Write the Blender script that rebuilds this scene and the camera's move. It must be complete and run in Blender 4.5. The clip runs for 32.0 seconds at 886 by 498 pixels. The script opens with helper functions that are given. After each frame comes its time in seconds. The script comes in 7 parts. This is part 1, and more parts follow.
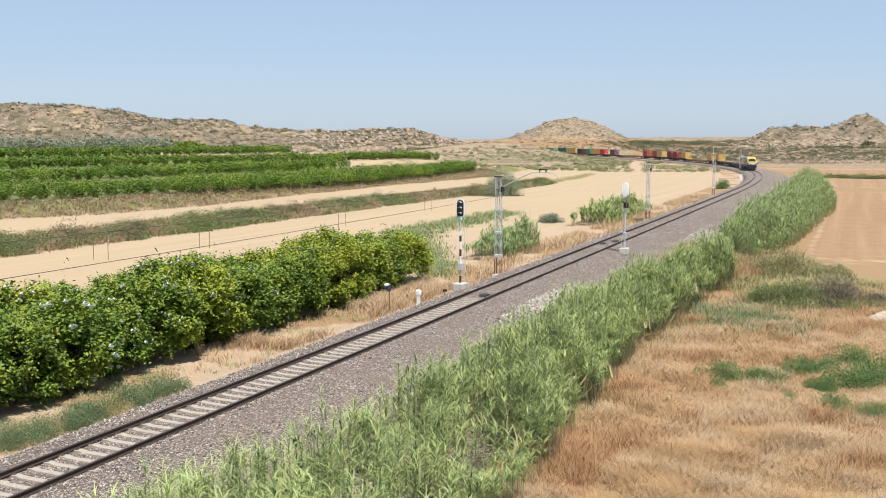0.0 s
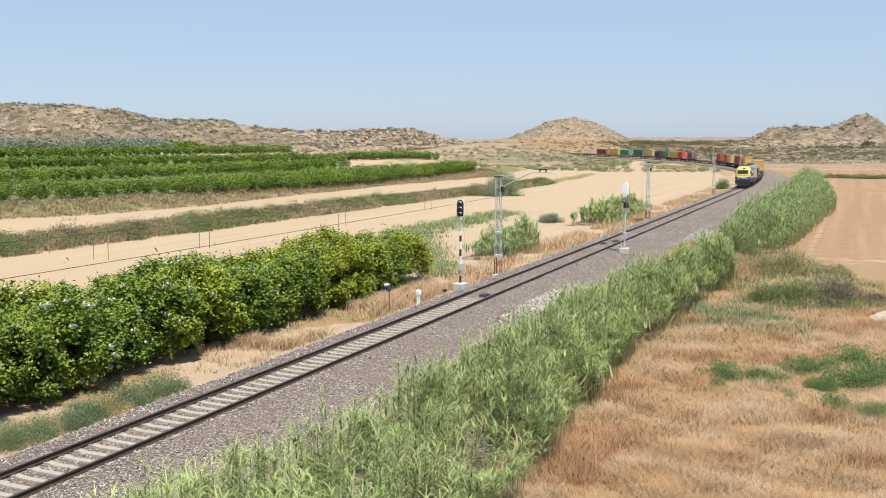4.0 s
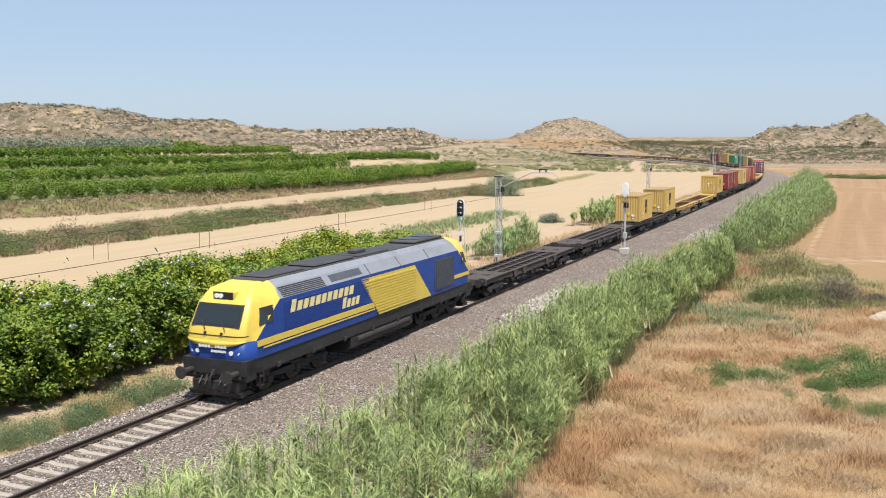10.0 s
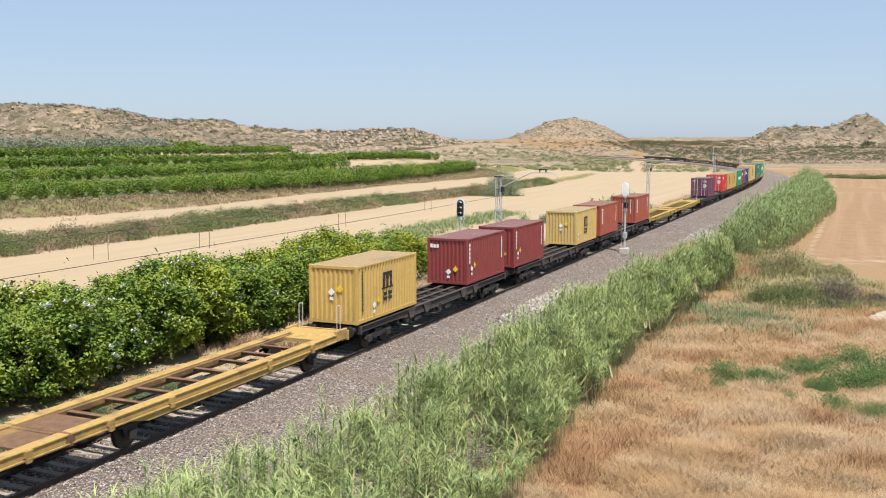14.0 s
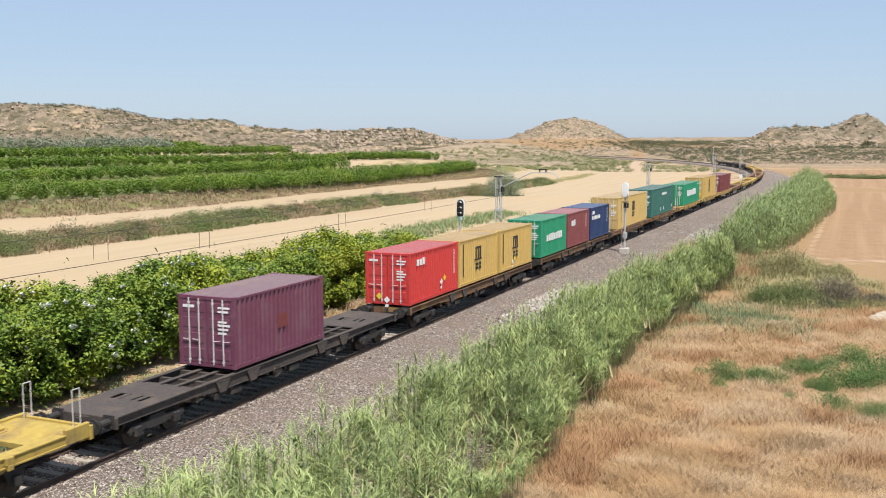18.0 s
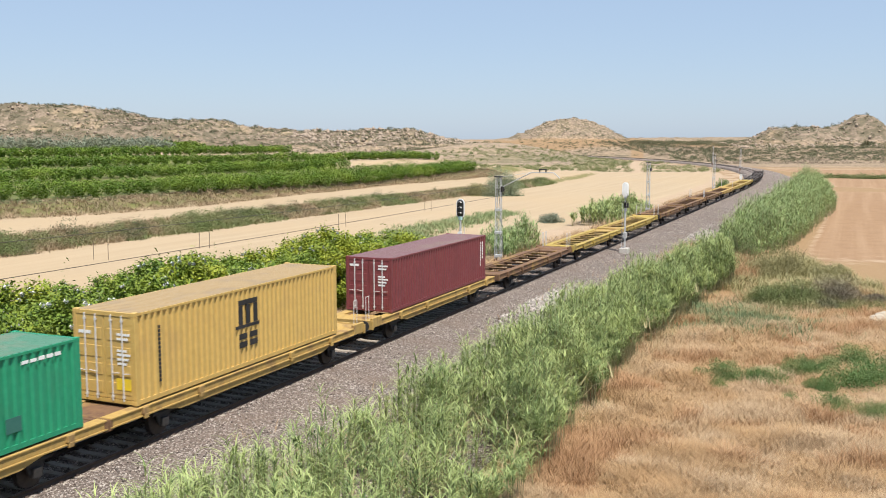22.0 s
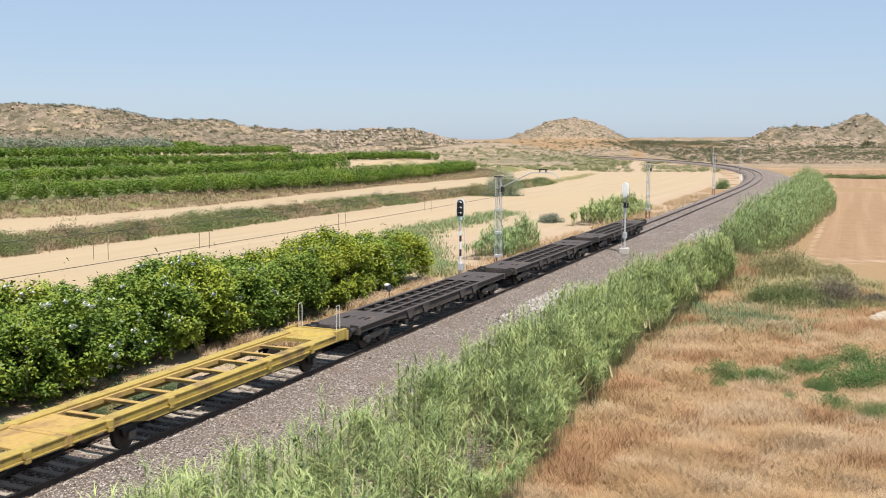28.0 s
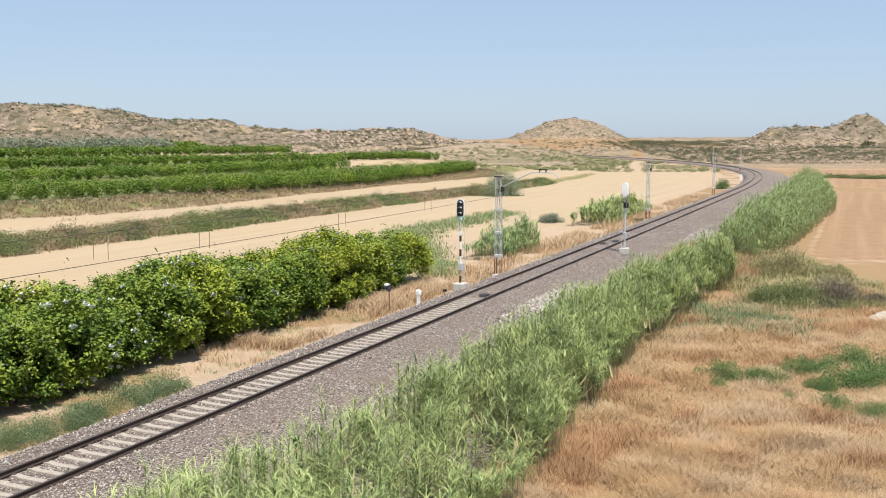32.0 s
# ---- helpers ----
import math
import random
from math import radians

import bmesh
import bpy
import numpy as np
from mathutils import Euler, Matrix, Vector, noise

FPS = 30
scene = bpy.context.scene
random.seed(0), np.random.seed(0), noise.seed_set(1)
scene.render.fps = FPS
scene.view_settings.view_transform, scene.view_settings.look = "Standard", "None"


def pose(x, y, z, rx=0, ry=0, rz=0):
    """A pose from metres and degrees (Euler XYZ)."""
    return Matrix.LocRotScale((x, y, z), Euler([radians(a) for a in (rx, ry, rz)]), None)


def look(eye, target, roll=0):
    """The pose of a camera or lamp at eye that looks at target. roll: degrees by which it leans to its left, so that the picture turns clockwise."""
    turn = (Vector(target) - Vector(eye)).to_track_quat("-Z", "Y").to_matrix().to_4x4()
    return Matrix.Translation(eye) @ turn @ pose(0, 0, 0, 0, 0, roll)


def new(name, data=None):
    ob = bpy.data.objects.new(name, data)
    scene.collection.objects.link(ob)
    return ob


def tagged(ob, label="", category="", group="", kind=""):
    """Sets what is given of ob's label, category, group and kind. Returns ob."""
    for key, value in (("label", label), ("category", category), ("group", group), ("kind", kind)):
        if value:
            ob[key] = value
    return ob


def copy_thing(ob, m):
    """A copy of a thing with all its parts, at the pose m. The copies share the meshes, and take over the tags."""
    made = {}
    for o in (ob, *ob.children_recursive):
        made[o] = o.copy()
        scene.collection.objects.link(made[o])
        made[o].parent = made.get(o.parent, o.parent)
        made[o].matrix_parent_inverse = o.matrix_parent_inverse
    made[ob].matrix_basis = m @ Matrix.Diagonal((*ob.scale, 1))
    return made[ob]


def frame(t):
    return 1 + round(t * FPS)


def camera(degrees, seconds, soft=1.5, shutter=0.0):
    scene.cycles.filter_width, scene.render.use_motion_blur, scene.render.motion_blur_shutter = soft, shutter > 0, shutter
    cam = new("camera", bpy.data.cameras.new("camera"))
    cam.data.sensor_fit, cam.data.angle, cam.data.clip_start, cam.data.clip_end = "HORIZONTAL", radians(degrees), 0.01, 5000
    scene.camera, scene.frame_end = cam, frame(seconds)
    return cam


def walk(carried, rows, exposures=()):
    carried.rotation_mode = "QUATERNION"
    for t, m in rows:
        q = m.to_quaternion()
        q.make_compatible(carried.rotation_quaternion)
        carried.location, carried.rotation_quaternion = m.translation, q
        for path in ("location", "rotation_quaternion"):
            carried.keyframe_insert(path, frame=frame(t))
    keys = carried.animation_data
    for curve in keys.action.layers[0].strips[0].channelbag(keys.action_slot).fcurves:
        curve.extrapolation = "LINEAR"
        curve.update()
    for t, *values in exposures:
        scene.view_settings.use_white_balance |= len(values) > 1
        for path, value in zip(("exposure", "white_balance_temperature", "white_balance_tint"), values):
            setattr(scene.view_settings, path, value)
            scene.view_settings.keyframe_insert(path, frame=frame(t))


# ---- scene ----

# A goods train on a curved single line seen from a high fixed viewpoint. Rail top is z = 0.
EYE = (0.0, 0.0, 9.27)
cam = camera(49.22, 32.0, soft=1.0, shutter=0.08)
VIEW = pose(*EYE, 90 - 6.495, 0, 0)
walk(cam, [(0.0, VIEW), (32.0, VIEW)], exposures=[(0.0, 0.46), (32.0, 0.46)])

# ---- light ----
SUN_AZ, SUN_EL = (0.36, -0.933), 66.0
world = bpy.data.worlds.new("sky")
scene.world = world
world.use_nodes = True
wn = world.node_tree.nodes
sky = wn.new("ShaderNodeTexSky")
sky.sky_type, sky.sun_disc = "NISHITA", False
sky.sun_elevation = radians(SUN_EL)
sky.sun_rotation = math.atan2(SUN_AZ[0], SUN_AZ[1])
sky.altitude, sky.air_density, sky.dust_density, sky.ozone_density = 600, 1.0, 0.9, 2.5
haze = wn.new("ShaderNodeMix")
haze.data_type = "RGBA"
haze.inputs[0].default_value = 0.5
haze.inputs[7].default_value = (6.4, 8.2, 11.1, 1)      # thin bright summer haze over the whole sky
world.node_tree.links.new(sky.outputs[0], haze.inputs[6])
world.node_tree.links.new(haze.outputs[2], wn["Background"].inputs[0])
wn["Background"].inputs[1].default_value = 0.069
sun_data = bpy.data.lights.new("sun", "SUN")
sun_data.energy, sun_data.angle, sun_data.color = 4.95, radians(0.55), (1.0, 0.94, 0.86)
sun = new("sun", sun_data)
sd = Vector((SUN_AZ[0], SUN_AZ[1], 0)).normalized() * math.cos(radians(SUN_EL))
sun.matrix_world = look((0, 0, 60), Vector((0, 0, 60)) - Vector((sd.x, sd.y, math.sin(radians(SUN_EL)))))

# ---- materials ----
def nodes_of(name):
    m = bpy.data.materials.new(name)
    m.use_nodes = True
    return m, m.node_tree, m.node_tree.nodes["Principled BSDF"]


def link(nt, a, b):
    nt.links.new(a, b)


def noise_tex(nt, vec, scale, detail=4.0, rough=0.55):
    n = nt.nodes.new("ShaderNodeTexNoise")
    n.inputs["Scale"].default_value, n.inputs["Detail"].default_value = scale, detail
    n.inputs["Roughness"].default_value = rough
    link(nt, vec, n.inputs["Vector"])
    return n


def ramp(nt, fac, lo, hi, a=0.0, b=1.0):
    r = nt.nodes.new("ShaderNodeMapRange")
    r.inputs[1].default_value, r.inputs[2].default_value = lo, hi
    r.inputs[3].default_value, r.inputs[4].default_value = a, b
    link(nt, fac, r.inputs[0])
    return r.outputs[0]


def mixc(nt, fac, a, b, mode="MIX"):
    m = nt.nodes.new("ShaderNodeMix")
    m.data_type, m.blend_type = "RGBA", mode
    for k, v in ((0, fac), (6, a), (7, b)):
        if hasattr(v, "is_output"):
            link(nt, v, m.inputs[k])
        elif k == 0:
            m.inputs[0].default_value = v
        else:
            m.inputs[k].default_value = (*v, 1)
    return m.outputs[2]


def bump(nt, bs, height, strength, dist):
    b = nt.nodes.new("ShaderNodeBump")
    b.inputs["Strength"].default_value, b.inputs["Distance"].default_value = strength, dist
    link(nt, height, b.inputs["Height"])
    link(nt, b.outputs[0], bs.inputs["Normal"])


def coords(nt, which="Object"):
    if which == "World":
        return nt.nodes.new("ShaderNodeNewGeometry").outputs["Position"]
    return nt.nodes.new("ShaderNodeTexCoord").outputs[which]


def worn(name, base, second, stain, fine=9.0, coarse=0.9, rough=0.6, metal=0.0, stain_amt=0.5, bump_s=0.15, bump_d=0.01, where="Object", streak=0.0, spread=0.0):
    """Paint, wood, concrete or steel: fine grain, coarse patches and stains of a shape of their own."""
    m, nt, bs = nodes_of(name)
    v = coords(nt, where)
    if spread:
        info = nt.nodes.new("ShaderNodeObjectInfo")
        sc = nt.nodes.new("ShaderNodeVectorMath")
        sc.operation = "SCALE"
        comb = nt.nodes.new("ShaderNodeCombineXYZ")
        link(nt, info.outputs["Random"], comb.inputs[0])
        link(nt, info.outputs["Random"], comb.inputs[2])
        link(nt, comb.outputs[0], sc.inputs[0])
        sc.inputs["Scale"].default_value = 50.0
        add = nt.nodes.new("ShaderNodeVectorMath")
        link(nt, v, add.inputs[0])
        link(nt, sc.outputs[0], add.inputs[1])
        v = add.outputs[0]
    f = noise_tex(nt, v, fine, 5)
    c = noise_tex(nt, v, coarse, 4)
    col = mixc(nt, ramp(nt, f.outputs[0], 0.3, 0.7), base, second)
    col = mixc(nt, ramp(nt, c.outputs[0], 0.52, 0.72, 0.0, stain_amt), col, stain)
    if streak:
        mp = nt.nodes.new("ShaderNodeMapping")
        mp.inputs["Scale"].default_value = (6.0, 6.0, 0.35)
        link(nt, v, mp.inputs[0])
        s = noise_tex(nt, mp.outputs[0], 1.0, 3)
        col = mixc(nt, ramp(nt, s.outputs[0], 0.55, 0.75, 0.0, streak), col, stain)
    link(nt, col, bs.inputs["Base Color"])
    bs.inputs["Metallic"].default_value = metal
    link(nt, ramp(nt, c.outputs[0], 0.3, 0.7, rough - 0.1, min(1.0, rough + 0.15)), bs.inputs["Roughness"])
    bump(nt, bs, f.outputs[0], bump_s, bump_d)
    return m


def leafy(name, dark, light, tip, rough=0.55, where="Object", scale=1.2, trans=0.25, spec=0.3):
    """Foliage: each leaf has its own tone, patches of older and younger growth, and light shines through."""
    m, nt, bs = nodes_of(name)
    g = nt.nodes.new("ShaderNodeNewGeometry")
    v = coords(nt, where)
    n = noise_tex(nt, v, scale, 3)
    col = mixc(nt, g.outputs["Random Per Island"], dark, light)
    col = mixc(nt, ramp(nt, n.outputs[0], 0.45, 0.7), col, tip)
    link(nt, col, bs.inputs["Base Color"])
    bs.inputs["Roughness"].default_value = rough
    bs.inputs["Specular IOR Level"].default_value = spec
    if trans:
        tr = nt.nodes.new("ShaderNodeBsdfTranslucent")
        link(nt, col, tr.inputs["Color"])
        mx = nt.nodes.new("ShaderNodeMixShader")
        mx.inputs[0].default_value = trans
        link(nt, bs.outputs[0], mx.inputs[1])
        link(nt, tr.outputs[0], mx.inputs[2])
        link(nt, mx.outputs[0], nt.nodes["Material Output"].inputs["Surface"])
    return m


def ground_material():
    """The open ground: dry soil, stubble, dry grass, green growth, scree and dirt road, by where the land is used so."""
    m, nt, bs = nodes_of("open_ground")
    v = coords(nt, "World")
    big, mid, fine = noise_tex(nt, v, 0.035, 5), noise_tex(nt, v, 0.5, 5), noise_tex(nt, v, 6.0, 6, 0.7)
    def tone(a, b, c):
        x = mixc(nt, ramp(nt, fine.outputs[0], 0.3, 0.7), a, b)
        return mixc(nt, ramp(nt, mid.outputs[0], 0.45, 0.72, 0, 0.7), x, c)
    soil = tone((0.34, 0.25, 0.17), (0.44, 0.335, 0.235), (0.32, 0.25, 0.16))
    # stubble in drilled lines along the field
    mp = nt.nodes.new("ShaderNodeMapping")
    mp.vector_type = "TEXTURE"
    mp.inputs["Rotation"].default_value = (0, 0, radians(66.5))
    mp.inputs["Scale"].default_value = (40.0, 1.0, 1.0)
    link(nt, v, mp.inputs[0])
    lines = noise_tex(nt, mp.outputs[0], 0.8, 6, 0.65)
    stub = mixc(nt, ramp(nt, lines.outputs[0], 0.2, 0.8), (0.335, 0.258, 0.166), (0.445, 0.353, 0.238))
    stub = mixc(nt, ramp(nt, big.outputs[0], 0.4, 0.65, 0, 0.6), stub, (0.405, 0.306, 0.19))
    stub = mixc(nt, ramp(nt, fine.outputs[0], 0.35, 0.7, 0, 0.35), stub, (0.3, 0.222, 0.14))
    dry = tone((0.22, 0.142, 0.078), (0.33, 0.225, 0.125), (0.27, 0.18, 0.1))
    green = tone((0.07, 0.10, 0.03), (0.16, 0.17, 0.06), (0.24, 0.2, 0.09))
    rock = tone((0.19, 0.145, 0.105), (0.34, 0.265, 0.195), (0.135, 0.112, 0.085))
    rock = mixc(nt, ramp(nt, big.outputs[0], 0.5, 0.62, 0, 0.6), rock, (0.42, 0.315, 0.19))
    bed = nt.nodes.new("ShaderNodeMapping")
    bed.inputs["Scale"].default_value = (0.018, 0.018, 0.55)
    link(nt, v, bed.inputs[0])
    layers = noise_tex(nt, bed.outputs[0], 1.0, 4, 0.6)
    rock = mixc(nt, ramp(nt, layers.outputs[0], 0.5, 0.64, 0, 0.35), rock, (0.15, 0.115, 0.085))
    herb = noise_tex(nt, v, 0.14, 6, 0.75)
    rock = mixc(nt, ramp(nt, herb.outputs[0], 0.45, 0.53, 0, 0.8), rock, (0.115, 0.102, 0.066))
    tilled = tone((0.25, 0.158, 0.092), (0.31, 0.2, 0.118), (0.23, 0.143, 0.083))
    mp2 = nt.nodes.new("ShaderNodeMapping")
    mp2.vector_type = "TEXTURE"
    mp2.inputs["Rotation"].default_value = (0, 0, radians(-23))
    mp2.inputs["Scale"].default_value = (1.0, 60.0, 1.0)
    link(nt, v, mp2.inputs[0])
    drill = noise_tex(nt, mp2.outputs[0], 0.6, 5, 0.6)
    tilled = mixc(nt, ramp(nt, drill.outputs[0], 0.42, 0.66, 0, 0.55), tilled, (0.36, 0.245, 0.152))
    col = soil
    for key, c in (("stubble", stub), ("dry", dry), ("tilled", tilled), ("green", green), ("rock", rock)):
        a = nt.nodes.new("ShaderNodeAttribute")
        a.attribute_name = key
        # a ragged edge where two kinds of ground meet
        s = nt.nodes.new("ShaderNodeMath")
        s.operation = "MULTIPLY_ADD"
        link(nt, mid.outputs[0], s.inputs[0])
        s.inputs[1].default_value = 0.9
        link(nt, a.outputs["Fac"], s.inputs[2])
        col = mixc(nt, ramp(nt, s.outputs[0], 0.8, 1.1), col, c)
    link(nt, col, bs.inputs["Base Color"])
    bs.inputs["Roughness"].default_value = 0.95
    bs.inputs["Specular IOR Level"].default_value = 0.1
    bump(nt, bs, fine.outputs[0], 0.6, 0.06)
    return m


def gravel_material(name, a, b, c, light):
    """Broken stone: cells of differing tone with shaded joints, and paler washed patches."""
    m, nt, bs = nodes_of(name)
    v = coords(nt, "World")
    vo = nt.nodes.new("ShaderNodeTexVoronoi")
    vo.inputs["Scale"].default_value = 19.0
    link(nt, v, vo.inputs["Vector"])
    sep = nt.nodes.new("ShaderNodeSeparateColor")
    link(nt, vo.outputs["Color"], sep.inputs[0])
    big = noise_tex(nt, v, 0.35, 4)
    col = mixc(nt, ramp(nt, sep.outputs[0], 0.0, 1.0), a, b)
    col = mixc(nt, ramp(nt, sep.outputs[1], 0.72, 1.0, 0, 0.9), col, light)
    col = mixc(nt, ramp(nt, big.outputs[0], 0.45, 0.7, 0, 0.6), col, c)
    link(nt, col, bs.inputs["Base Color"])
    bs.inputs["Roughness"].default_value = 0.9
    bs.inputs["Specular IOR Level"].default_value = 0.2
    bump(nt, bs, vo.outputs["Distance"], 1.0, 0.05)
    return m


M_GROUND = ground_material()
M_BALLAST = gravel_material("ballast", (0.075, 0.059, 0.05), (0.235, 0.19, 0.163), (0.205, 0.155, 0.125), (0.58, 0.52, 0.46))
M_STONE = leafy("ballast_stone", (0.055, 0.043, 0.038), (0.58, 0.51, 0.45), (0.21, 0.165, 0.137), 0.9, "World", 0.5, 0.0, 0.2)
M_PALE_STONE = leafy("pale_stone", (0.17, 0.15, 0.135), (0.5, 0.455, 0.405), (0.33, 0.29, 0.255), 0.9, "World", 0.5, 0.0, 0.2)
M_RAIL = worn("rusty_rail", (0.05, 0.034, 0.027), (0.075, 0.05, 0.038), (0.04, 0.03, 0.026), 8, 0.6, 0.7, 0.3)
M_RAILTOP = worn("rail_head", (0.16, 0.13, 0.12), (0.22, 0.19, 0.17), (0.1, 0.08, 0.07), 20, 1, 0.4, 0.8)
M_SLEEPER = worn("concrete_sleeper", (0.29, 0.25, 0.205), (0.37, 0.33, 0.275), (0.21, 0.175, 0.145), 12, 1.5, 0.9, spread=1)
M_CONCRETE = worn("concrete", (0.42, 0.39, 0.35), (0.52, 0.49, 0.45), (0.3, 0.27, 0.24), 8, 1.2, 0.9)
M_STEEL = worn("galvanised_steel", (0.46, 0.46, 0.45), (0.58, 0.58, 0.57), (0.3, 0.25, 0.21), 15, 2, 0.5, 0.2)
M_RUST = worn("rusted_steel", (0.18, 0.09, 0.055), (0.26, 0.13, 0.08), (0.1, 0.06, 0.045), 9, 1.5, 0.85, 0.1)
M_BLACK = worn("black_paint", (0.014, 0.014, 0.015), (0.024, 0.023, 0.023), (0.055, 0.048, 0.042), 12, 2, 0.55)
M_WHITE = worn("white_paint", (0.74, 0.74, 0.72), (0.8, 0.8, 0.78), (0.55, 0.52, 0.47), 10, 2, 0.5, stain_amt=0.4)
M_RED = worn("red_paint", (0.45, 0.03, 0.025), (0.5, 0.05, 0.03), (0.3, 0.04, 0.03), 10, 2, 0.5)
M_YELLOW = worn("warning_yellow", (0.75, 0.52, 0.02), (0.8, 0.58, 0.04), (0.5, 0.36, 0.05), 10, 2, 0.5)
M_UNDER = worn("sooty_running_gear", (0.02, 0.018, 0.017), (0.038, 0.034, 0.031), (0.085, 0.07, 0.06), 8, 1.6, 0.8)
M_WHEEL = worn("wheel_steel", (0.03, 0.025, 0.023), (0.055, 0.044, 0.038), (0.09, 0.07, 0.055), 10, 2, 0.6, 0.4)
M_ROD = worn("galvanised_rod", (0.5, 0.49, 0.48), (0.6, 0.59, 0.57), (0.3, 0.25, 0.22), 12, 2, 0.5)
M_FLAT_DARK = worn("dark_wagon_steel", (0.042, 0.034, 0.03), (0.075, 0.06, 0.052), (0.13, 0.095, 0.072), 7, 1.1, 0.85, where="Object", spread=1)
M_FLAT_BROWN = worn("rusty_wagon_steel", (0.115, 0.06, 0.034), (0.18, 0.098, 0.048), (0.33, 0.21, 0.062), 5, 0.8, 0.85, spread=1, stain_amt=0.9, streak=0.3)
M_FLAT_OCHRE = worn("ochre_wagon_paint", (0.36, 0.235, 0.07), (0.44, 0.29, 0.085), (0.17, 0.095, 0.055), 6, 1.1, 0.75, spread=1, stain_amt=0.9, streak=0.4)
M_FLAT_YELLOW = worn("yellow_wagon_paint", (0.33, 0.232, 0.05), (0.4, 0.292, 0.066), (0.15, 0.09, 0.052), 4, 0.9, 0.7, spread=1, stain_amt=0.9, streak=0.55)

# ---- the line: a straight, then a long left-hand curve ----
S0, S1, DS = -680.0, 900.0, 2.0
S_ALL = np.arange(S0, S1 + DS / 2, DS)
BEND = np.interp(S_ALL, (110, 180, 240, 300, 360, 420, 480, 560, 640), (0, 1.39, 2.22, 2.27, 2.04, 1.69, 1.16, 0.74, 0.6)) * 1e-3
HEAD = radians(66.55) + np.concatenate([[0], np.cumsum((BEND[1:] + BEND[:-1]) / 2 * DS)])
_mx = np.cos((HEAD[1:] + HEAD[:-1]) / 2) * DS
_my = np.sin((HEAD[1:] + HEAD[:-1]) / 2) * DS
TX = np.concatenate([[0], np.cumsum(_mx)])
TY = np.concatenate([[0], np.cumsum(_my)])
TX += -1.17 - np.interp(0, S_ALL, TX)
TY += 49.87 - np.interp(0, S_ALL, TY)


def at(s, lat=0.0, z=0.0):
    """The point at s metres along the line, lat metres to its left."""
    x, y, h = np.interp(s, S_ALL, TX), np.interp(s, S_ALL, TY), np.interp(s, S_ALL, HEAD)
    return Vector((x - math.sin(h) * lat, y + math.cos(h) * lat, z))


def heading(s):
    return math.degrees(np.interp(s, S_ALL, HEAD))


def to_line(x, y):
    """Arrays of s and lat for arrays of x and y."""
    s, lat = np.empty(len(x)), np.empty(len(x))
    px, py, ph, ps = TX[::2], TY[::2], HEAD[::2], S_ALL[::2]
    for i in range(0, len(x), 8000):
        a, b = x[i:i + 8000, None] - px, y[i:i + 8000, None] - py
        j = (a * a + b * b).argmin(1)
        k = np.arange(len(j))
        dx, dy = a[k, j], b[k, j]
        s[i:i + 8000] = ps[j] + dx * np.cos(ph[j]) + dy * np.sin(ph[j])
        lat[i:i + 8000] = -dx * np.sin(ph[j]) + dy * np.cos(ph[j])
    return s, lat


def step(x, a, b):
    t = np.clip((x - a) / (b - a), 0, 1)
    return t * t * (3 - 2 * t)


def hash2(i, j, seed=0):
    n = (i.astype(np.int64) * 374761393 + j.astype(np.int64) * 668265263 + seed * 974711) & 0x7FFFFFFF
    n = ((n ^ (n >> 13)) * 1274126177) & 0x7FFFFFFF
    return ((n ^ (n >> 16)) & 0xFFFF) / 65535.0


def vnoise(x, y, scale, octaves=4, seed=0):
    out, amp, tot = np.zeros_like(x), 1.0, 0.0
    for o in range(octaves):
        u, v = x / scale, y / scale
        i, j = np.floor(u), np.floor(v)
        f, g = u - i, v - j
        f, g = f * f * (3 - 2 * f), g * g * (3 - 2 * g)
        a, b = hash2(i, j, seed + o), hash2(i + 1, j, seed + o)
        c, d = hash2(i, j + 1, seed + o), hash2(i + 1, j + 1, seed + o)
        out += amp * ((a * (1 - f) + b * f) * (1 - g) + (c * (1 - f) + d * f) * g)
        tot += amp
        amp, scale = amp * 0.5, scale * 0.5
    return out / tot


def terrace_edges(s):
    """Lateral distances of the foot and head of the two banks that step up the fields."""
    b1a = np.interp(s, (0, 17, 41, 82, 121, 160), (50, 48.5, 47, 46.3, 45.2, 44))
    b1b = np.interp(s, (0, 21, 48, 64, 90, 127, 160), (54.5, 53.4, 52.2, 51.0, 50.8, 48.5, 47))
    b2a = np.interp(s, (30, 38, 46, 62, 99, 122, 171), (74, 70, 65.5, 63.5, 65.5, 66, 63))
    b2b = np.interp(s, (30, 40, 50, 66, 104, 131, 181), (79, 75.5, 70, 68.5, 70.5, 71.5, 68))
    return b1a, b1b, b2a, b2b


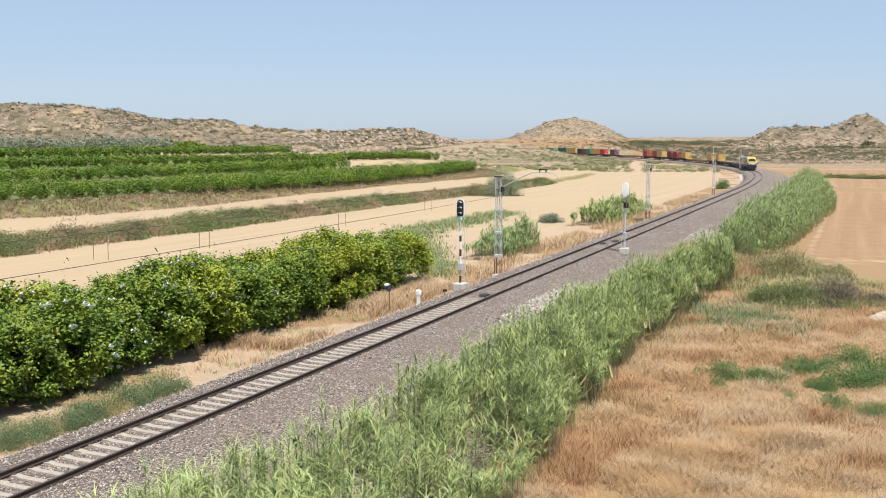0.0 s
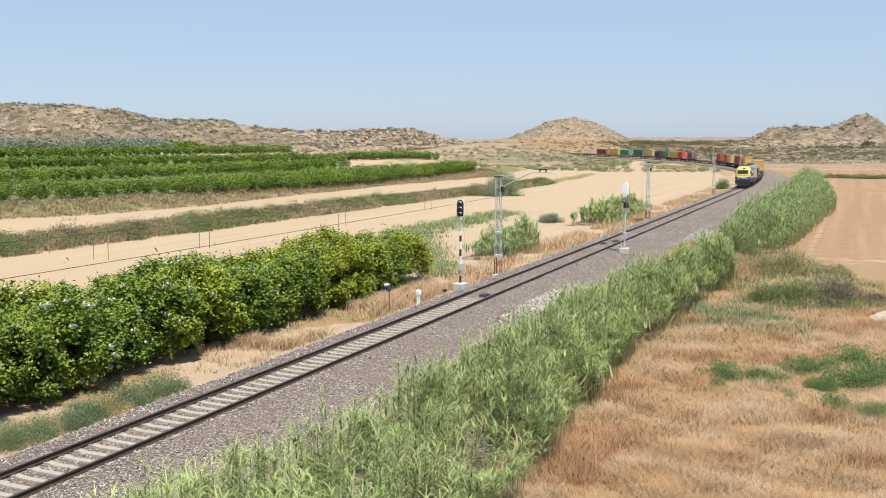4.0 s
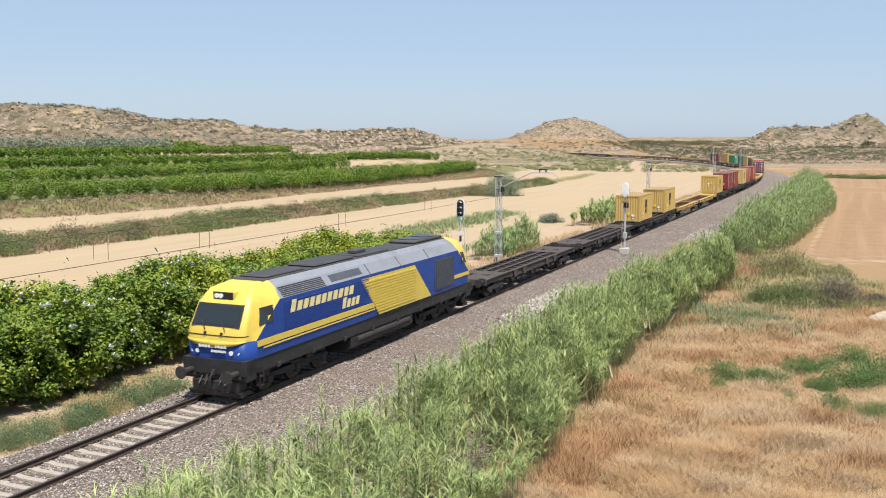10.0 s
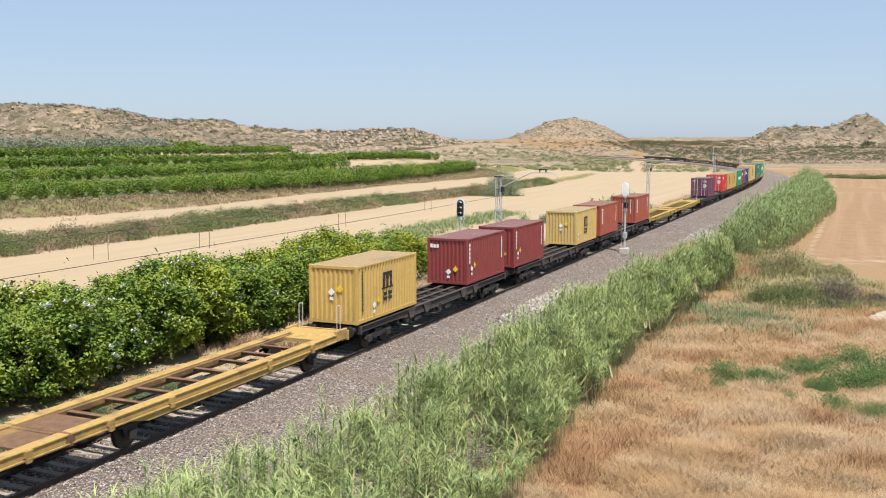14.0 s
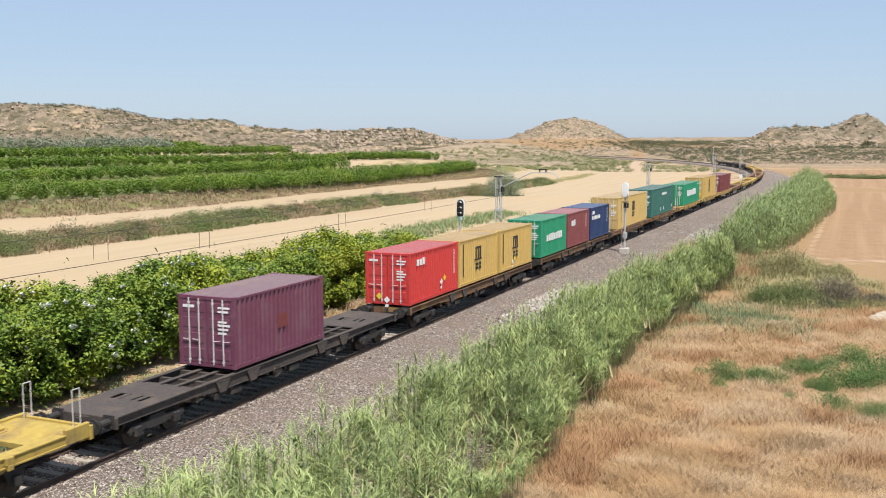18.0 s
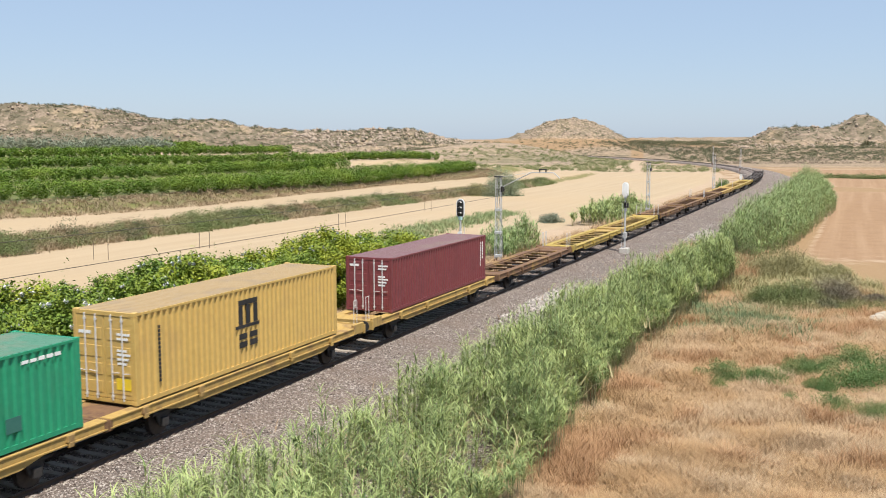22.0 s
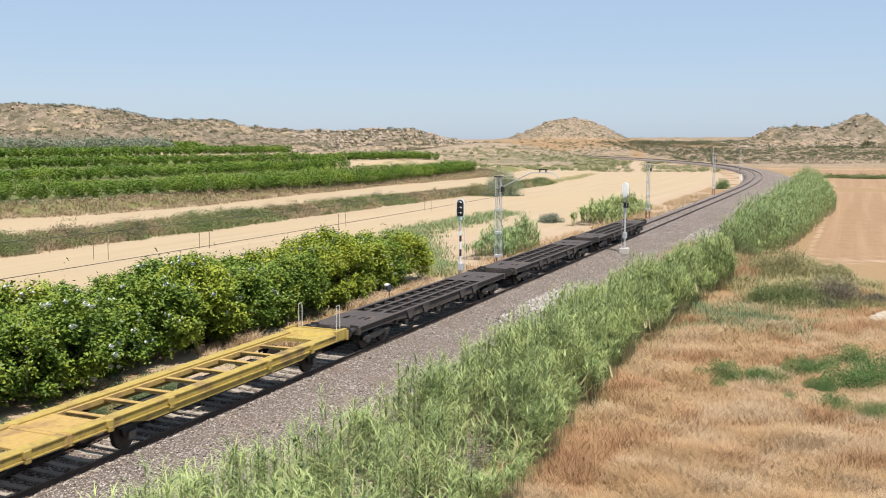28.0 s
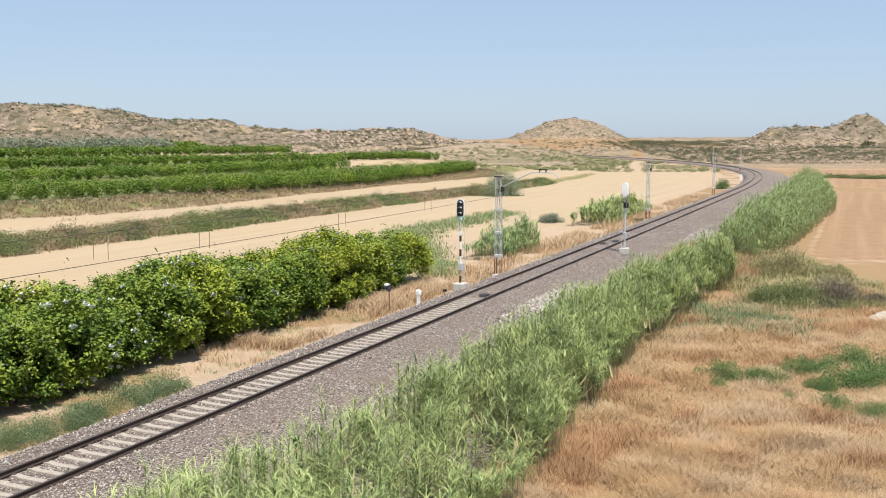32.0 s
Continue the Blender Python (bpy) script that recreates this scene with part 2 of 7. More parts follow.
def land(x, y):
    """Height of the ground, and what it is used for, for arrays of x and y."""
    s, lat = to_line(x, y)
    b1a, b1b, b2a, b2b = terrace_edges(s)
    left = -1.05 + 1.05 * step(lat, b1a, b1b) + 1.5 * step(lat, b2a, b2b)
    up = lat + 0.25 * (s - 100)
    left = left + 0.3 * step(up, 98, 110) + 1.6 * step(up, 119, 127) + 1.2 * step(up, 150, 178) + 1.0 * step(up, 205, 225)
    terr = 1 - step(s - np.clip(lat - 80, 0, 300), 215, 290)
    left = left * terr + (-1.05) * (1 - terr)
    right = -1.5 - 0.4 * step(-lat, 12, 40)
    z = np.where(lat > 0, left, right)
    # the bed that carries the line
    bed = np.where(lat > 0, 1 - step(lat, 2.0, 4.6), 1 - step(-lat, 5.0, 9.0))
    z = z * (1 - bed) + (-0.75) * bed
    # far plain rises beyond the curve
    far = step(y, 430, 800)
    off_line = step(np.abs(lat), 6, 60)
    z = z + far * off_line * (7.5 + 2 * vnoise(x, y, 120, 3, 5))
    # low spur that hides the line where it leaves the view
    spur = np.exp(-(((x - 28) / 42) ** 2 + ((y - 520) / 55) ** 2))
    z = z + 7.0 * spur * step(lat, 8, 30)
    rough = vnoise(x, y, 60, 5, 11)
    # long rocky ridge
    crest = np.interp(x, (-700, -330, -270, -225, -210, -150, -100, -60, -32, 0, 25, 60), (18, 26, 33, 30, 25, 21, 14.5, 14.5, 17, 13, 10.5, 8))
    ridge = step(y - 0.12 * x + 60 * (rough - 0.5), 560, 655) * np.clip(crest - 6, 0, None) * (1 - step(x, 20, 70)) * (1 - 0.75 * step(y - 0.12 * x + 40 * (rough - 0.5), 690, 750))
    # two buttes
    d1 = np.hypot((x - 108) / 1.05, (y - 830) * 0.8)
    cone = np.clip(1 - (d1 + 14 * (rough - 0.5)) / 50, 0, 1)
    butte = 18.5 * np.minimum(cone * 1.12, 0.52 + 0.4 * cone) * step(cone, 0, 0.12) + 3.0 * (1 - step(d1, 40, 80))
    d2 = np.hypot(x - 309, (y - 720) * 0.7)
    d3 = np.hypot((x - 268) / 1.35, (y - 720) * 0.7)
    butte2 = 16.5 * (1 - step(d2 + 14 * (rough - 0.5), 5, 30)) + 8.5 * (1 - step(d3 + 10 * (rough - 0.5), 15, 34)) * step(d2, 8, 30)
    rim = 3.5 * step(y, 640, 720) * step(x, 200, 290)
    hills = ridge + butte + butte2 + rim * off_line
    hilly = np.clip(hills / 5.0, 0, 1)
    # beds of rock step out as ledges
    strata = np.sin(hills * 1.9 + 6 * rough)
    crag = 1 - np.abs(2 * vnoise(x, y, 17, 4, 3) - 1)
    gully = 1 - np.abs(2 * vnoise(x + 0.3 * y, y, 40, 3, 7) - 1)
    z = z + hills + hilly * (np.where(x > 60, 0.2, 0.8) * strata + 4.2 * (crag - 0.85) + np.where(x > 60, 3.2, 4.0) * (gully - 0.85) + 2.5 * (vnoise(x, y, 7, 2, 13) - 0.5))
    dist = np.hypot(x, y)
    z = z + 0.25 * (vnoise(x, y, 9, 3, 8) - 0.5) * step(np.abs(lat), 7, 14)
    near_banks = (step(lat, b1a - 1, b1a + 1) * (1 - step(lat, b1b - 2, b1b + 1)) + step(lat, b2a - 0.5, b2a + 2) * (1 - step(lat, b2b + 1, b2b + 4))) * terr
    wet = step(vnoise(x, y, 30, 3, 21), 0.45, 0.6)
    inner = (1 - terr) * step(lat, 8, 14)
    green = near_banks * 0.6 + (1 - step(lat, 0.5, 2.5)) * 0
    green = np.maximum(green, step(lat, 8, 11) * (1 - step(lat, 17, 20)) * (1 - step(s, 22, 30)) * 0.35)
    # Green cover under the orchard rows, kept strong so gaps between them look shaded.
    green = np.maximum(green, terr * step(lat, b2b + 1, b2b + 4) * 0.8 * (1 - step(s - 0.3 * (lat - 75), 150, 185)) * (1 - step(lat, 190, 230)))
    green = np.maximum(green, step(-lat, 7, 9) * (1 - step(-lat, 11, 13)) * 0.7 * step(190 - s, 0, 20))
    shrubby = (np.abs(x / np.maximum(y, 1) - 0.2) > 0.006) * step(y, 295, 312) * (1 - step(y, 470, 520)) * step(lat, 10, 25) * (0.15 + 0.4 * wet)
    green = np.maximum(green, shrubby)
    field = step(lat, 18, 20) * (1 - near_banks) * terr * (1 - step(lat, b2b - 1, b2b + 2))
    field = np.maximum(field, step(lat, 9, 14) * step(s, 40, 60) * (1 - step(y, 288, 302)))
    field = np.maximum(field, 0.75 * step(y, 640, 700) * (1 - hilly) * step(x, 20, 60) * (1 - step(x, 180, 220)))
    tilled = step(-lat, 15, 18) * step(y, 76, 96)
    tilled = tilled * (1 - step(y, 196, 204)) + step(y, 214, 222) * (1 - step(y, 330, 380)) * step(-lat, 15, 19)
    bankdry = near_banks * 0.6
    dry = np.where(lat < 0, step(-lat, 9, 12) * (1 - np.clip(tilled, 0, 1)), step(lat, 3.4, 4.2) * (1 - step(lat, 8, 9.5)) * step(vnoise(x, y, 5, 3, 31), 0.36, 0.6))
    plain = 0.52 * step(y, 330, 400) * step(np.abs(lat), 7, 14) * (1 - field) * (np.abs(x / np.maximum(y, 1) - 0.2) > 0.006)
    bare = np.where(x > 200, 0.72, np.where((x > 60) & (y > 700), 0.6, 1.0))
    rock = np.maximum(np.clip(hilly * 1.2, 0, 1) * bare, plain)
    return z, {"stubble": field, "dry": np.maximum(dry * (1 - rock), bankdry), "tilled": tilled, "green": green, "rock": rock}


def spaced(lo, fine_lo, fine_hi, hi, h, grow, cap, cap_to):
    """Grid lines: h apart in the middle, widening outwards, at most cap apart up to cap_to."""
    out = list(np.arange(fine_lo, fine_hi, h))
    a, k = fine_lo, h
    while a > lo:
        k *= grow
        a -= k
        out.insert(0, a)
    a, k = out[-1], h
    while a < hi:
        k = min(k * grow, cap) if a < cap_to else k * grow
        a += k
        out.append(a)
    return np.array(out)


def mesh_arrays(name, verts, faces, mat, smooth=False):
    """A mesh from arrays: verts (n, 3), faces (m, k)."""
    me = bpy.data.meshes.new(name)
    faces = np.asarray(faces, dtype=np.int32)
    k = faces.shape[1]
    me.vertices.add(len(verts))
    me.vertices.foreach_set("co", np.asarray(verts, dtype=np.float32).ravel())
    me.loops.add(faces.size)
    me.loops.foreach_set("vertex_index", faces.ravel())
    me.polygons.add(len(faces))
    me.polygons.foreach_set("loop_start", np.arange(0, faces.size, k, dtype=np.int32))
    if smooth:
        me.polygons.foreach_set("use_smooth", np.ones(len(faces), dtype=bool))
    me.update(calc_edges=True)
    if mat:
        me.materials.append(mat)
    return me


def build_ground():
    a = radians(66.55)
    U = spaced(-1400, -40, 150, 3400, 1.1, 1.016, 3.0, 790)
    V = spaced(-2200, -45, 100, 2200, 0.8, 1.022, 3.2, 600)
    uu, vv = np.meshgrid(U, V, indexing="ij")
    x = -1.17 + uu.ravel() * math.cos(a) - vv.ravel() * math.sin(a)
    y = 49.87 + uu.ravel() * math.sin(a) + vv.ravel() * math.cos(a)
    z, use = land(x, y)
    nu, nv = len(U), len(V)
    i = (np.arange(nu - 1)[:, None] * nv + np.arange(nv - 1)).ravel()
    faces = np.stack([i, i + nv, i + nv + 1, i + 1], 1)
    me = mesh_arrays("ground", np.stack([x, y, z], 1), faces, M_GROUND, True)
    for key, val in use.items():
        at_ = me.attributes.new(key, "FLOAT", "POINT")
        at_.data.foreach_set("value", np.clip(val, 0, 1).astype(np.float32))
    return tagged(new("ground", me), "dry farmland with stubble fields, grassy banks and rocky hills", "ground", kind="structure")


build_ground()


def height(x, y):
    return land(np.atleast_1d(np.asarray(x, float)), np.atleast_1d(np.asarray(y, float)))[0]


def part(name, bm, material, parent, label=""):
    """Links a bmesh, or a mesh, as one mesh object under a thing or a part."""
    if isinstance(bm, bmesh.types.BMesh):
        me = bpy.data.meshes.new(name)
        bm.normal_update()
        bm.to_mesh(me)
        bm.free()
        me.materials.append(material)
    else:
        me = bm
    ob = new(name, me)
    ob.parent = parent
    if label:
        ob["label"] = label
    return ob


def sweep(profile, stations, closed=True):
    """Arrays of a profile (lat, z) swept along the line through the stations."""
    prof = np.array(profile)
    n, verts = len(prof), []
    for s in stations:
        h = np.interp(s, S_ALL, HEAD)
        x, y = np.interp(s, S_ALL, TX), np.interp(s, S_ALL, TY)
        verts.append(np.stack([x - math.sin(h) * prof[:, 0], y + math.cos(h) * prof[:, 0], prof[:, 1]], 1))
    verts = np.concatenate(verts)
    m = n if closed else n - 1
    k = np.arange(m)
    ring = np.stack([k, (k + 1) % n, (k + 1) % n + n, k + n], 1)
    faces = (ring[None] + (np.arange(len(stations) - 1) * n)[:, None, None]).reshape(-1, 4)
    return verts, faces


# ---- permanent way ----
def box(bm, x0, x1, y0, y1, z0, z1, bevel=0.0):
    """A block between two corners, with its edges broken."""
    r = bmesh.ops.create_cube(bm, size=1.0)
    for v in r["verts"]:
        v.co = Vector(((x0 + x1) / 2 + v.co.x * (x1 - x0), (y0 + y1) / 2 + v.co.y * (y1 - y0), (z0 + z1) / 2 + v.co.z * (z1 - z0)))
    if bevel:
        es = {e for v in r["verts"] for e in v.link_edges}
        bmesh.ops.bevel(bm, geom=list(es), offset=bevel, segments=1, affect="EDGES")


def rod(bm, a, b, r, n=8, r2=None):
    """A round bar from a to b."""
    a, b = Vector(a), Vector(b)
    d = b - a
    m = Matrix.Translation((a + b) / 2) @ d.to_track_quat("Z", "Y").to_matrix().to_4x4()
    bmesh.ops.create_cone(bm, cap_ends=True, segments=n, radius1=r, radius2=r if r2 is None else r2, depth=d.length, matrix=m)


def prism(bm, poly, y0, y1, axis="y"):
    """A closed outline (a, b) pushed from y0 to y1: axis y takes (x, z), axis x takes (y, z), axis z takes (x, y)."""
    def co(p, t):
        return {"y": (p[0], t, p[1]), "x": (t, p[0], p[1]), "z": (p[0], p[1], t)}[axis]
    lo = [bm.verts.new(co(p, y0)) for p in poly]
    hi = [bm.verts.new(co(p, y1)) for p in poly]
    n = len(poly)
    fs = [bm.faces.new(lo), bm.faces.new(hi)]
    for i in range(n):
        fs.append(bm.faces.new((lo[i], lo[(i + 1) % n], hi[(i + 1) % n], hi[i])))
    bmesh.ops.recalc_face_normals(bm, faces=fs)


GAUGE = 1.668
NEAR_S = np.concatenate([np.arange(-60, 120, 3.0), np.arange(120, 700, 6.0)])


def build_track():
    track = tagged(new("railway_track"), "single railway track on concrete sleepers in stone ballast", "railway track", kind="structure")
    bed = [(2.35, -0.25), (4.3, -1.35), (-10.5, -1.75), (-7.6, -0.62), (-6.2, -0.42), (-2.4, -0.235), (-1.18, -0.172), (-0.95, -0.18), (-0.68, -0.24), (0.68, -0.24), (0.95, -0.18), (1.18, -0.172)]
    st = np.concatenate([[-640, -400, -200, -100], NEAR_S])
    v, f = sweep(bed, st)
    part("ballast_bed", mesh_arrays("ballast_bed", v, f, M_BALLAST), None, track, "grey broken stone ballast shoulder beside the rails")
    for side in (1, -1):
        c = side * (GAUGE / 2 + 0.036)
        prof = [(c - 0.036, 0.0), (c + 0.036, 0.0), (c + 0.036, -0.04), (c + 0.009, -0.055), (c + 0.009, -0.135), (c + 0.07, -0.15), (c + 0.07, -0.165), (c - 0.07, -0.165), (c - 0.07, -0.15), (c - 0.009, -0.135), (c - 0.009, -0.055), (c - 0.036, -0.04)]
        v, f = sweep(prof, st)
        rail = part("rail", mesh_arrays("rail", v, f, M_RAIL, False), None, track, "rust-brown flat-bottomed steel rail")
        v, f = sweep([(c - 0.03, 0.001), (c + 0.03, 0.001), (c + 0.03, -0.003), (c - 0.03, -0.003)], st)
        part("running_surface", mesh_arrays("running_surface", v, f, M_RAILTOP), None, rail, "polished steel top of the rail")
    # one concrete sleeper: deeper under the rails, waisted in the middle
    bm = bmesh.new()
    prism(bm, [(-1.3, -0.34), (1.3, -0.34), (1.3, -0.19), (1.05, -0.168), (0.62, -0.172), (0.45, -0.2), (-0.45, -0.2), (-0.62, -0.172), (-1.05, -0.168), (-1.3, -0.19)], -0.13, 0.13)
    for v in bm.verts:
        if v.co.z > -0.3:
            v.co.y *= 0.85
    me = bpy.data.meshes.new("sleeper")
    bm.to_mesh(me)
    bm.free()
    me.materials.append(M_SLEEPER)
    rng = random.Random(4)
    for k in range(-58, 14):
        s = k * 0.6
        ob = new("sleeper", me)
        ob.parent = track
        ob.matrix_basis = Matrix.Translation(at(s, 0, rng.uniform(-0.008, 0.004))) @ pose(0, 0, 0, 0, 0, heading(s) + 90 + rng.uniform(-0.6, 0.6))
    # past the plain line the stone is heaped level over the sleepers
    v, f = sweep([(1.9, -0.3), (-1.9, -0.3), (-1.6, -0.165), (1.6, -0.165)], np.concatenate([[6.6, 8.2], NEAR_S[NEAR_S > 9]]))
    v[:4, 2] = -0.3
    part("ballast_fill", mesh_arrays("ballast_fill", v, f, M_BALLAST), None, track, "grey ballast heaped level over the sleepers")
    # rail fastenings, joined
    fv, ff = [], []
    for k in range(-58, 14):
        s = k * 0.6
        h, p = np.interp(s, S_ALL, HEAD), at(s)
        for lat in (GAUGE / 2 - 0.07, GAUGE / 2 + 0.14, -GAUGE / 2 + 0.07, -GAUGE / 2 - 0.14):
            n = len(fv)
            for lx, ly, lz in ((-.05, -.06, -.17), (.05, -.06, -.17), (.05, .06, -.17), (-.05, .06, -.17), (-.03, -.05, -.13), (.03, -.05, -.13), (.03, .05, -.13), (-.03, .05, -.13)):
                fv.append((p.x - math.sin(h) * (lat + lx) + math.cos(h) * ly, p.y + math.cos(h) * (lat + lx) + math.sin(h) * ly, lz))
            ff += [[n + q for q in f] for f in ((4, 5, 6, 7), (0, 1, 5, 4), (1, 2, 6, 5), (2, 3, 7, 6), (3, 0, 4, 7))]
    tagged(part("rail_clips", mesh_arrays("rail_clips", fv, ff, M_RAIL), None, track), kind="stuff")
    return track


TRACK = build_track()


def scatter_stones(name, label, mat, pts, sizes, seed, flat=0.75, category="gravel"):
    """Loose broken stones, each a rough eight-faced lump."""
    rng = np.random.default_rng(seed)
    n = len(pts)
    base = np.array([(1, 0, 0), (-1, 0, 0), (0, 1, 0), (0, -1, 0), (0, 0, 1), (0, 0, -0.7)], float)
    tri = np.array([(0, 2, 4), (2, 1, 4), (1, 3, 4), (3, 0, 4), (2, 0, 5), (1, 2, 5), (3, 1, 5), (0, 3, 5)])
    jig = 1 + rng.uniform(-0.45, 0.45, (n, 6, 3))
    a = rng.uniform(0, 6.28, n)
    v = base[None] * jig + rng.uniform(-0.25, 0.25, (n, 6, 3))
    x = v[..., 0] * np.cos(a)[:, None] - v[..., 1] * np.sin(a)[:, None]
    y = v[..., 0] * np.sin(a)[:, None] + v[..., 1] * np.cos(a)[:, None]
    v = np.stack([x, y, v[..., 2] * flat], -1) * sizes[:, None, None] + pts[:, None, :]
    f = (tri[None] + (np.arange(n) * 6)[:, None, None]).reshape(-1, 3)
    return tagged(new(name, mesh_arrays(name, v.reshape(-1, 3), f, mat)), label, category, kind="stuff")


def line_points(s, lat, z):
    h, x, y = np.interp(s, S_ALL, HEAD), np.interp(s, S_ALL, TX), np.interp(s, S_ALL, TY)
    return np.stack([x - np.sin(h) * lat, y + np.cos(h) * lat, z], -1)


def bed_top(lat):
    return np.interp(lat, (-10.5, -7.6, -6.2, -2.4, -1.18, -0.95, -0.68, 0.68, 0.95, 1.18, 2.35, 4.3), (-1.75, -0.62, -0.42, -0.235, -0.172, -0.18, -0.24, -0.24, -0.18, -0.172, -0.25, -1.35))


def build_stones():
    rng = np.random.default_rng(7)
    n = 42000
    s = -36 + 130 * rng.random(n) ** 1.7
    lat = rng.uniform(-7.4, 3.3, n)
    scatter_stones("ballast_stones", "loose grey ballast stones around the rails", M_STONE, line_points(s, lat, np.where((np.abs(lat) < 1.6) & (s > 8.2), -0.155, bed_top(lat) + 0.012)), rng.uniform(0.02, 0.05, n), 8)
    n = 16000
    s = -36 + 140 * rng.random(n) ** 1.5
    lat = rng.normal(3.05, 0.55, n)
    scatter_stones("pale_stones", "pale stones spilled down the edge of the ballast", M_PALE_STONE, line_points(s, lat, bed_top(lat) + 0.02), rng.uniform(0.03, 0.07, n), 9)
    n = 2600
    s = np.concatenate([rng.normal(9.5, 3.2, 1900), rng.normal(52, 6, 700)])
    lat = np.where(s < 30, -3.2 - 3.0 * rng.random(n), -5.2 - 2.0 * rng.random(n))
    scatter_stones("rubble", "heap of pale broken rubble beside the track", M_PALE_STONE, line_points(s, lat, bed_top(lat) + 0.03), rng.uniform(0.04, 0.14, n), 10)


build_stones()


# ---- plants ----
def blades(n, rng, root, height_, width, lean, curl, segs=3, spread=None):
    """n tapering blades: roots (n, 3), heights, widths; returns verts and triangles or quads."""
    az = rng.uniform(0, 2 * np.pi, n)
    ln = lean * (0.4 + 0.9 * rng.random(n))
    t = np.linspace(0, 1, segs + 1)
    out = np.empty((n, segs + 1, 2, 3))
    side = az + np.pi / 2 + rng.uniform(-0.5, 0.5, n)
    for k, u in enumerate(t):
        rad = height_ * (ln * u + curl * u * u)
        zz = height_ * (u - 0.45 * curl * u * u * u)
        w = width * (1 - u) ** 0.7 * 0.5 + 0.002
        cx, cy = root[:, 0] + rad * np.cos(az), root[:, 1] + rad * np.sin(az)
        for j, sg in enumerate((-1, 1)):
            out[:, k, j, 0] = cx + sg * w * np.cos(side)
            out[:, k, j, 1] = cy + sg * w * np.sin(side)
            out[:, k, j, 2] = root[:, 2] + zz
    v = out.reshape(-1, 3)
    per = 2 * (segs + 1)
    q = np.array([(2 * k, 2 * k + 1, 2 * k + 3, 2 * k + 2) for k in range(segs)])
    f = (q[None] + (np.arange(n) * per)[:, None, None]).reshape(-1, 4)
    return v, f


def leaf_quads(centres, rng, length, width, droop=0.3, lie=0.0):
    """Leaves round the centres, one pointed quad each; lie turns their faces towards the sky."""
    n = len(centres)
    az = rng.uniform(0, 2 * np.pi, n)
    el = (rng.uniform(-0.9, 0.7, n) - droop) * (1 - 0.45 * lie)
    d = np.stack([np.cos(az) * np.cos(el), np.sin(az) * np.cos(el), np.sin(el)], 1)
    s = np.cross(d, rng.normal(size=(n, 3)))
    s /= np.linalg.norm(s, axis=1)[:, None] + 1e-9
    level = np.stack([-np.sin(az), np.cos(az), np.zeros(n)], 1)
    s = s * (1 - lie) + level * (np.where((s * level).sum(1) < 0, -1, 1) * lie)[:, None]
    s /= np.linalg.norm(s, axis=1)[:, None] + 1e-9
    L = (length * rng.uniform(0.7, 1.3, n))[:, None]
    W = (width * rng.uniform(0.7, 1.3, n))[:, None]
    a = centres
    tip = centres + d * L
    l = centres + d * L * 0.45 + s * W * 0.5
    r = centres + d * L * 0.45 - s * W * 0.5
    v = np.stack([a, l, tip, r], 1).reshape(-1, 3)
    f = np.array([(0, 1, 2, 3)])[None] + (np.arange(n) * 4)[:, None, None]
    return v, f.reshape(-1, 4)


def merge(parts):
    vs, fs, n = [], [], 0
    for v, f in parts:
        vs.append(v)
        fs.append(f + n)
        n += len(v)
    return np.concatenate(vs), np.concatenate(fs)


M_REED = leafy("reed_leaves", (0.075, 0.13, 0.04), (0.41, 0.485, 0.195), (0.45, 0.515, 0.2), where="World", scale=0.8, trans=0.18)
M_REED_BLUE = leafy("shaded_reed_leaves", (0.10, 0.165, 0.06), (0.35, 0.45, 0.185), (0.37, 0.45, 0.175), where="World", scale=0.4, trans=0.15)
M_REED_DRY = leafy("dry_reed", (0.32, 0.26, 0.14), (0.5, 0.42, 0.24), (0.4, 0.33, 0.18), where="World", scale=0.5)
M_CANE = worn("reed_cane", (0.20, 0.19, 0.08), (0.3, 0.26, 0.12), (0.13, 0.12, 0.06), 5, 1, 0.6, where="World")
M_ORCHARD = leafy("orchard_leaves", (0.045, 0.095, 0.014), (0.17, 0.25, 0.032), (0.26, 0.315, 0.04), scale=0.7, trans=0.12, spec=0.25)
M_ORCHARD_YELLOW = leafy("yellow_orchard_leaves", (0.07, 0.12, 0.012), (0.25, 0.31, 0.03), (0.38, 0.4, 0.045), scale=0.7, trans=0.12, spec=0.25)
M_HEDGE = leafy("far_orchard_leaves", (0.035, 0.085, 0.01), (0.14, 0.225, 0.024), (0.2, 0.275, 0.04), where="World", scale=0.15, trans=0.08, spec=0.15)
M_BARK = worn("bark", (0.12, 0.09, 0.065), (0.19, 0.15, 0.11), (0.07, 0.055, 0.04), 14, 3, 0.9)
M_STRAW = leafy("dry_grass", (0.34, 0.22, 0.117), (0.6, 0.43, 0.25), (0.49, 0.325, 0.172), where="World", scale=0.35, trans=0.25, spec=0.1)
M_STRAW_PALE = leafy("pale_dry_grass", (0.38, 0.27, 0.165), (0.62, 0.475, 0.31), (0.5, 0.355, 0.21), where="World", scale=0.35, trans=0.25, spec=0.1)
M_WEED = leafy("grey_green_weed", (0.09, 0.14, 0.065), (0.2, 0.265, 0.13), (0.22, 0.255, 0.12), where="World", scale=0.6)
M_SCRUB = leafy("scrub", (0.07, 0.082, 0.04), (0.13, 0.138, 0.068), (0.165, 0.15, 0.082), where="World", scale=0.1, trans=0.1)
M_HERB = leafy("dark_green_herb", (0.07, 0.14, 0.04), (0.15, 0.235, 0.075), (0.17, 0.24, 0.08), where="World", scale=0.6)
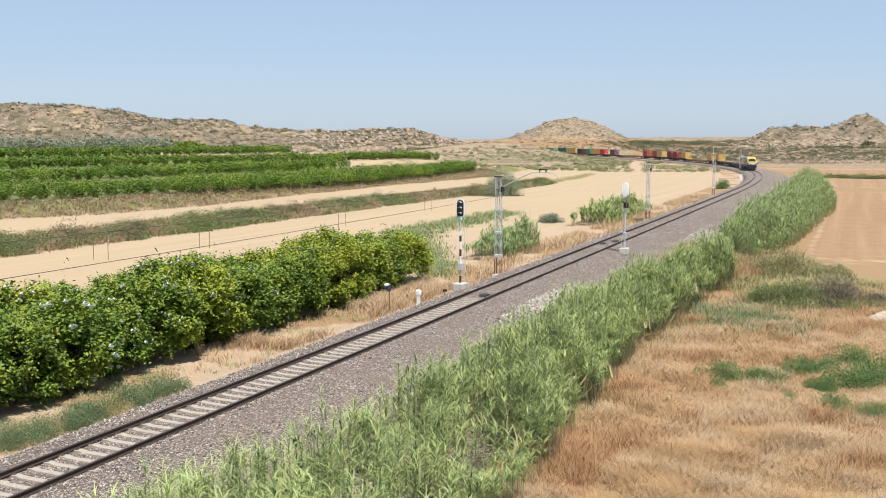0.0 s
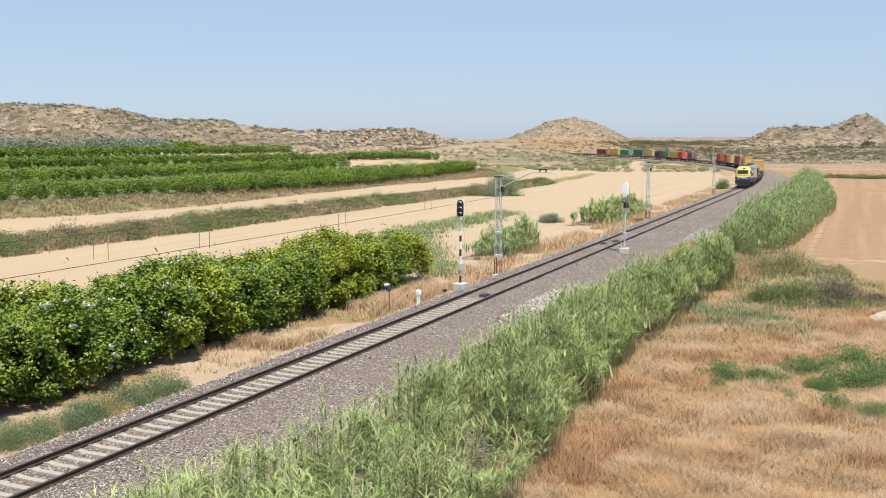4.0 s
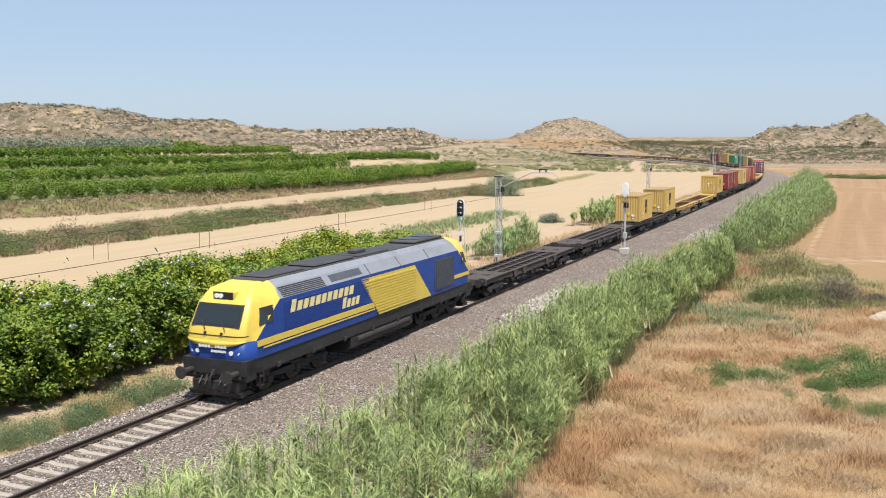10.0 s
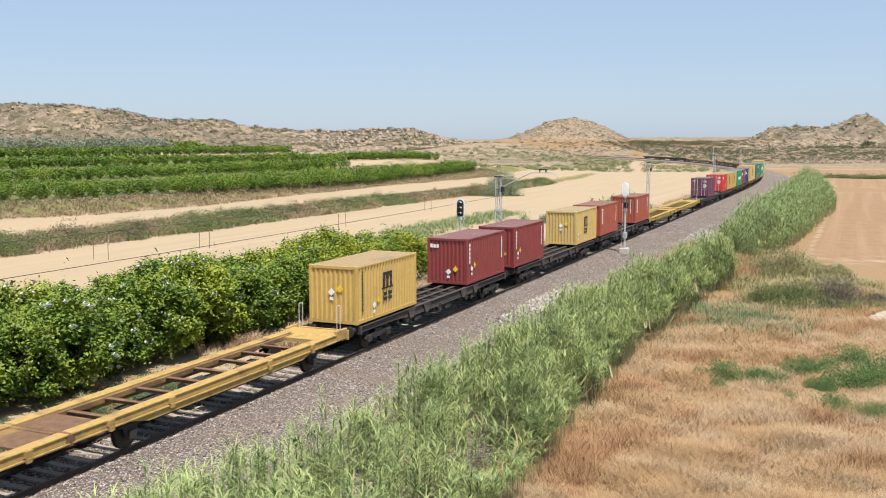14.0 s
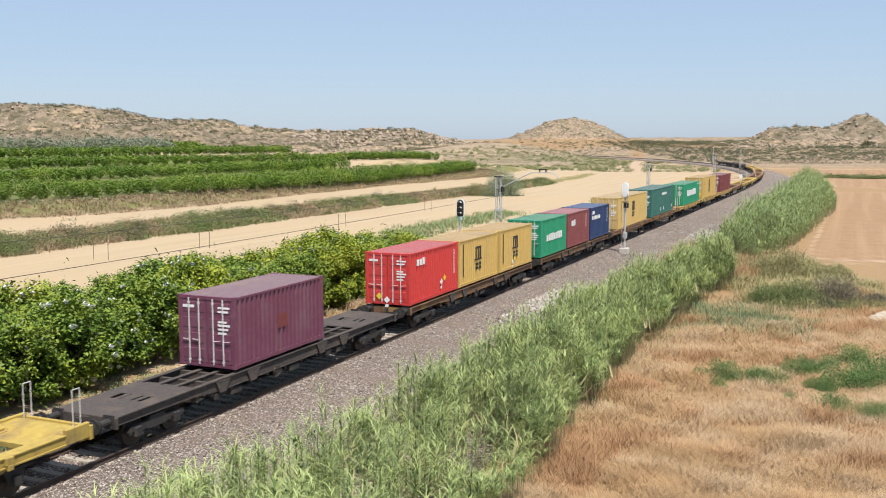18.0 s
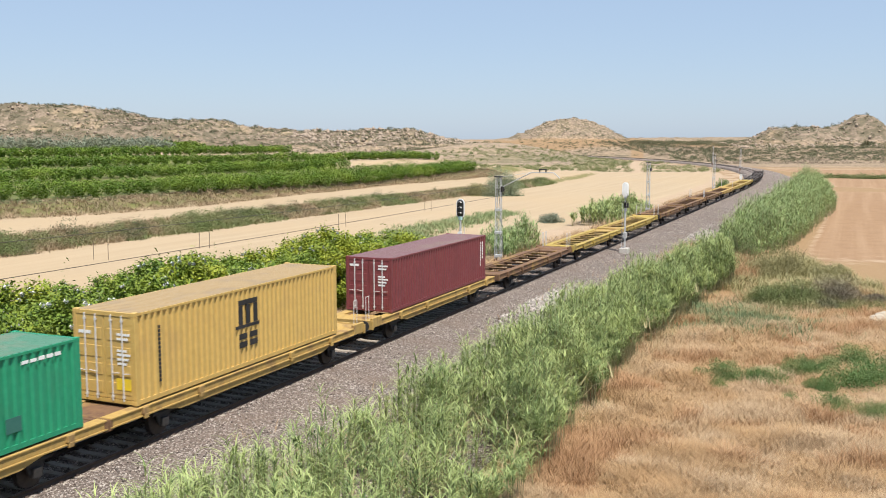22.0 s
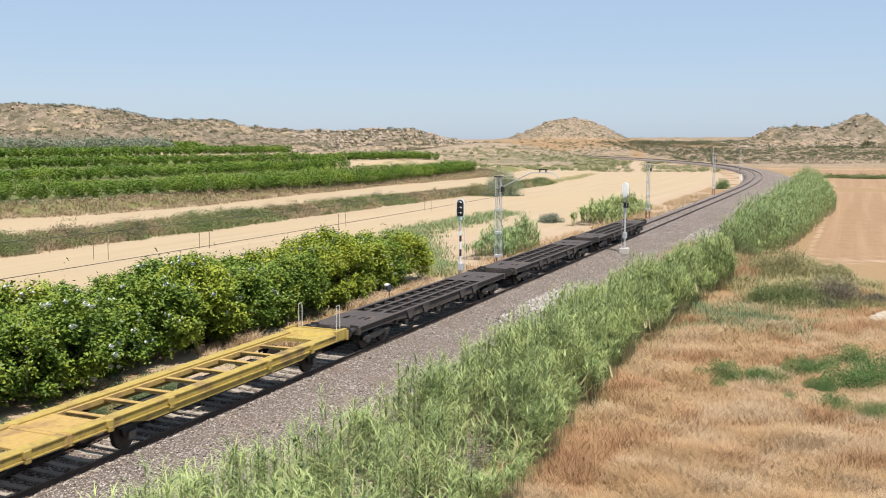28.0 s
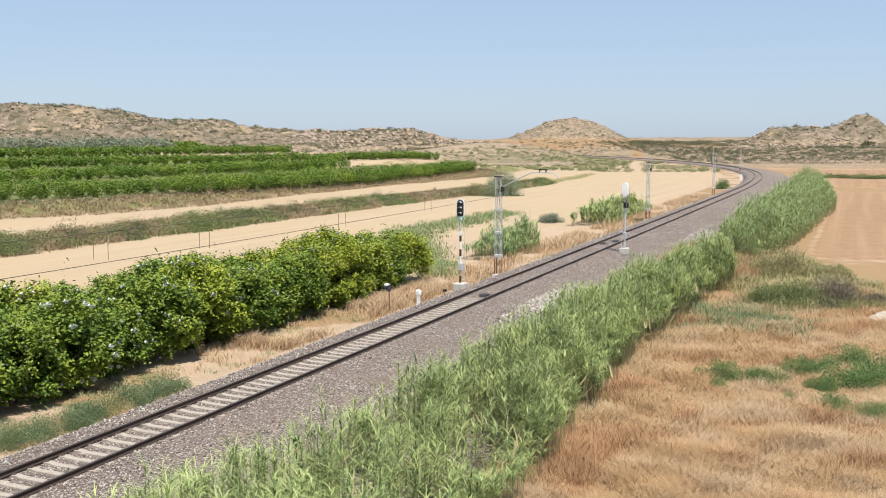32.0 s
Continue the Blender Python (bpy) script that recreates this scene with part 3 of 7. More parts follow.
M_BROWNBUSH = leafy("brown_scrub", (0.13, 0.1, 0.075), (0.19, 0.15, 0.11), (0.15, 0.14, 0.085), where="World", scale=0.5, trans=0.1)
M_OLIVE = leafy("olive_leaves", (0.15, 0.18, 0.125), (0.22, 0.25, 0.175), (0.19, 0.21, 0.135), where="World", scale=0.1, trans=0.1)


def reed_bed(name, label, s_range, lat_of, density, h_of, seed, leaves=11, leaf_len=0.55, leaf_w=0.045, mat=None, lean=0.45, curl=0.85, bare=0.42):
    """A stand of giant reed: leaning canes, each with arching strap leaves up its height."""
    rng = np.random.default_rng(seed)
    s0, s1 = s_range
    s = rng.uniform(s0, s1, int(density * (s1 - s0)))
    lo, hi = lat_of(s)
    u = rng.random(len(s))
    lat = lo + (hi - lo) * u
    edge = np.clip(np.minimum(u, 1 - u) * 4, 0, 1)
    clump = vnoise(s * 1.2, lat * 1.2, 1.9, 3, seed)
    keep = rng.random(len(s)) < 4.6 * clump - 1.5
    s, lat, edge, clump, u = s[keep], lat[keep], edge[keep], clump[keep], u[keep]
    p = line_points(s, lat, np.zeros(len(s)))
    p[:, 2] = np.maximum(height(p[:, 0], p[:, 1]), np.where(lat > -7.6, bed_top(lat), -9)) - 0.03
    h = h_of(s) * (0.55 + 0.45 * edge) * (0.2 + 1.35 * clump) * rng.uniform(0.8, 1.12, len(s))
    n = len(s)
    az, ln = rng.uniform(0, 2 * np.pi, n), rng.uniform(0.02, 0.2, n)
    top = p + np.stack([np.cos(az) * ln * h, np.sin(az) * ln * h, h], 1)
    # canes: three-sided
    cv, cf = [], []
    k3 = np.arange(3) * 2 * np.pi / 3
    ring = np.stack([np.cos(k3), np.sin(k3), np.zeros(3)], 1)
    v = np.stack([p[:, None] + ring * 0.018, top[:, None] + ring * 0.004], 1).reshape(-1, 3)
    q = np.array([(0, 1, 4, 3), (1, 2, 5, 4), (2, 0, 3, 5)])
    f = (q[None] + (np.arange(n) * 6)[:, None, None]).reshape(-1, 4)
    tagged(new(name + "_canes", mesh_arrays(name + "_canes", v, f, M_CANE)), "thin yellowish canes of the " + label, "reeds", kind="stuff")
    # leaves
    low = np.where(u > 0.88, bare, min(bare, 0.1))[:, None]
    t = (low + (1 - low) * rng.random((n, leaves))) ** 0.62
    root = (p[:, None] + (top - p)[:, None] * t[..., None]).reshape(-1, 3)
    m = len(root)
    v, f = blades(m, rng, root, rng.uniform(0.6, 1.2, m) * leaf_len, leaf_w * rng.uniform(0.7, 1.3, m), lean, curl, 3)
    return tagged(new(name, mesh_arrays(name, v, f, mat or M_REED)), label, "reeds", kind="stuff")


def reeds_right_a(s):
    return np.interp(s, (-46, -30, -10, 12, 22, 30), (-5.6, -6.1, -7.1, -7.3, -8.6, -10.4)), np.interp(s, (-46, -20, 0, 20, 34), (-13, -12.2, -11.0, -11.8, -13))


def reeds_right_b(s):
    return np.interp(s, (38, 50, 100, 160), (-9.5, -8.5, -9.0, -8.5)), np.interp(s, (38, 60, 110, 160), (-12.5, -15, -17.5, -14))


reed_bed("reed_hedge", "dense green giant reeds along the foot of the track bed", (-46, 29.5), reeds_right_a, 105, lambda s: np.interp(s, (-46, 0, 34), (3.0, 3.0, 3.1)), 21, 27, 0.36, 0.028)
reed_bed("far_reed_hedge", "tall green giant reeds lining the outside of the curve", (41, 160), reeds_right_b, 85, lambda s: np.interp(s, (38, 60, 160), (3.5, 4.2, 4.4)), 22, 15, 0.42, 0.042, M_REED_BLUE, bare=0.05)
reed_bed("reed_clump", "clump of green reeds between track and field", (31, 42), lambda s: (0 * s + 6.5, 0 * s + 10.5), 60, lambda s: np.interp(s, (31, 36, 42), (1.5, 2.7, 2.6)), 23, 10, 0.6, 0.06, M_REED_BLUE)
reed_bed("reed_thicket", "low green reeds at the edge of a sandy field", (66, 92), lambda s: (0 * s + 6.0, 0 * s + 11.0), 30, lambda s: np.interp(s, (66, 80, 92), (2.2, 2.6, 2.0)), 24, 8, 0.7, 0.09)


def orchard_tree_mesh(seed, leaf_mat):
    """Meshes for one bush-trained fruit tree: trunk with limbs, crown of single leaves, white fruit bags."""
    rng = np.random.default_rng(seed)
    bm = bmesh.new()
    rod(bm, (0, 0, -0.1), (0.03, 0.02, 0.55), 0.09, 7, 0.075)
    tips = []
    for k in range(6):
        a = k * 1.05 + rng.uniform(-0.3, 0.3)
        r, z = rng.uniform(0.5, 0.95), rng.uniform(1.5, 2.3)
        mid = Vector((math.cos(a) * r * 0.5, math.sin(a) * r * 0.5, 0.55 + (z - 0.55) * 0.55))
        end = Vector((math.cos(a) * r * 1.2, math.sin(a) * r * 1.2, z + 0.4))
        rod(bm, (0.03, 0.02, 0.5), mid, 0.05, 5, 0.038)
        rod(bm, mid, end, 0.036, 5, 0.012)
        tips += [mid, end]
    trunk = bpy.data.meshes.new("trunk")
    bm.to_mesh(trunk)
    bm.free()
    trunk.materials.append(M_BARK)
    # leafy shoots: sprays about many points of an uneven bowl-shaped crown
    n_sp = 980
    lobes = 52
    ld = rng.normal(size=(lobes, 3))
    ld /= np.linalg.norm(ld, axis=1)[:, None]
    ld[:, 2] = np.where((ld[:, 2] < -0.7) & (rng.random(lobes) < 0.6), -ld[:, 2], ld[:, 2])
    lc = ld * rng.uniform(0.74, 1.06, lobes)[:, None] * np.array([1.5, 1.5, 1.38]) + np.array([0, 0, 1.66])
    lr = rng.uniform(0.26, 0.46, lobes)
    which = rng.integers(0, lobes, n_sp)
    d = rng.normal(size=(n_sp, 3)) + ld[which] * 0.9
    d /= np.linalg.norm(d, axis=1)[:, None]
    c = lc[which] + d * (lr[which] * rng.uniform(0.6, 1.0, n_sp) ** 0.5)[:, None]
    c[:, 2] = np.maximum(c[:, 2], 0.16)
    per = 15
    along = rng.normal(size=(n_sp, 3)) * 0.45 + d * 0.8 + np.array([0, 0, 0.45])
    along /= np.linalg.norm(along, axis=1)[:, None]
    t = rng.uniform(-0.3, 0.42, (n_sp, per))
    pts = (c[:, None] + along[:, None] * t[..., None] + rng.normal(size=(n_sp, per, 3)) * 0.07).reshape(-1, 3)
    # upright young shoots stand out of the top
    m = 26
    base = c[rng.choice(np.where(c[:, 2] > 2.1)[0], m)]
    up = rng.normal(size=(m, 3)) * 0.22 + np.array([0, 0, 1.0])
    tt = np.linspace(0.05, 0.85, 11)
    shoot = (base[:, None] + up[:, None] * tt[None, :, None] * rng.uniform(0.5, 1.0, (m, 1, 1)) + rng.normal(size=(m, 11, 3)) * 0.05).reshape(-1, 3)
    pts = np.concatenate([pts, shoot])
    v, f = leaf_quads(pts, rng, 0.16, 0.085, droop=0.35, lie=0.4)
    crown = mesh_arrays("crown", v, f, leaf_mat)
    nb = 46
    q = rng.integers(0, lobes, nb)
    bd = ld[q] + rng.normal(size=(nb, 3)) * 0.4 + np.array([0, 0, 0.45])
    bd /= np.linalg.norm(bd, axis=1)[:, None]
    bp = lc[q] + bd * (lr[q] * 1.42)[:, None]
    bp[:, 2] = np.maximum(bp[:, 2], 0.5)
    bv, bf = [], []
    for k in range(nb):
        w, h = 0.095, 0.2
        n = len(bv)
        for x, y, z in ((-w, 0, 0), (0, -w, 0), (w, 0, 0), (0, w, 0), (-w * .4, 0, h * .5), (w * .4, 0, h * .5), (0, 0, -h * .55)):
            bv.append(bp[k] + (x, y, z))
        bf += [[n + i for i in q4] for q4 in ((0, 1, 2, 4), (2, 1, 0, 6), (2, 3, 0, 6), (0, 3, 2, 5))]
    bags = mesh_arrays("fruit_bags", bv, bf, M_WHITE)
    return trunk, crown, bags


def build_orchard():
    kinds = [orchard_tree_mesh(k + 1, M_ORCHARD) for k in range(5)]
    # The same kind of tree in the yellower leaf colour.
    fresh = [orchard_tree_mesh(k + 11, M_ORCHARD_YELLOW) for k in range(3)]
    rng = random.Random(12)
    for row, lat in enumerate((9.3, 13.0)):
        for k in range(25):
            s = -42 + k * 2.95 + (1.2 if row else 0) + rng.uniform(-0.25, 0.25)
            if s > (19.5 if row == 0 else 20.5):
                continue
            p = at(s, lat + rng.uniform(-0.3, 0.3))
            z = float(height(p.x, p.y)[0])
            tree = tagged(new("fruit_tree"), "bushy green fruit tree with white paper fruit bags", "fruit tree", "orchard rows beside the track")
            g = rng.uniform(0.88, 1.12) * float(np.interp(s, (-42, -12, 20), (1.13, 1.08, 1.0)))
            tree.matrix_basis = Matrix.Translation((p.x, p.y, z)) @ pose(0, 0, 0, 0, 0, rng.uniform(0, 360)) @ Matrix.Diagonal((1.08 * g, 1.08 * g, g * rng.uniform(0.95, 1.08), 1))
            # The yellower leaf colour grows likelier towards the far end of the rows.
            young = rng.random() < np.interp(s, (-20, 0, 10, 20), (0.1, 0.3, 0.75, 1.0))
            trunk, crown, bags = fresh[rng.randrange(3)] if young else kinds[rng.randrange(5)]
            if young:
                tree["label"] = "bushy fruit tree with yellow-green leaves and white paper fruit bags"
            part("trunk", trunk, None, tree)
            part("crown", crown, None, tree)
            tagged(part("fruit_bagging", bags, None, tree, "white paper bags over the fruit"), kind="stuff")


build_orchard()


def orchard_row(label, ends, back, tall, per, leaf, seed, lines=2, gap=3.6):
    """A far block of small trees: rounded crowns side by side in close lines that follow the given corners."""
    rng = np.random.default_rng(seed)
    ends = np.array(ends, float)
    first = ends[1] - ends[0]
    ends[0] -= first / np.hypot(*first) * back
    leg = np.hypot(*np.diff(ends, axis=0).T)
    mile = np.concatenate([[0], np.cumsum(leg)])
    run = (ends[-1] - ends[0]) / np.hypot(*(ends[-1] - ends[0]))
    side = np.array([-run[1], run[0]])
    pts = []
    for j in range(lines):
        k = np.arange(0, mile[-1], 2.5)
        k = k + rng.uniform(-0.4, 0.4, len(k))
        p = np.stack([np.interp(k, mile, ends[:, 0]), np.interp(k, mile, ends[:, 1])], 1)
        pts.append(p + side * (j * gap + rng.uniform(-0.4, 0.4, len(k)))[:, None])
    p = np.concatenate(pts)
    z = height(p[:, 0], p[:, 1])
    n = len(p)
    d = rng.normal(size=(n, per, 3))
    d /= np.linalg.norm(d, axis=2)[..., None]
    size = tall * rng.uniform(0.85, 1.12, n)
    bulge = 1 + 0.2 * np.sin((d * rng.normal(size=(n, 1, 3))).sum(2) * 5 + rng.uniform(0, 6, (n, 1)))
    r = rng.random((n, per)) ** 0.25 * bulge
    c = d * r[..., None] * np.array([0.66, 0.66, 0.5]) * size[:, None, None]
    c[..., :2] *= (0.5 + 0.62 * np.clip(d[..., 2:] * 0.5 + 0.5, 0, 1))
    c[..., 2] += 0.52 * size[:, None]
    c[..., :2] += p[:, None]
    c[..., 2] += z[:, None]
    v, f = leaf_quads(c.reshape(-1, 3), rng, leaf, leaf * 0.6, droop=0.0, lie=0.25)
    return tagged(new("orchard_row", mesh_arrays("orchard_row", v, f, M_HEDGE)), "dense green row of orchard trees " + label, "orchard", kind="stuff")


orchard_row("above the field bank", ((-53.2, 120.5), (-36.5, 139.5), (8.0, 242)), 4, 2.5, 760, 0.25, 31, 2)
orchard_row("behind the first block", ((-68.7, 172.2), (-24.8, 248)), 60, 2.5, 460, 0.33, 32, 2)
orchard_row("on the second terrace", ((-79.4, 201), (-2, 290)), 60, 2.3, 360, 0.4, 33, 2)
orchard_row("on the third terrace", ((-100.9, 253.6), (-50, 324)), 60, 2.5, 280, 0.48, 34, 2)
orchard_row("below the rocky ridge", ((-103.2, 355.8), (-70, 456)), 30, 2.8, 120, 0.7, 36, 3)


# ---- the goods train; local x points the way it runs, y to the side that faces the viewpoint ----
SPEED = 27.16          # metres a second
FLOOR = 1.27           # underside of the containers over rail top
MOVING = []            # (thing, distance of its middle behind the reference at 10 s, half its wheelbase)


def thing(name, label, category, group=""):
    return tagged(new(name), label, category, group)


def rides(ob, off, half):
    MOVING.append((ob, off, half))
    return ob


def paint(name, base, stain=None, rough=0.5, amt=0.35, streak=0.3):
    lighter = tuple(min(1.0, c * 1.12 + 0.01) for c in base)
    return worn(name, base, lighter, stain or tuple(c * 0.55 + 0.05 for c in base), 5, 0.7, rough, stain_amt=amt, streak=streak, spread=1, bump_s=0.05, bump_d=0.005)


M_BLUE = paint("loco_blue", (0.005, 0.042, 0.23), (0.02, 0.05, 0.16), 0.5, 0.25, 0.1)
M_LYELLOW = paint("loco_yellow", (0.60, 0.44, 0.07), (0.45, 0.35, 0.1), 0.45, 0.25, 0.1)
M_ROOFGREY = paint("loco_roof_grey", (0.2, 0.212, 0.237), (0.12, 0.12, 0.125), 0.5, 0.4, 0.1)
M_ROOFBLACK = paint("sooty_roof", (0.035, 0.035, 0.037), (0.08, 0.075, 0.07), 0.7, 0.6, 0.0)
M_GLASS, _nt, _bs = nodes_of("dark_cab_glass")
_bs.inputs["Base Color"].default_value = (0.02, 0.028, 0.032, 1)
_bs.inputs["Roughness"].default_value = 0.06
M_LAMP, _nt, _bs = nodes_of("headlamp_glass")
_bs.inputs["Base Color"].default_value = (0.85, 0.85, 0.8, 1)
_bs.inputs["Roughness"].default_value = 0.15
M_GRILLE = worn("dark_grille", (0.04, 0.05, 0.07), (0.07, 0.08, 0.1), (0.11, 0.1, 0.09), 12, 1, 0.6)
M_LETTER = worn("cream_lettering", (0.72, 0.6, 0.24), (0.76, 0.66, 0.32), (0.4, 0.36, 0.22), 12, 2, 0.5)
CPAINT = {
    "ochre": paint("container_ochre", (0.50, 0.33, 0.095), (0.36, 0.23, 0.09)),
    "tan": paint("container_tan", (0.52, 0.36, 0.125), (0.36, 0.24, 0.1)),
    "maroon": paint("container_maroon", (0.21, 0.035, 0.032), (0.13, 0.035, 0.03)),
    "brick": paint("container_brick_red", (0.32, 0.075, 0.042), (0.2, 0.06, 0.04)),
    "purple": paint("container_faded_purple", (0.13, 0.036, 0.065), (0.2, 0.12, 0.145), amt=0.35, streak=0.55),
    "red": paint("container_red", (0.50, 0.035, 0.03), (0.34, 0.04, 0.035)),
    "green": paint("container_green", (0.012, 0.235, 0.115), (0.03, 0.16, 0.09)),
    "teal": paint("container_dark_teal", (0.03, 0.125, 0.10), (0.05, 0.09, 0.08)),
    "rose": paint("container_dull_rose", (0.2, 0.05, 0.05), (0.13, 0.045, 0.042)),
    "navy": paint("container_navy", (0.014, 0.033, 0.105), (0.03, 0.045, 0.09)),
    "wine": paint("container_wine", (0.16, 0.032, 0.035), (0.1, 0.03, 0.03)),
}
M_ROOF_DUSTY = {k: worn("dusty_roof_" + k, tuple(c * 0.5 + 0.04 for c in b), tuple(c * 0.5 + 0.065 for c in b), (0.2, 0.165, 0.13), 5, 0.6, 0.75, stain_amt=0.6, spread=1)
                for k, b in (("ochre", (0.50, 0.33, 0.12)), ("tan", (0.5, 0.36, 0.16)), ("maroon", (0.24, 0.06, 0.06)), ("brick", (0.3, 0.09, 0.07)), ("purple", (0.22, 0.11, 0.14)), ("red", (0.5, 0.07, 0.08)), ("green", (0.03, 0.26, 0.14)), ("teal", (0.03, 0.15, 0.13)), ("rose", (0.36, 0.13, 0.15)), ("navy", (0.03, 0.08, 0.22)), ("wine", (0.22, 0.08, 0.09)))}

MESHES = {}


def shared(key, make, material):
    """A mesh built once and used by every like part."""
    if key not in MESHES:
        bm = bmesh.new()
        make(bm)
        bm.normal_update()
        me = bpy.data.meshes.new(key[0])
        bm.to_mesh(me)
        bm.free()
        me.materials.append(material)
        MESHES[key] = me
    return MESHES[key]


def put(name, key, make, material, parent, m=None, label=""):
    ob = part(name, shared((name,) + tuple(key), make, material), None, parent, label)
    if m is not None:
        ob.matrix_basis = m
    return ob


def wheel(parent, x, y, r=0.46):
    def make(bm):
        rod(bm, (0, -0.065, 0), (0, 0.065, 0), r, 20)
        rod(bm, (0, -0.085, 0), (0, -0.06, 0), r + 0.028, 20)
        rod(bm, (0, 0.06, 0), (0, 0.11, 0), 0.13, 10)
    flip = pose(x, y, r, 0, 0, 0 if y > 0 else 180)
    return put("wheel", (r,), make, M_WHEEL, parent, flip)


def axle(parent, x, r=0.46):
    put("axle", (r,), lambda bm: rod(bm, (0, -1.05, 0), (0, 1.05, 0), 0.08, 8), M_UNDER, parent, pose(x, 0, r))


def bogie(parent, x, base=1.8, r=0.46, axles=2):
    """A bogie: bolster frame, a sprung side frame on each side, axles and wheels under it."""
    def frame_(bm):
        box(bm, -0.3, 0.3, -1.0, 1.0, 0.5, 0.82, 0.03)
        box(bm, -base / 2 - 0.2, base / 2 + 0.2, -0.5, -0.4, 0.45, 0.62)
        box(bm, -base / 2 - 0.2, base / 2 + 0.2, 0.4, 0.5, 0.45, 0.62)
    b = put("bogie", (base, axles), frame_, M_UNDER, parent, pose(x, 0, 0))
    def side(bm):
        e = base / 2
        prism(bm, [(-e - 0.42, 0.5), (-e - 0.3, 0.66), (-0.42, 0.66), (-0.3, 0.78), (0.3, 0.78), (0.42, 0.66), (e + 0.3, 0.66), (e + 0.42, 0.5), (e + 0.1, 0.48), (e - 0.25, 0.5), (0.35, 0.4), (-0.35, 0.4), (-e + 0.25, 0.5), (-e - 0.1, 0.48)], -0.07, 0.07)
        for k in np.linspace(-e, e, axles):
            box(bm, k - 0.15, k + 0.15, -0.1, 0.14, 0.3, 0.62, 0.03)
            rod(bm, (k - 0.28, 0, 0.42), (k - 0.28, 0, 0.62), 0.08, 8)
            rod(bm, (k + 0.28, 0, 0.42), (k + 0.28, 0, 0.62), 0.08, 8)
    for y in (1.0, -1.0):
        put("side_frame", (base, axles), side, M_UNDER, b, pose(0, y, 0, 0, 0, 0 if y > 0 else 180))
    for k in np.linspace(-base / 2, base / 2, axles):
        axle(b, k, r)
        for y in (0.80, -0.80):
            wheel(b, k, y, r)
    return b


def buffer(parent, x, y, mat=None):
    d = 1 if x > 0 else -1
    def make(bm):
        rod(bm, (0, 0, 0), (0.42, 0, 0), 0.11, 10)
        rod(bm, (0.40, 0, 0), (0.62, 0, 0), 0.075, 10)
        rod(bm, (0.60, 0, 0), (0.635, 0, 0), 0.235, 14)
        box(bm, -0.02, 0.03, -0.2, 0.2, -0.2, 0.2)
    return put("buffer", (), make, M_UNDER, parent, pose(x - d * 0.63, y, 1.04, 0, 0, 0 if d > 0 else 180))


def coupler(parent, x):
    d = 1 if x > 0 else -1
    def make(bm):
        box(bm, -0.1, 0.16, -0.05, 0.05, -0.12, 0.1, 0.02)
        rod(bm, (0.14, 0.0, 0.03), (0.3, 0.0, -0.2), 0.025, 6)
        rod(bm, (0.3, 0.0, -0.2), (0.28, 0.0, -0.42), 0.025, 6)
    put("coupling", (), make, M_UNDER, parent, pose(x - d * 0.5, 0, 1.02, 0, 0, 0 if d > 0 else 180))
    for y in (0.3, -0.3):
        put("brake_hose", (), lambda bm: (rod(bm, (0, 0, -0.1), (0.2, 0, -0.28), 0.028, 6), rod(bm, (0.2, 0, -0.28), (0.16, 0, -0.5), 0.028, 6)), M_UNDER, parent, pose(x - d * 0.5, y, 1.02, 0, 0, 0 if d > 0 else 180))


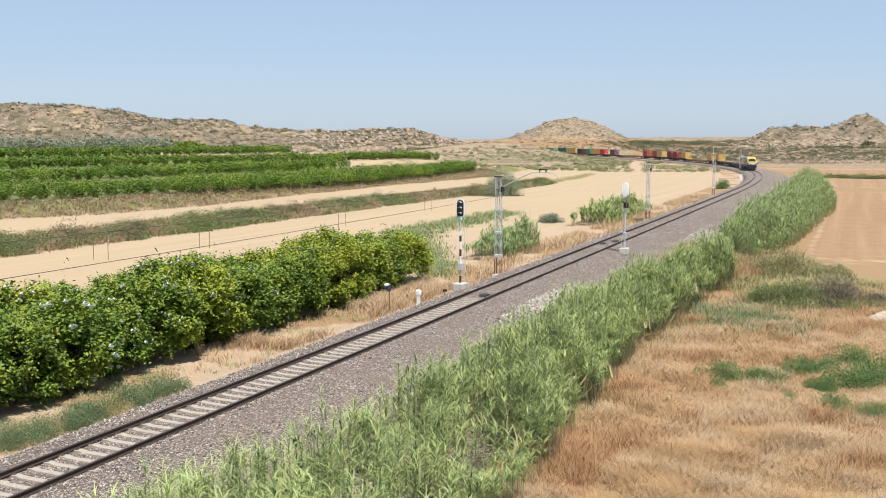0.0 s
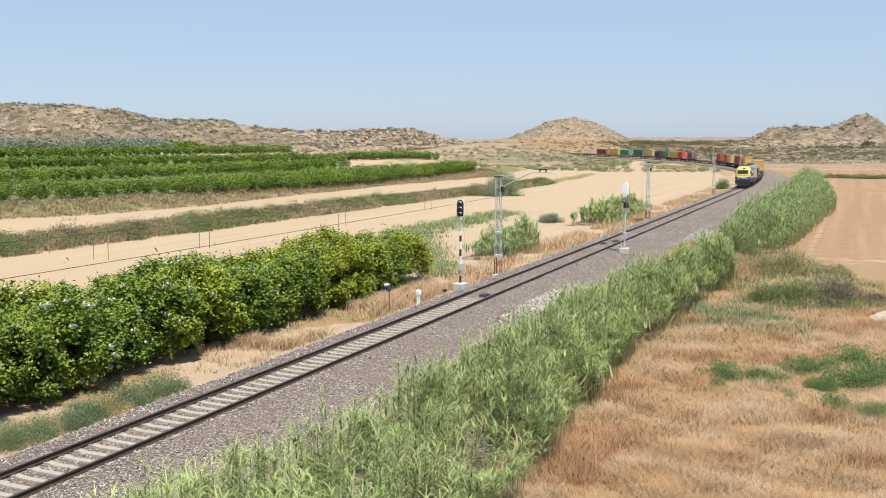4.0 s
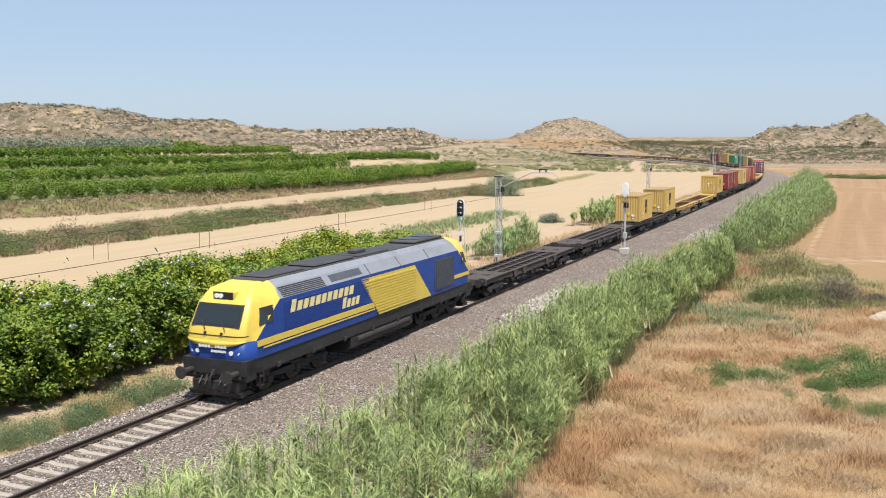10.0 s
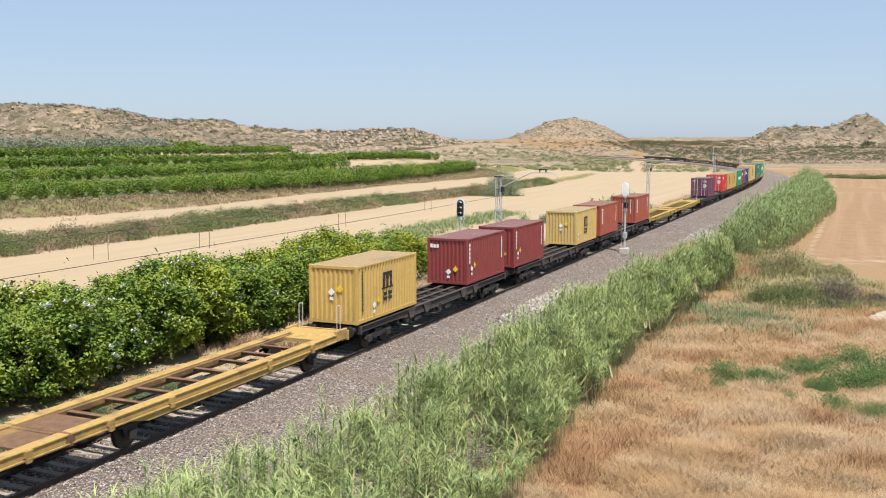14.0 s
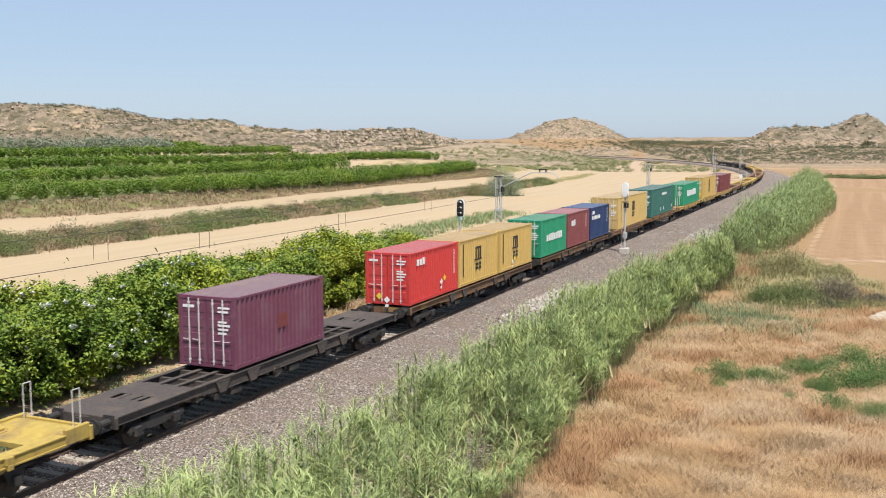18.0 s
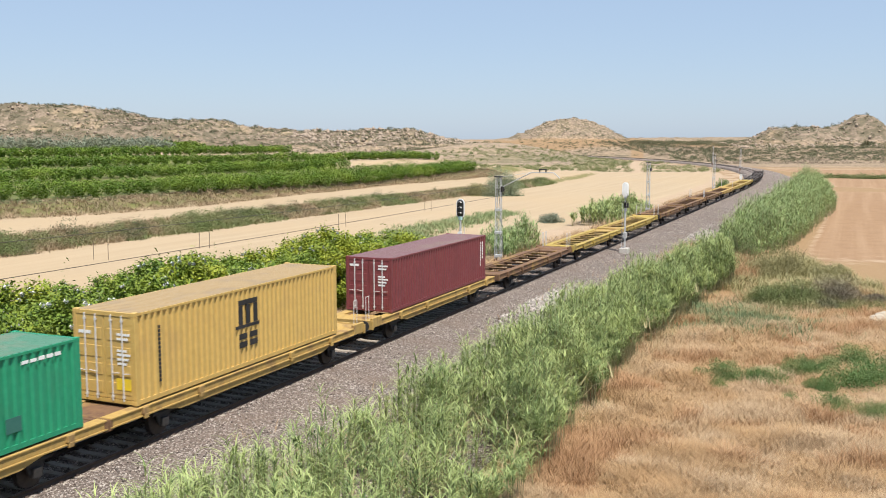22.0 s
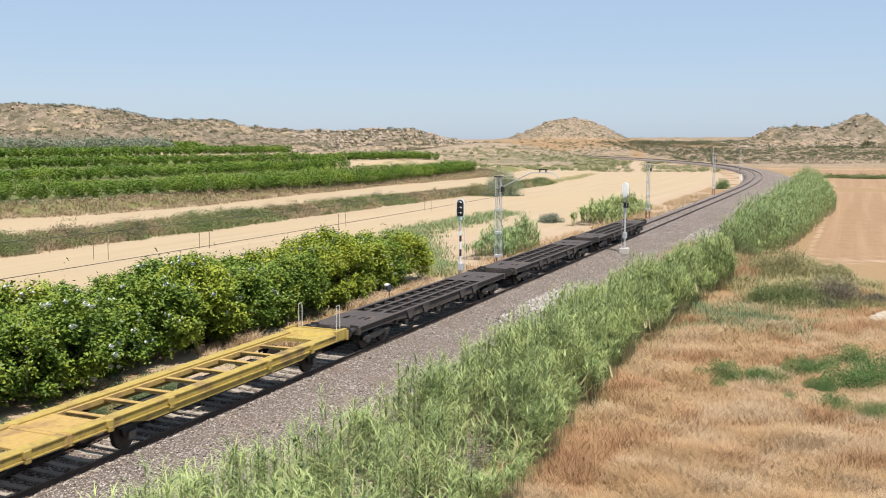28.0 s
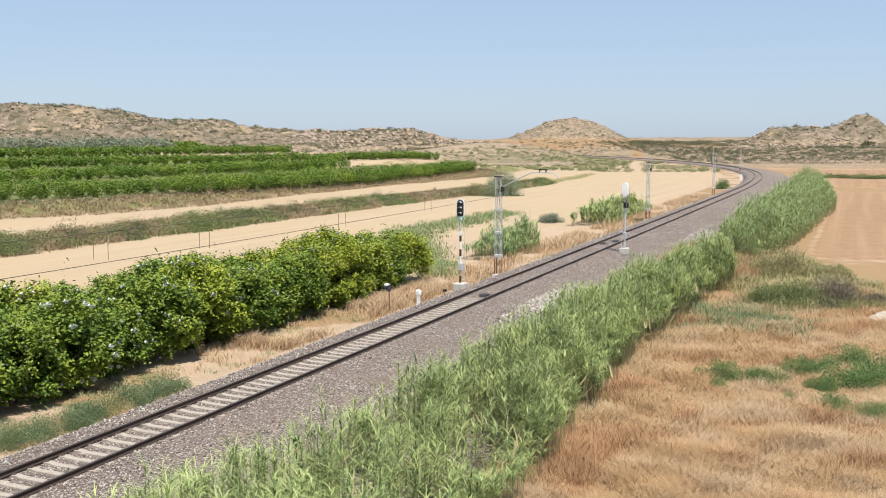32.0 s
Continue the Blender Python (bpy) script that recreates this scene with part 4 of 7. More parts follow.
def skeleton_wagon(mat, tone):
    """A sixty-foot flat wagon: open ladder frame, plated ends over two bogies, folding spigots along the sills."""
    w = thing("container_wagon", "grimy dark steel container flat wagon on two bogies" if tone == "dark" else "dusty brown steel container flat wagon on two bogies", "railway wagon", "wagons of the goods train")
    L = 9.22
    def sill(bm):
        prism(bm, [(-L, 0.88), (-5.6, 0.86), (-4.2, 0.74), (4.2, 0.74), (5.6, 0.86), (L, 0.88), (L, 1.16), (-L, 1.16)], -0.025, 0.025)
        box(bm, -L, L, -0.1, 0.09, 1.13, 1.165)
        box(bm, -4.2, 4.2, -0.1, 0.05, 0.74, 0.77)
    for y in (1.12, -1.12):
        put("side_sill", (tone,), sill, mat, w, pose(0, y, 0, 0, 0, 0 if y > 0 else 180))
    # Sills reach lower than needed, to block sun through the open floor.
    def mid(bm):
        box(bm, -L, L, -0.06, 0.06, 0.84, 1.15)
        box(bm, -5.4, 5.4, -0.06, 0.06, 0.5, 0.86)
        box(bm, -L, L, -0.09, 0.09, 1.13, 1.155)
    for y in (0.36, -0.36):
        put("centre_sill", (tone,), mid, mat, w, pose(0, y, 0))
    # Bearers set deep and close for the same shade on the track.
    for x in (-5.3, -4.5, -3.4, -2.3, -1.15, 0.0, 1.15, 2.3, 3.4, 4.5, 5.3):
        put("cross_bearer", (tone,), lambda bm: box(bm, -0.07, 0.07, -1.1, 1.1, 0.62, 1.1), mat, w, pose(x, 0, 0))
    def end(bm):
        # plate with two lightening holes left open between strips
        box(bm, -1.7, -0.35, -1.2, 1.2, 1.142, 1.168)
        box(bm, -0.35, 0.25, -1.2, -0.62, 1.142, 1.168)
        box(bm, -0.35, 0.25, -0.2, 0.2, 1.142, 1.168)
        box(bm, -0.35, 0.25, 0.62, 1.2, 1.142, 1.168)
        box(bm, 0.25, 1.95, -1.2, 1.2, 1.142, 1.168)
    for d in (1, -1):
        put("end_plate", (tone,), end, mat, w, pose(d * 7.25, 0, 0, 0, 0, 0 if d > 0 else 180))
        put("headstock", (tone,), lambda bm: (box(bm, -0.05, 0.05, -1.25, 1.25, 0.82, 1.165, 0.01), box(bm, -0.02, 0.12, -0.25, 0.25, 0.88, 1.12)), mat, w, pose(d * 9.2, 0, 0))
        bogie(w, d * 7.25)
        for y in (0.975, -0.975):
            buffer(w, d * 9.87, y)
        coupler(w, d * 9.87)
    def flap(bm):
        prism(bm, [(-0.42, 1.12), (0.42, 1.12), (0.24, 0.7), (-0.12, 0.7)], -0.02, 0.02)
        rod(bm, (-0.3, 0.0, 1.08), (0.3, 0.0, 1.08), 0.035, 6)
    for y in (1.26, -1.26):
        for x in (-4.4, -2.6, 2.2, 4.0):
            put("spigot_flap", (), flap, M_FLAT_DARK, w, pose(x, y, 0, 4 if y > 0 else -4))
    def ring(bm):
        for k in range(12):
            a, b = k * math.pi / 6, (k + 1) * math.pi / 6
            rod(bm, (math.cos(a) * 0.2, 0, math.sin(a) * 0.2), (math.cos(b) * 0.2, 0, math.sin(b) * 0.2), 0.022, 6)
        rod(bm, (-0.2, 0, 0), (0.2, 0, 0), 0.015, 5)
        rod(bm, (0, 0, -0.2), (0, 0, 0.2), 0.015, 5)
        rod(bm, (0, -0.25, 0), (0, 0, 0), 0.02, 5)
    for y in (1.3, -1.3):
        put("brake_wheel", (tone,), ring, M_WHEEL, w, pose(0.9, y, 0.72), "steel hand-brake wheel")
    put("brake_gear", (), lambda bm: (rod(bm, (-2.2, 0.5, 0.62), (-1.2, 0.5, 0.62), 0.2, 12), rod(bm, (-5, 0.1, 0.6), (5, 0.1, 0.6), 0.03, 6), box(bm, 0.4, 1.0, -0.7, -0.3, 0.5, 0.8, 0.02)), M_UNDER, w)
    # Dark trays and gear added under the open floor to shade the track.
    for x, half in ((-3.7, 1.6), (-0.1, 1.8), (3.65, 1.7)):
        put("equipment_tray", (half,), lambda bm: (box(bm, -half, half, -1.02, 0.25, 0.56, 0.6), box(bm, -half * 0.9, half * 0.8, 0.25, 1.02, 0.52, 0.56), rod(bm, (-half, 0.8, 0.66), (half, 0.7, 0.7), 0.05, 6), box(bm, -half * 0.5, -half * 0.1, 0.75, 1.12, 0.42, 0.66, 0.03), box(bm, half * 0.2, half * 0.45, 0.8, 1.14, 0.46, 0.7, 0.03)), M_UNDER, w, pose(x, 0, 0), "added dark tray that keeps the track below in shade")
    return w


def twin_wagon(mat, tone, word, inside):
    """One half of a close-coupled pair: deep side beams, open floor with cross bars, one axle near each end."""
    w = thing("twin_container_wagon", word, "railway wagon", "wagons of the goods train")
    L = 7.75
    def beam(bm):
        prism(bm, [(-L, 0.9), (-5.4, 0.9), (-4.6, 0.72), (4.2, 0.72), (5.0, 0.9), (L - 0.9, 0.9), (L - 0.9, 1.2), (-L, 1.2)], -0.03, 0.03)
        box(bm, -L, L - 0.9, -0.34, 0.06, 1.17, 1.225, 0.012)
        box(bm, -L, L - 0.9, -0.34, -0.29, 1.0, 1.175)
        box(bm, -L, L - 0.9, -0.03, 0.08, 0.93, 0.965)
    for y in (1.2, -1.2):
        put("side_beam", (tone,), beam, mat, w, pose(0, y, 0, 0, 0, 0) if y > 0 else Matrix.Translation((0, y, 0)) @ Matrix.Diagonal((1, -1, 1, 1)))
    def inner(bm):
        box(bm, -L, L - 1.0, -0.06, 0.06, 1.0, 1.16)
    for y in (0.78, -0.78):
        put("inner_beam", (tone,), inner, inside, w, pose(0, y, 0))
    for x in (-5.9, -4.3, -2.9, -1.4, 0.1, 1.6, 3.0, 4.3):
        put("cross_bar", (tone,), lambda bm: (box(bm, -0.06, 0.06, -1.15, 1.15, 1.03, 1.13), box(bm, -0.1, 0.1, -0.7, 0.7, 1.128, 1.148)), inside, w, pose(x, 0, 0))
    def apron(bm):
        prism(bm, [(-1.25, 1.14), (-0.55, 1.14), (-0.35, 1.27), (0.15, 1.30), (0.55, 1.18), (0.55, 0.85), (0.3, 0.85), (-0.2, 1.0), (-1.25, 1.0)], -1.18, 1.18)
        box(bm, 0.5, 0.62, -1.3, 1.3, 0.85, 1.26, 0.01)
        box(bm, -0.35, 0.55, 1.12, 1.26, 0.92, 1.36, 0.02)
        box(bm, -0.35, 0.55, -1.26, -1.12, 0.92, 1.36, 0.02)
    put("end_apron", (tone,), apron, mat, w, pose(7.2, 0, 0), "raised plated end of the wagon")
    def tail(bm):
        box(bm, -0.5, 0.9, -1.1, 1.1, 1.1, 1.165)
        box(bm, -0.55, -0.4, -1.25, 1.25, 0.85, 1.2, 0.015)
        box(bm, -0.8, -0.4, -0.3, 0.3, 0.8, 1.08, 0.03)
    put("inner_end", (tone,), tail, inside, w, pose(-7.25, 0, 0))
    def hoop(bm):
        for dx in (-0.14, 0.14):
            rod(bm, (dx, 0, 1.0), (dx, 0, 2.3), 0.016, 6)
        rod(bm, (-0.14, 0, 2.3), (0.14, 0, 2.3), 0.016, 6)
    for y in (1.15, -1.15):
        put("handrail", (tone,), hoop, M_ROD, w, pose(7.6, y * 0.8, 0), "upright steel handrail hoop")
        for x in (5.25, -5.25):
            put("axle_guard", (), lambda bm: (prism(bm, [(-0.42, 1.0), (0.42, 1.0), (0.2, 0.36), (-0.2, 0.36)], -0.03, 0.03), box(bm, -0.14, 0.14, -0.08, 0.14, 0.32, 0.6, 0.02), rod(bm, (-0.55, 0.04, 0.78), (0.55, 0.04, 0.78), 0.06, 8)), M_UNDER, w, pose(x, y * 0.9, 0, 0, 0, 0 if y > 0 else 180))
        for x in (-3.6, 1.9, 4.9, -6.3):
            put("twist_lock", (tone,), lambda bm: (box(bm, -0.13, 0.13, -0.05, 0.09, 1.0, 1.22, 0.02), box(bm, -0.1, 0.1, 0.02, 0.1, 0.86, 1.02, 0.02)), mat, w, pose(x, y * 1.08, 0, 0, 0, 0 if y > 0 else 180))
        buffer(w, 8.0, y * 0.85)
    coupler(w, 8.0)
    for x in (5.25, -5.25):
        axle(w, x)
        for y in (0.80, -0.80):
            wheel(w, x, y)
    # Added plates under part of the floor, blocking sun so the track stays dark.
    for x, half in ((-2.9, 1.3), (0.6, 1.2), (3.4, 0.7)):
        put("equipment_tray", ("twin", half), lambda bm: (box(bm, -half, half, -1.0, 0.1, 0.58, 0.62), box(bm, -half * 0.6, half * 0.9, 0.1, 1.0, 0.58, 0.62)), M_UNDER, w, pose(x, 0, 0), "added dark tray that keeps the track below in shade")
    put("brake_gear", ("twin",), lambda bm: (rod(bm, (-1.0, 0.4, 0.7), (0.1, 0.4, 0.7), 0.2, 12), rod(bm, (-5, -0.1, 0.66), (5, -0.1, 0.66), 0.03, 6), box(bm, 1.2, 1.9, -0.6, -0.1, 0.55, 0.95, 0.02)), M_UNDER, w)
    return w


def corrugated(bm, x0, x1, z0, z1, pitch, depth, along="x"):
    """A sheet with trapezoid folds, standing in the xz plane at y = 0 (outer) and y = -depth (inner)."""
    n = max(2, int(round((x1 - x0) / pitch)))
    p = (x1 - x0) / n
    prof = []
    for k in range(n):
        a = x0 + k * p
        prof += [(a, 0.0), (a + 0.32 * p, 0.0), (a + 0.5 * p, -depth), (a + 0.82 * p, -depth)]
    prof.append((x1, 0.0))
    lo = [bm.verts.new((x, y, z0)) for x, y in prof]
    hi = [bm.verts.new((x, y, z1)) for x, y in prof]
    for i in range(len(prof) - 1):
        bm.faces.new((lo[i], lo[i + 1], hi[i + 1], hi[i]))


CW = 1.2               # half width of a container


def container(colour, feet, label, door=True, roof=None, tall=2.55):
    """A shipping container with corner posts, rails, folded sheet sides and roof, and doors or a blind end in front."""
    L = (6.02 if feet == 20 else 12.08) / 2
    mat = CPAINT[colour]
    c = thing("shipping_container", label, "shipping container", "containers on the goods train")
    key = (colour, feet, tall)
    put("bottom_plate", key, lambda bm: box(bm, -L + 0.02, L - 0.02, -CW + 0.05, CW - 0.05, 0.03, 0.14), M_UNDER, c)
    def post(bm):
        box(bm, -0.16, 0.0, -0.14, 0.0, 0.1, tall - 0.1, 0.012)
        box(bm, -0.178, 0.004, -0.162, 0.004, 0.0, 0.118, 0.01)
        box(bm, -0.178, 0.004, -0.162, 0.004, tall - 0.118, tall, 0.01)
    for sx in (1, -1):
        for sy in (1, -1):
            put("corner_post", key, post, mat, c, Matrix.Translation((sx * L, sy * CW, 0)) @ Matrix.Diagonal((sx, sy, 1, 1)))
    def rail(bm):
        box(bm, -L + 0.1, L - 0.1, -0.06, -0.004, tall - 0.1, tall - 0.03)
    def low(bm):
        box(bm, -L + 0.1, L - 0.1, -0.06, -0.004, 0.02, 0.16)
    def sheet(bm):
        corrugated(bm, -L + 0.15, L - 0.15, 0.15, tall - 0.09, 0.285, 0.06)
    for sy in (1, -1):
        m = Matrix.Translation((0, sy * CW, 0)) @ pose(0, 0, 0, 0, 0, 0 if sy > 0 else 180)
        put("top_rail", key, rail, mat, c, m)
        put("bottom_rail", key, low, mat, c, m)
        put("side_panel", key, sheet, mat, c, m @ Matrix.Translation((0, -0.008, 0)))
    # roof sheet lies flat, folds across the box
    def roof_(bm):
        n = int((2 * L - 0.24) / 0.21)
        p = (2 * L - 0.24) / n
        prof = []
        for k in range(n):
            a = -L + 0.12 + k * p
            prof += [(a, 0.0), (a + 0.4 * p, 0.0), (a + 0.5 * p, -0.02), (a + 0.9 * p, -0.02)]
        prof.append((L - 0.12, 0.0))
        a = [bm.verts.new((x, -CW + 0.04, tall - 0.022 + z)) for x, z in prof]
        b = [bm.verts.new((x, CW - 0.04, tall - 0.022 + z)) for x, z in prof]
        for i in range(len(prof) - 1):
            bm.faces.new((a[i], a[i + 1], b[i + 1], b[i]))
    put("roof", key, roof_, M_ROOF_DUSTY[roof or colour], c, None, "dusty sun-faded corrugated roof")
    def header(bm):
        box(bm, -0.1, -0.004, -CW + 0.1, CW - 0.1, tall - 0.14, tall - 0.02)
    def cill(bm):
        box(bm, -0.1, -0.004, -CW + 0.1, CW - 0.1, 0.02, 0.14)
    def blind(bm):
        corrugated(bm, -CW + 0.13, CW - 0.13, 0.14, tall - 0.13, 0.25, 0.04)
    for sx in (1, -1):
        turned = Matrix.Translation((sx * L, 0, 0)) @ pose(0, 0, 0, 0, 0, 0 if sx > 0 else 180)
        put("end_header", key, header, mat, c, turned)
        put("end_sill", key, cill, mat, c, turned)
        if sx > 0 and door:
            for sy in (1, -1):
                def leaf(bm):
                    box(bm, -0.06, -0.02, 0.01, CW - 0.13, 0.15, tall - 0.15, 0.008)
                    for z in (0.3, 0.85, 1.4, 1.95):
                        box(bm, -0.03, -0.006, 0.12, CW - 0.22, z, z + 0.36, 0.01)
                d = put("door", key, leaf, mat, c, Matrix.Translation((L, 0, 0)) @ Matrix.Diagonal((1, sy, 1, 1)))
                for y in (0.3, 0.72):
                    put("lock_rod", (tall,), lambda bm: (rod(bm, (0.018, 0, 0.1), (0.018, 0, tall - 0.1), 0.026, 6), box(bm, -0.01, 0.04, -0.04, 0.04, 0.2, 0.26), box(bm, -0.01, 0.04, -0.04, 0.04, tall - 0.3, tall - 0.24), rod(bm, (0.035, 0, 0.95), (0.035, 0.28, 0.98), 0.014, 5)), M_ROD, d, pose(0, y, 0), "bare steel locking rod")
        else:
            put("end_panel", key, blind, mat, c, Matrix.Translation((sx * (L - 0.03), 0, 0)) @ pose(0, 0, 0, 0, 0, -90 if sx > 0 else 90))
    c["half"] = L
    return c


def mark(c, x0, x1, z0, z1, mat, side="side", name="marking", label="", lean=0.0):
    """A flat painted or stuck-on patch: on the side facing the line's outer edge, or on the front end."""
    L = c["half"]
    bm = bmesh.new()
    if side == "side":
        prism(bm, [(x0, z0), (x1, z0), (x1 - lean, z1), (x0 - lean, z1)], CW - 0.006, CW + 0.004)
    elif side == "far":
        prism(bm, [(x0, z0), (x1, z0), (x1 - lean, z1), (x0 - lean, z1)], -CW - 0.004, -CW + 0.006)
    else:
        prism(bm, [(x0, z0), (x1, z0), (x1, z1), (x0, z1)], L - 0.002, L + 0.006, "x")
    return part(name, bm, mat, c, label)


def bars(c, x_left, x_right, z0, z1, n, mat, side="side", gap=0.22, label="plain bars in place of a painted name", seed=0):
    """A painted name as a run of plain blocks, one a letter, read from the front end backwards."""
    rng = random.Random(seed)
    w = (x_left - x_right) / n
    for k in range(n):
        a = x_left - k * w
        mark(c, a - w * (1 - gap), a, z0, z1 - (0.0 if rng.random() < 0.7 else (z1 - z0) * 0.12), mat, side, "lettering_bar", label if k == 0 else "")


def tall_bars(c, x0, x1, z_top, z_bot, n, mat, side="side"):
    h = (z_top - z_bot) / n
    for k in range(n):
        mark(c, x0, x1, z_top - (k + 0.78) * h, z_top - k * h, mat, side, "lettering_bar")


def placards(c, x, z, side="side", order=1):
    """Two transport warning placards: a yellow diamond and a white and black diamond."""
    def diamond(cx, cz, r, mat, label, name="placard"):
        bm = bmesh.new()
        L = c["half"]
        if side == "side":
            prism(bm, [(cx - r, cz), (cx, cz - r), (cx + r, cz), (cx, cz + r)], CW + 0.001, CW + 0.009)
        else:
            prism(bm, [(cx - r, cz), (cx, cz - r), (cx + r, cz), (cx, cz + r)], L + 0.001, L + 0.012, "x")
        return part(name, bm, mat, c, label)
    diamond(x, z, 0.17, M_YELLOW, "yellow warning placard")
    diamond(x + order * 0.42, z - 0.16, 0.17, M_WHITE, "black and white warning placard")
    mark(c, x + order * 0.42 - 0.09, x + order * 0.42 + 0.09, z - 0.33, z - 0.24, M_BLACK, side, "placard_stripe")
    mark(c, x + order * 0.42 - 0.09, x + order * 0.42 + 0.09, z - 0.52, z - 0.38, M_WHITE, side, "placard")


def big_mark(c, x, z, k=0.86):
    """The shipping line's emblem as plain black shapes: three uprights on a bar, four blocks below."""
    z = z - 0.1
    def block(x0, x1, z0, z1, label=""):
        mark(c, x + x0 * k, x + x1 * k, z + z0 * k, z + z1 * k, M_BLACK, "side", "emblem_bar", label)
    for j in range(3):
        block(-0.52 + j * 0.4, -0.3 + j * 0.4, -0.02, 0.59, "plain black emblem block" if j == 0 else "")
    block(-0.62, 0.66, -0.13, -0.03)
    block(-0.52, 0.5, 0.6, 0.76)
    for a in (-0.5, 0.06):
        for u in (0.0, 0.26):
            block(a, a + 0.42, -0.74 + u, -0.56 + u)


def door_data(c):
    """Rows of white data lettering on the doors, as plain bars."""
    for k, z in enumerate((2.12, 1.98, 1.62, 1.5, 1.36, 1.22)):
        mark(c, 0.5, 1.0 - 0.07 * (k % 3), z, z + 0.07, M_WHITE, "front", "data_bar", "white data lettering as a bar" if k == 0 else "")
    mark(c, -0.98, -0.5, 2.1, 2.2, M_WHITE, "front", "data_bar")


def build_train():
    shift = -0.45
    dark = skeleton_wagon(M_FLAT_DARK, "dark")
    browny = skeleton_wagon(M_FLAT_BROWN, "brown")
    first = {"dark": True, "brown": True}
    for off, tone in ((15.9, "dark"), (36.0, "dark"), (56.4, "dark"), (109.5, "dark"), (130.1, "dark"), (150.5, "dark"), (202.9, "dark"), (223.2, "brown"), (243.3, "brown"), (489.6, "dark"), (509.8, "dark"), (530.0, "dark")):
        proto = dark if tone == "dark" else browny
        w = proto if first[tone] else copy_thing(proto, Matrix.Identity(4))
        first[tone] = False
        rides(w, off + shift, 7.25)
    tones = {"ochre": (M_FLAT_OCHRE, "rust-streaked ochre twin container wagon with open floor"), "yellow": (M_FLAT_YELLOW, "yellow twin container wagon with open floor"), "rust": (M_FLAT_BROWN, "rusty brown twin container wagon with open floor")}
    protos = {}
    for mid, a, b in ((82.9, "ochre", "ochre"), (176.2, "yellow", "yellow"), (269.4, "rust", "rust"), (301.7, "ochre", "ochre"), (334.4, "ochre", "rust"), (366.0, "yellow", "yellow"), (399.0, "rust", "rust"), (431.2, "rust", "ochre"), (463.1, "yellow", "yellow")):
        for tone, d in ((a, -1), (b, 1)):
            if tone not in protos:
                w = protos[tone] = twin_wagon(tones[tone][0], tone, tones[tone][1], M_FLAT_OCHRE if tone == "yellow" else M_FLAT_BROWN)
            else:
                w = copy_thing(protos[tone], Matrix.Identity(4))
            w["back"] = 1 if d > 0 else 0
            rides(w, mid + d * 8.08 + shift, 5.25)

    def load(off, c):
        rides(c, off + shift + c["half"], c["half"] * 0.75)
        return c
    blank = dict(door=False)
    for off, lab in ((47.3, "carried alone ahead of an empty bay"), (59.75, "at the rear of its wagon"), (100.0, "with rust-streaked blind end")):
        c = load(off, container("ochre", 20, "dusty ochre-yellow corrugated shipping container, " + lab, False))
        big_mark(c, 0.1, 1.45)
        tall_bars(c, 2.45, 2.56, 2.3, 0.5, 13, M_BLACK)
        placards(c, 1.0, 0.82)
        placards(c, 0.1 if off < 100 else 0.35, 0.75 if off < 100 else 1.55, "front", 1 if off < 70 else -1)
    for off, lab in ((112.6, "dark maroon shipping container with white lettering bars"), (120.3, "dark maroon shipping container next to an empty bay")):
        c = load(off, container("maroon", 20, lab, False))
        tall_bars(c, 2.55, 2.72, 2.25, 1.1, 5, M_WHITE)
        tall_bars(c, -2.55, -2.42, 2.2, 0.9, 8, M_WHITE)
        placards(c, 1.9, 1.0)
        placards(c, 0.5, 0.85, "front", -1)
        bars(c, -0.5, -1.05, 2.0, 2.22, 3, M_WHITE, "front")
    c = load(134.0, container("tan", 20, "tan corrugated shipping container with black emblem", False))
    big_mark(c, 0.3, 1.45)
    placards(c, 1.9, 0.9)
    placards(c, 0.4, 1.6, "front", -1)
    for off in (141.2, 154.2):
        c = load(off, container("brick", 20, "brick-red corrugated shipping container with pale lettering bars", False))
        tall_bars(c, 2.3, 2.62, 2.22, 0.95, 6, M_WHITE)
        tall_bars(c, -2.3, -2.2, 2.2, 0.9, 10, M_WHITE)
        tall_bars(c, 0.66, 0.72, 2.25, 0.85, 9, M_WHITE, "front")
    c = load(199.6, container("purple", 20, "sun-bleached purple shipping container with doors to the front"))
    door_data(c)
    mark(c, -0.35, 0.35, 1.0, 1.55, CPAINT["wine"], "side", "emblem_bar", "faded dark emblem block")
    c = load(213.9, container("red", 20, "bright red shipping container with doors to the front"))
    door_data(c)
    bars(c, 2.2, 1.2, 1.85, 2.2, 3, M_WHITE)
    placards(c, -1.2, 0.85)
    placards(c, -0.45, 0.4, "front", 1)
    tall_bars(c, -2.5, -2.42, 2.2, 0.9, 9, M_WHITE)
    for off in (220.1, 226.4):
        c = load(off, container("ochre", 20, "ochre-yellow shipping container packed close to its neighbours", False))
        big_mark(c, 0.2, 1.45)
        if off > 223:
            placards(c, 0.3, 0.6)
        tall_bars(c, 2.35, 2.45, 2.3, 0.5, 13, M_BLACK)
    c = load(234.2, container("green", 20, "bright green shipping container with white name bars"))
    door_data(c)
    bars(c, 1.75, -2.0, 1.0, 1.5, 9, M_WHITE, seed=2)
    c = load(240.4, container("rose", 20, "dull rose-red shipping container", False))
    bars(c, 2.0, 0.9, 1.55, 2.0, 3, M_WHITE)
    tall_bars(c, -2.1, -2.0, 2.2, 1.2, 8, M_WHITE)
    c = load(246.7, container("navy", 20, "navy-blue shipping container with white name bars", False))
    bars(c, 2.6, 0.0, 1.55, 1.85, 6, M_WHITE, seed=3)
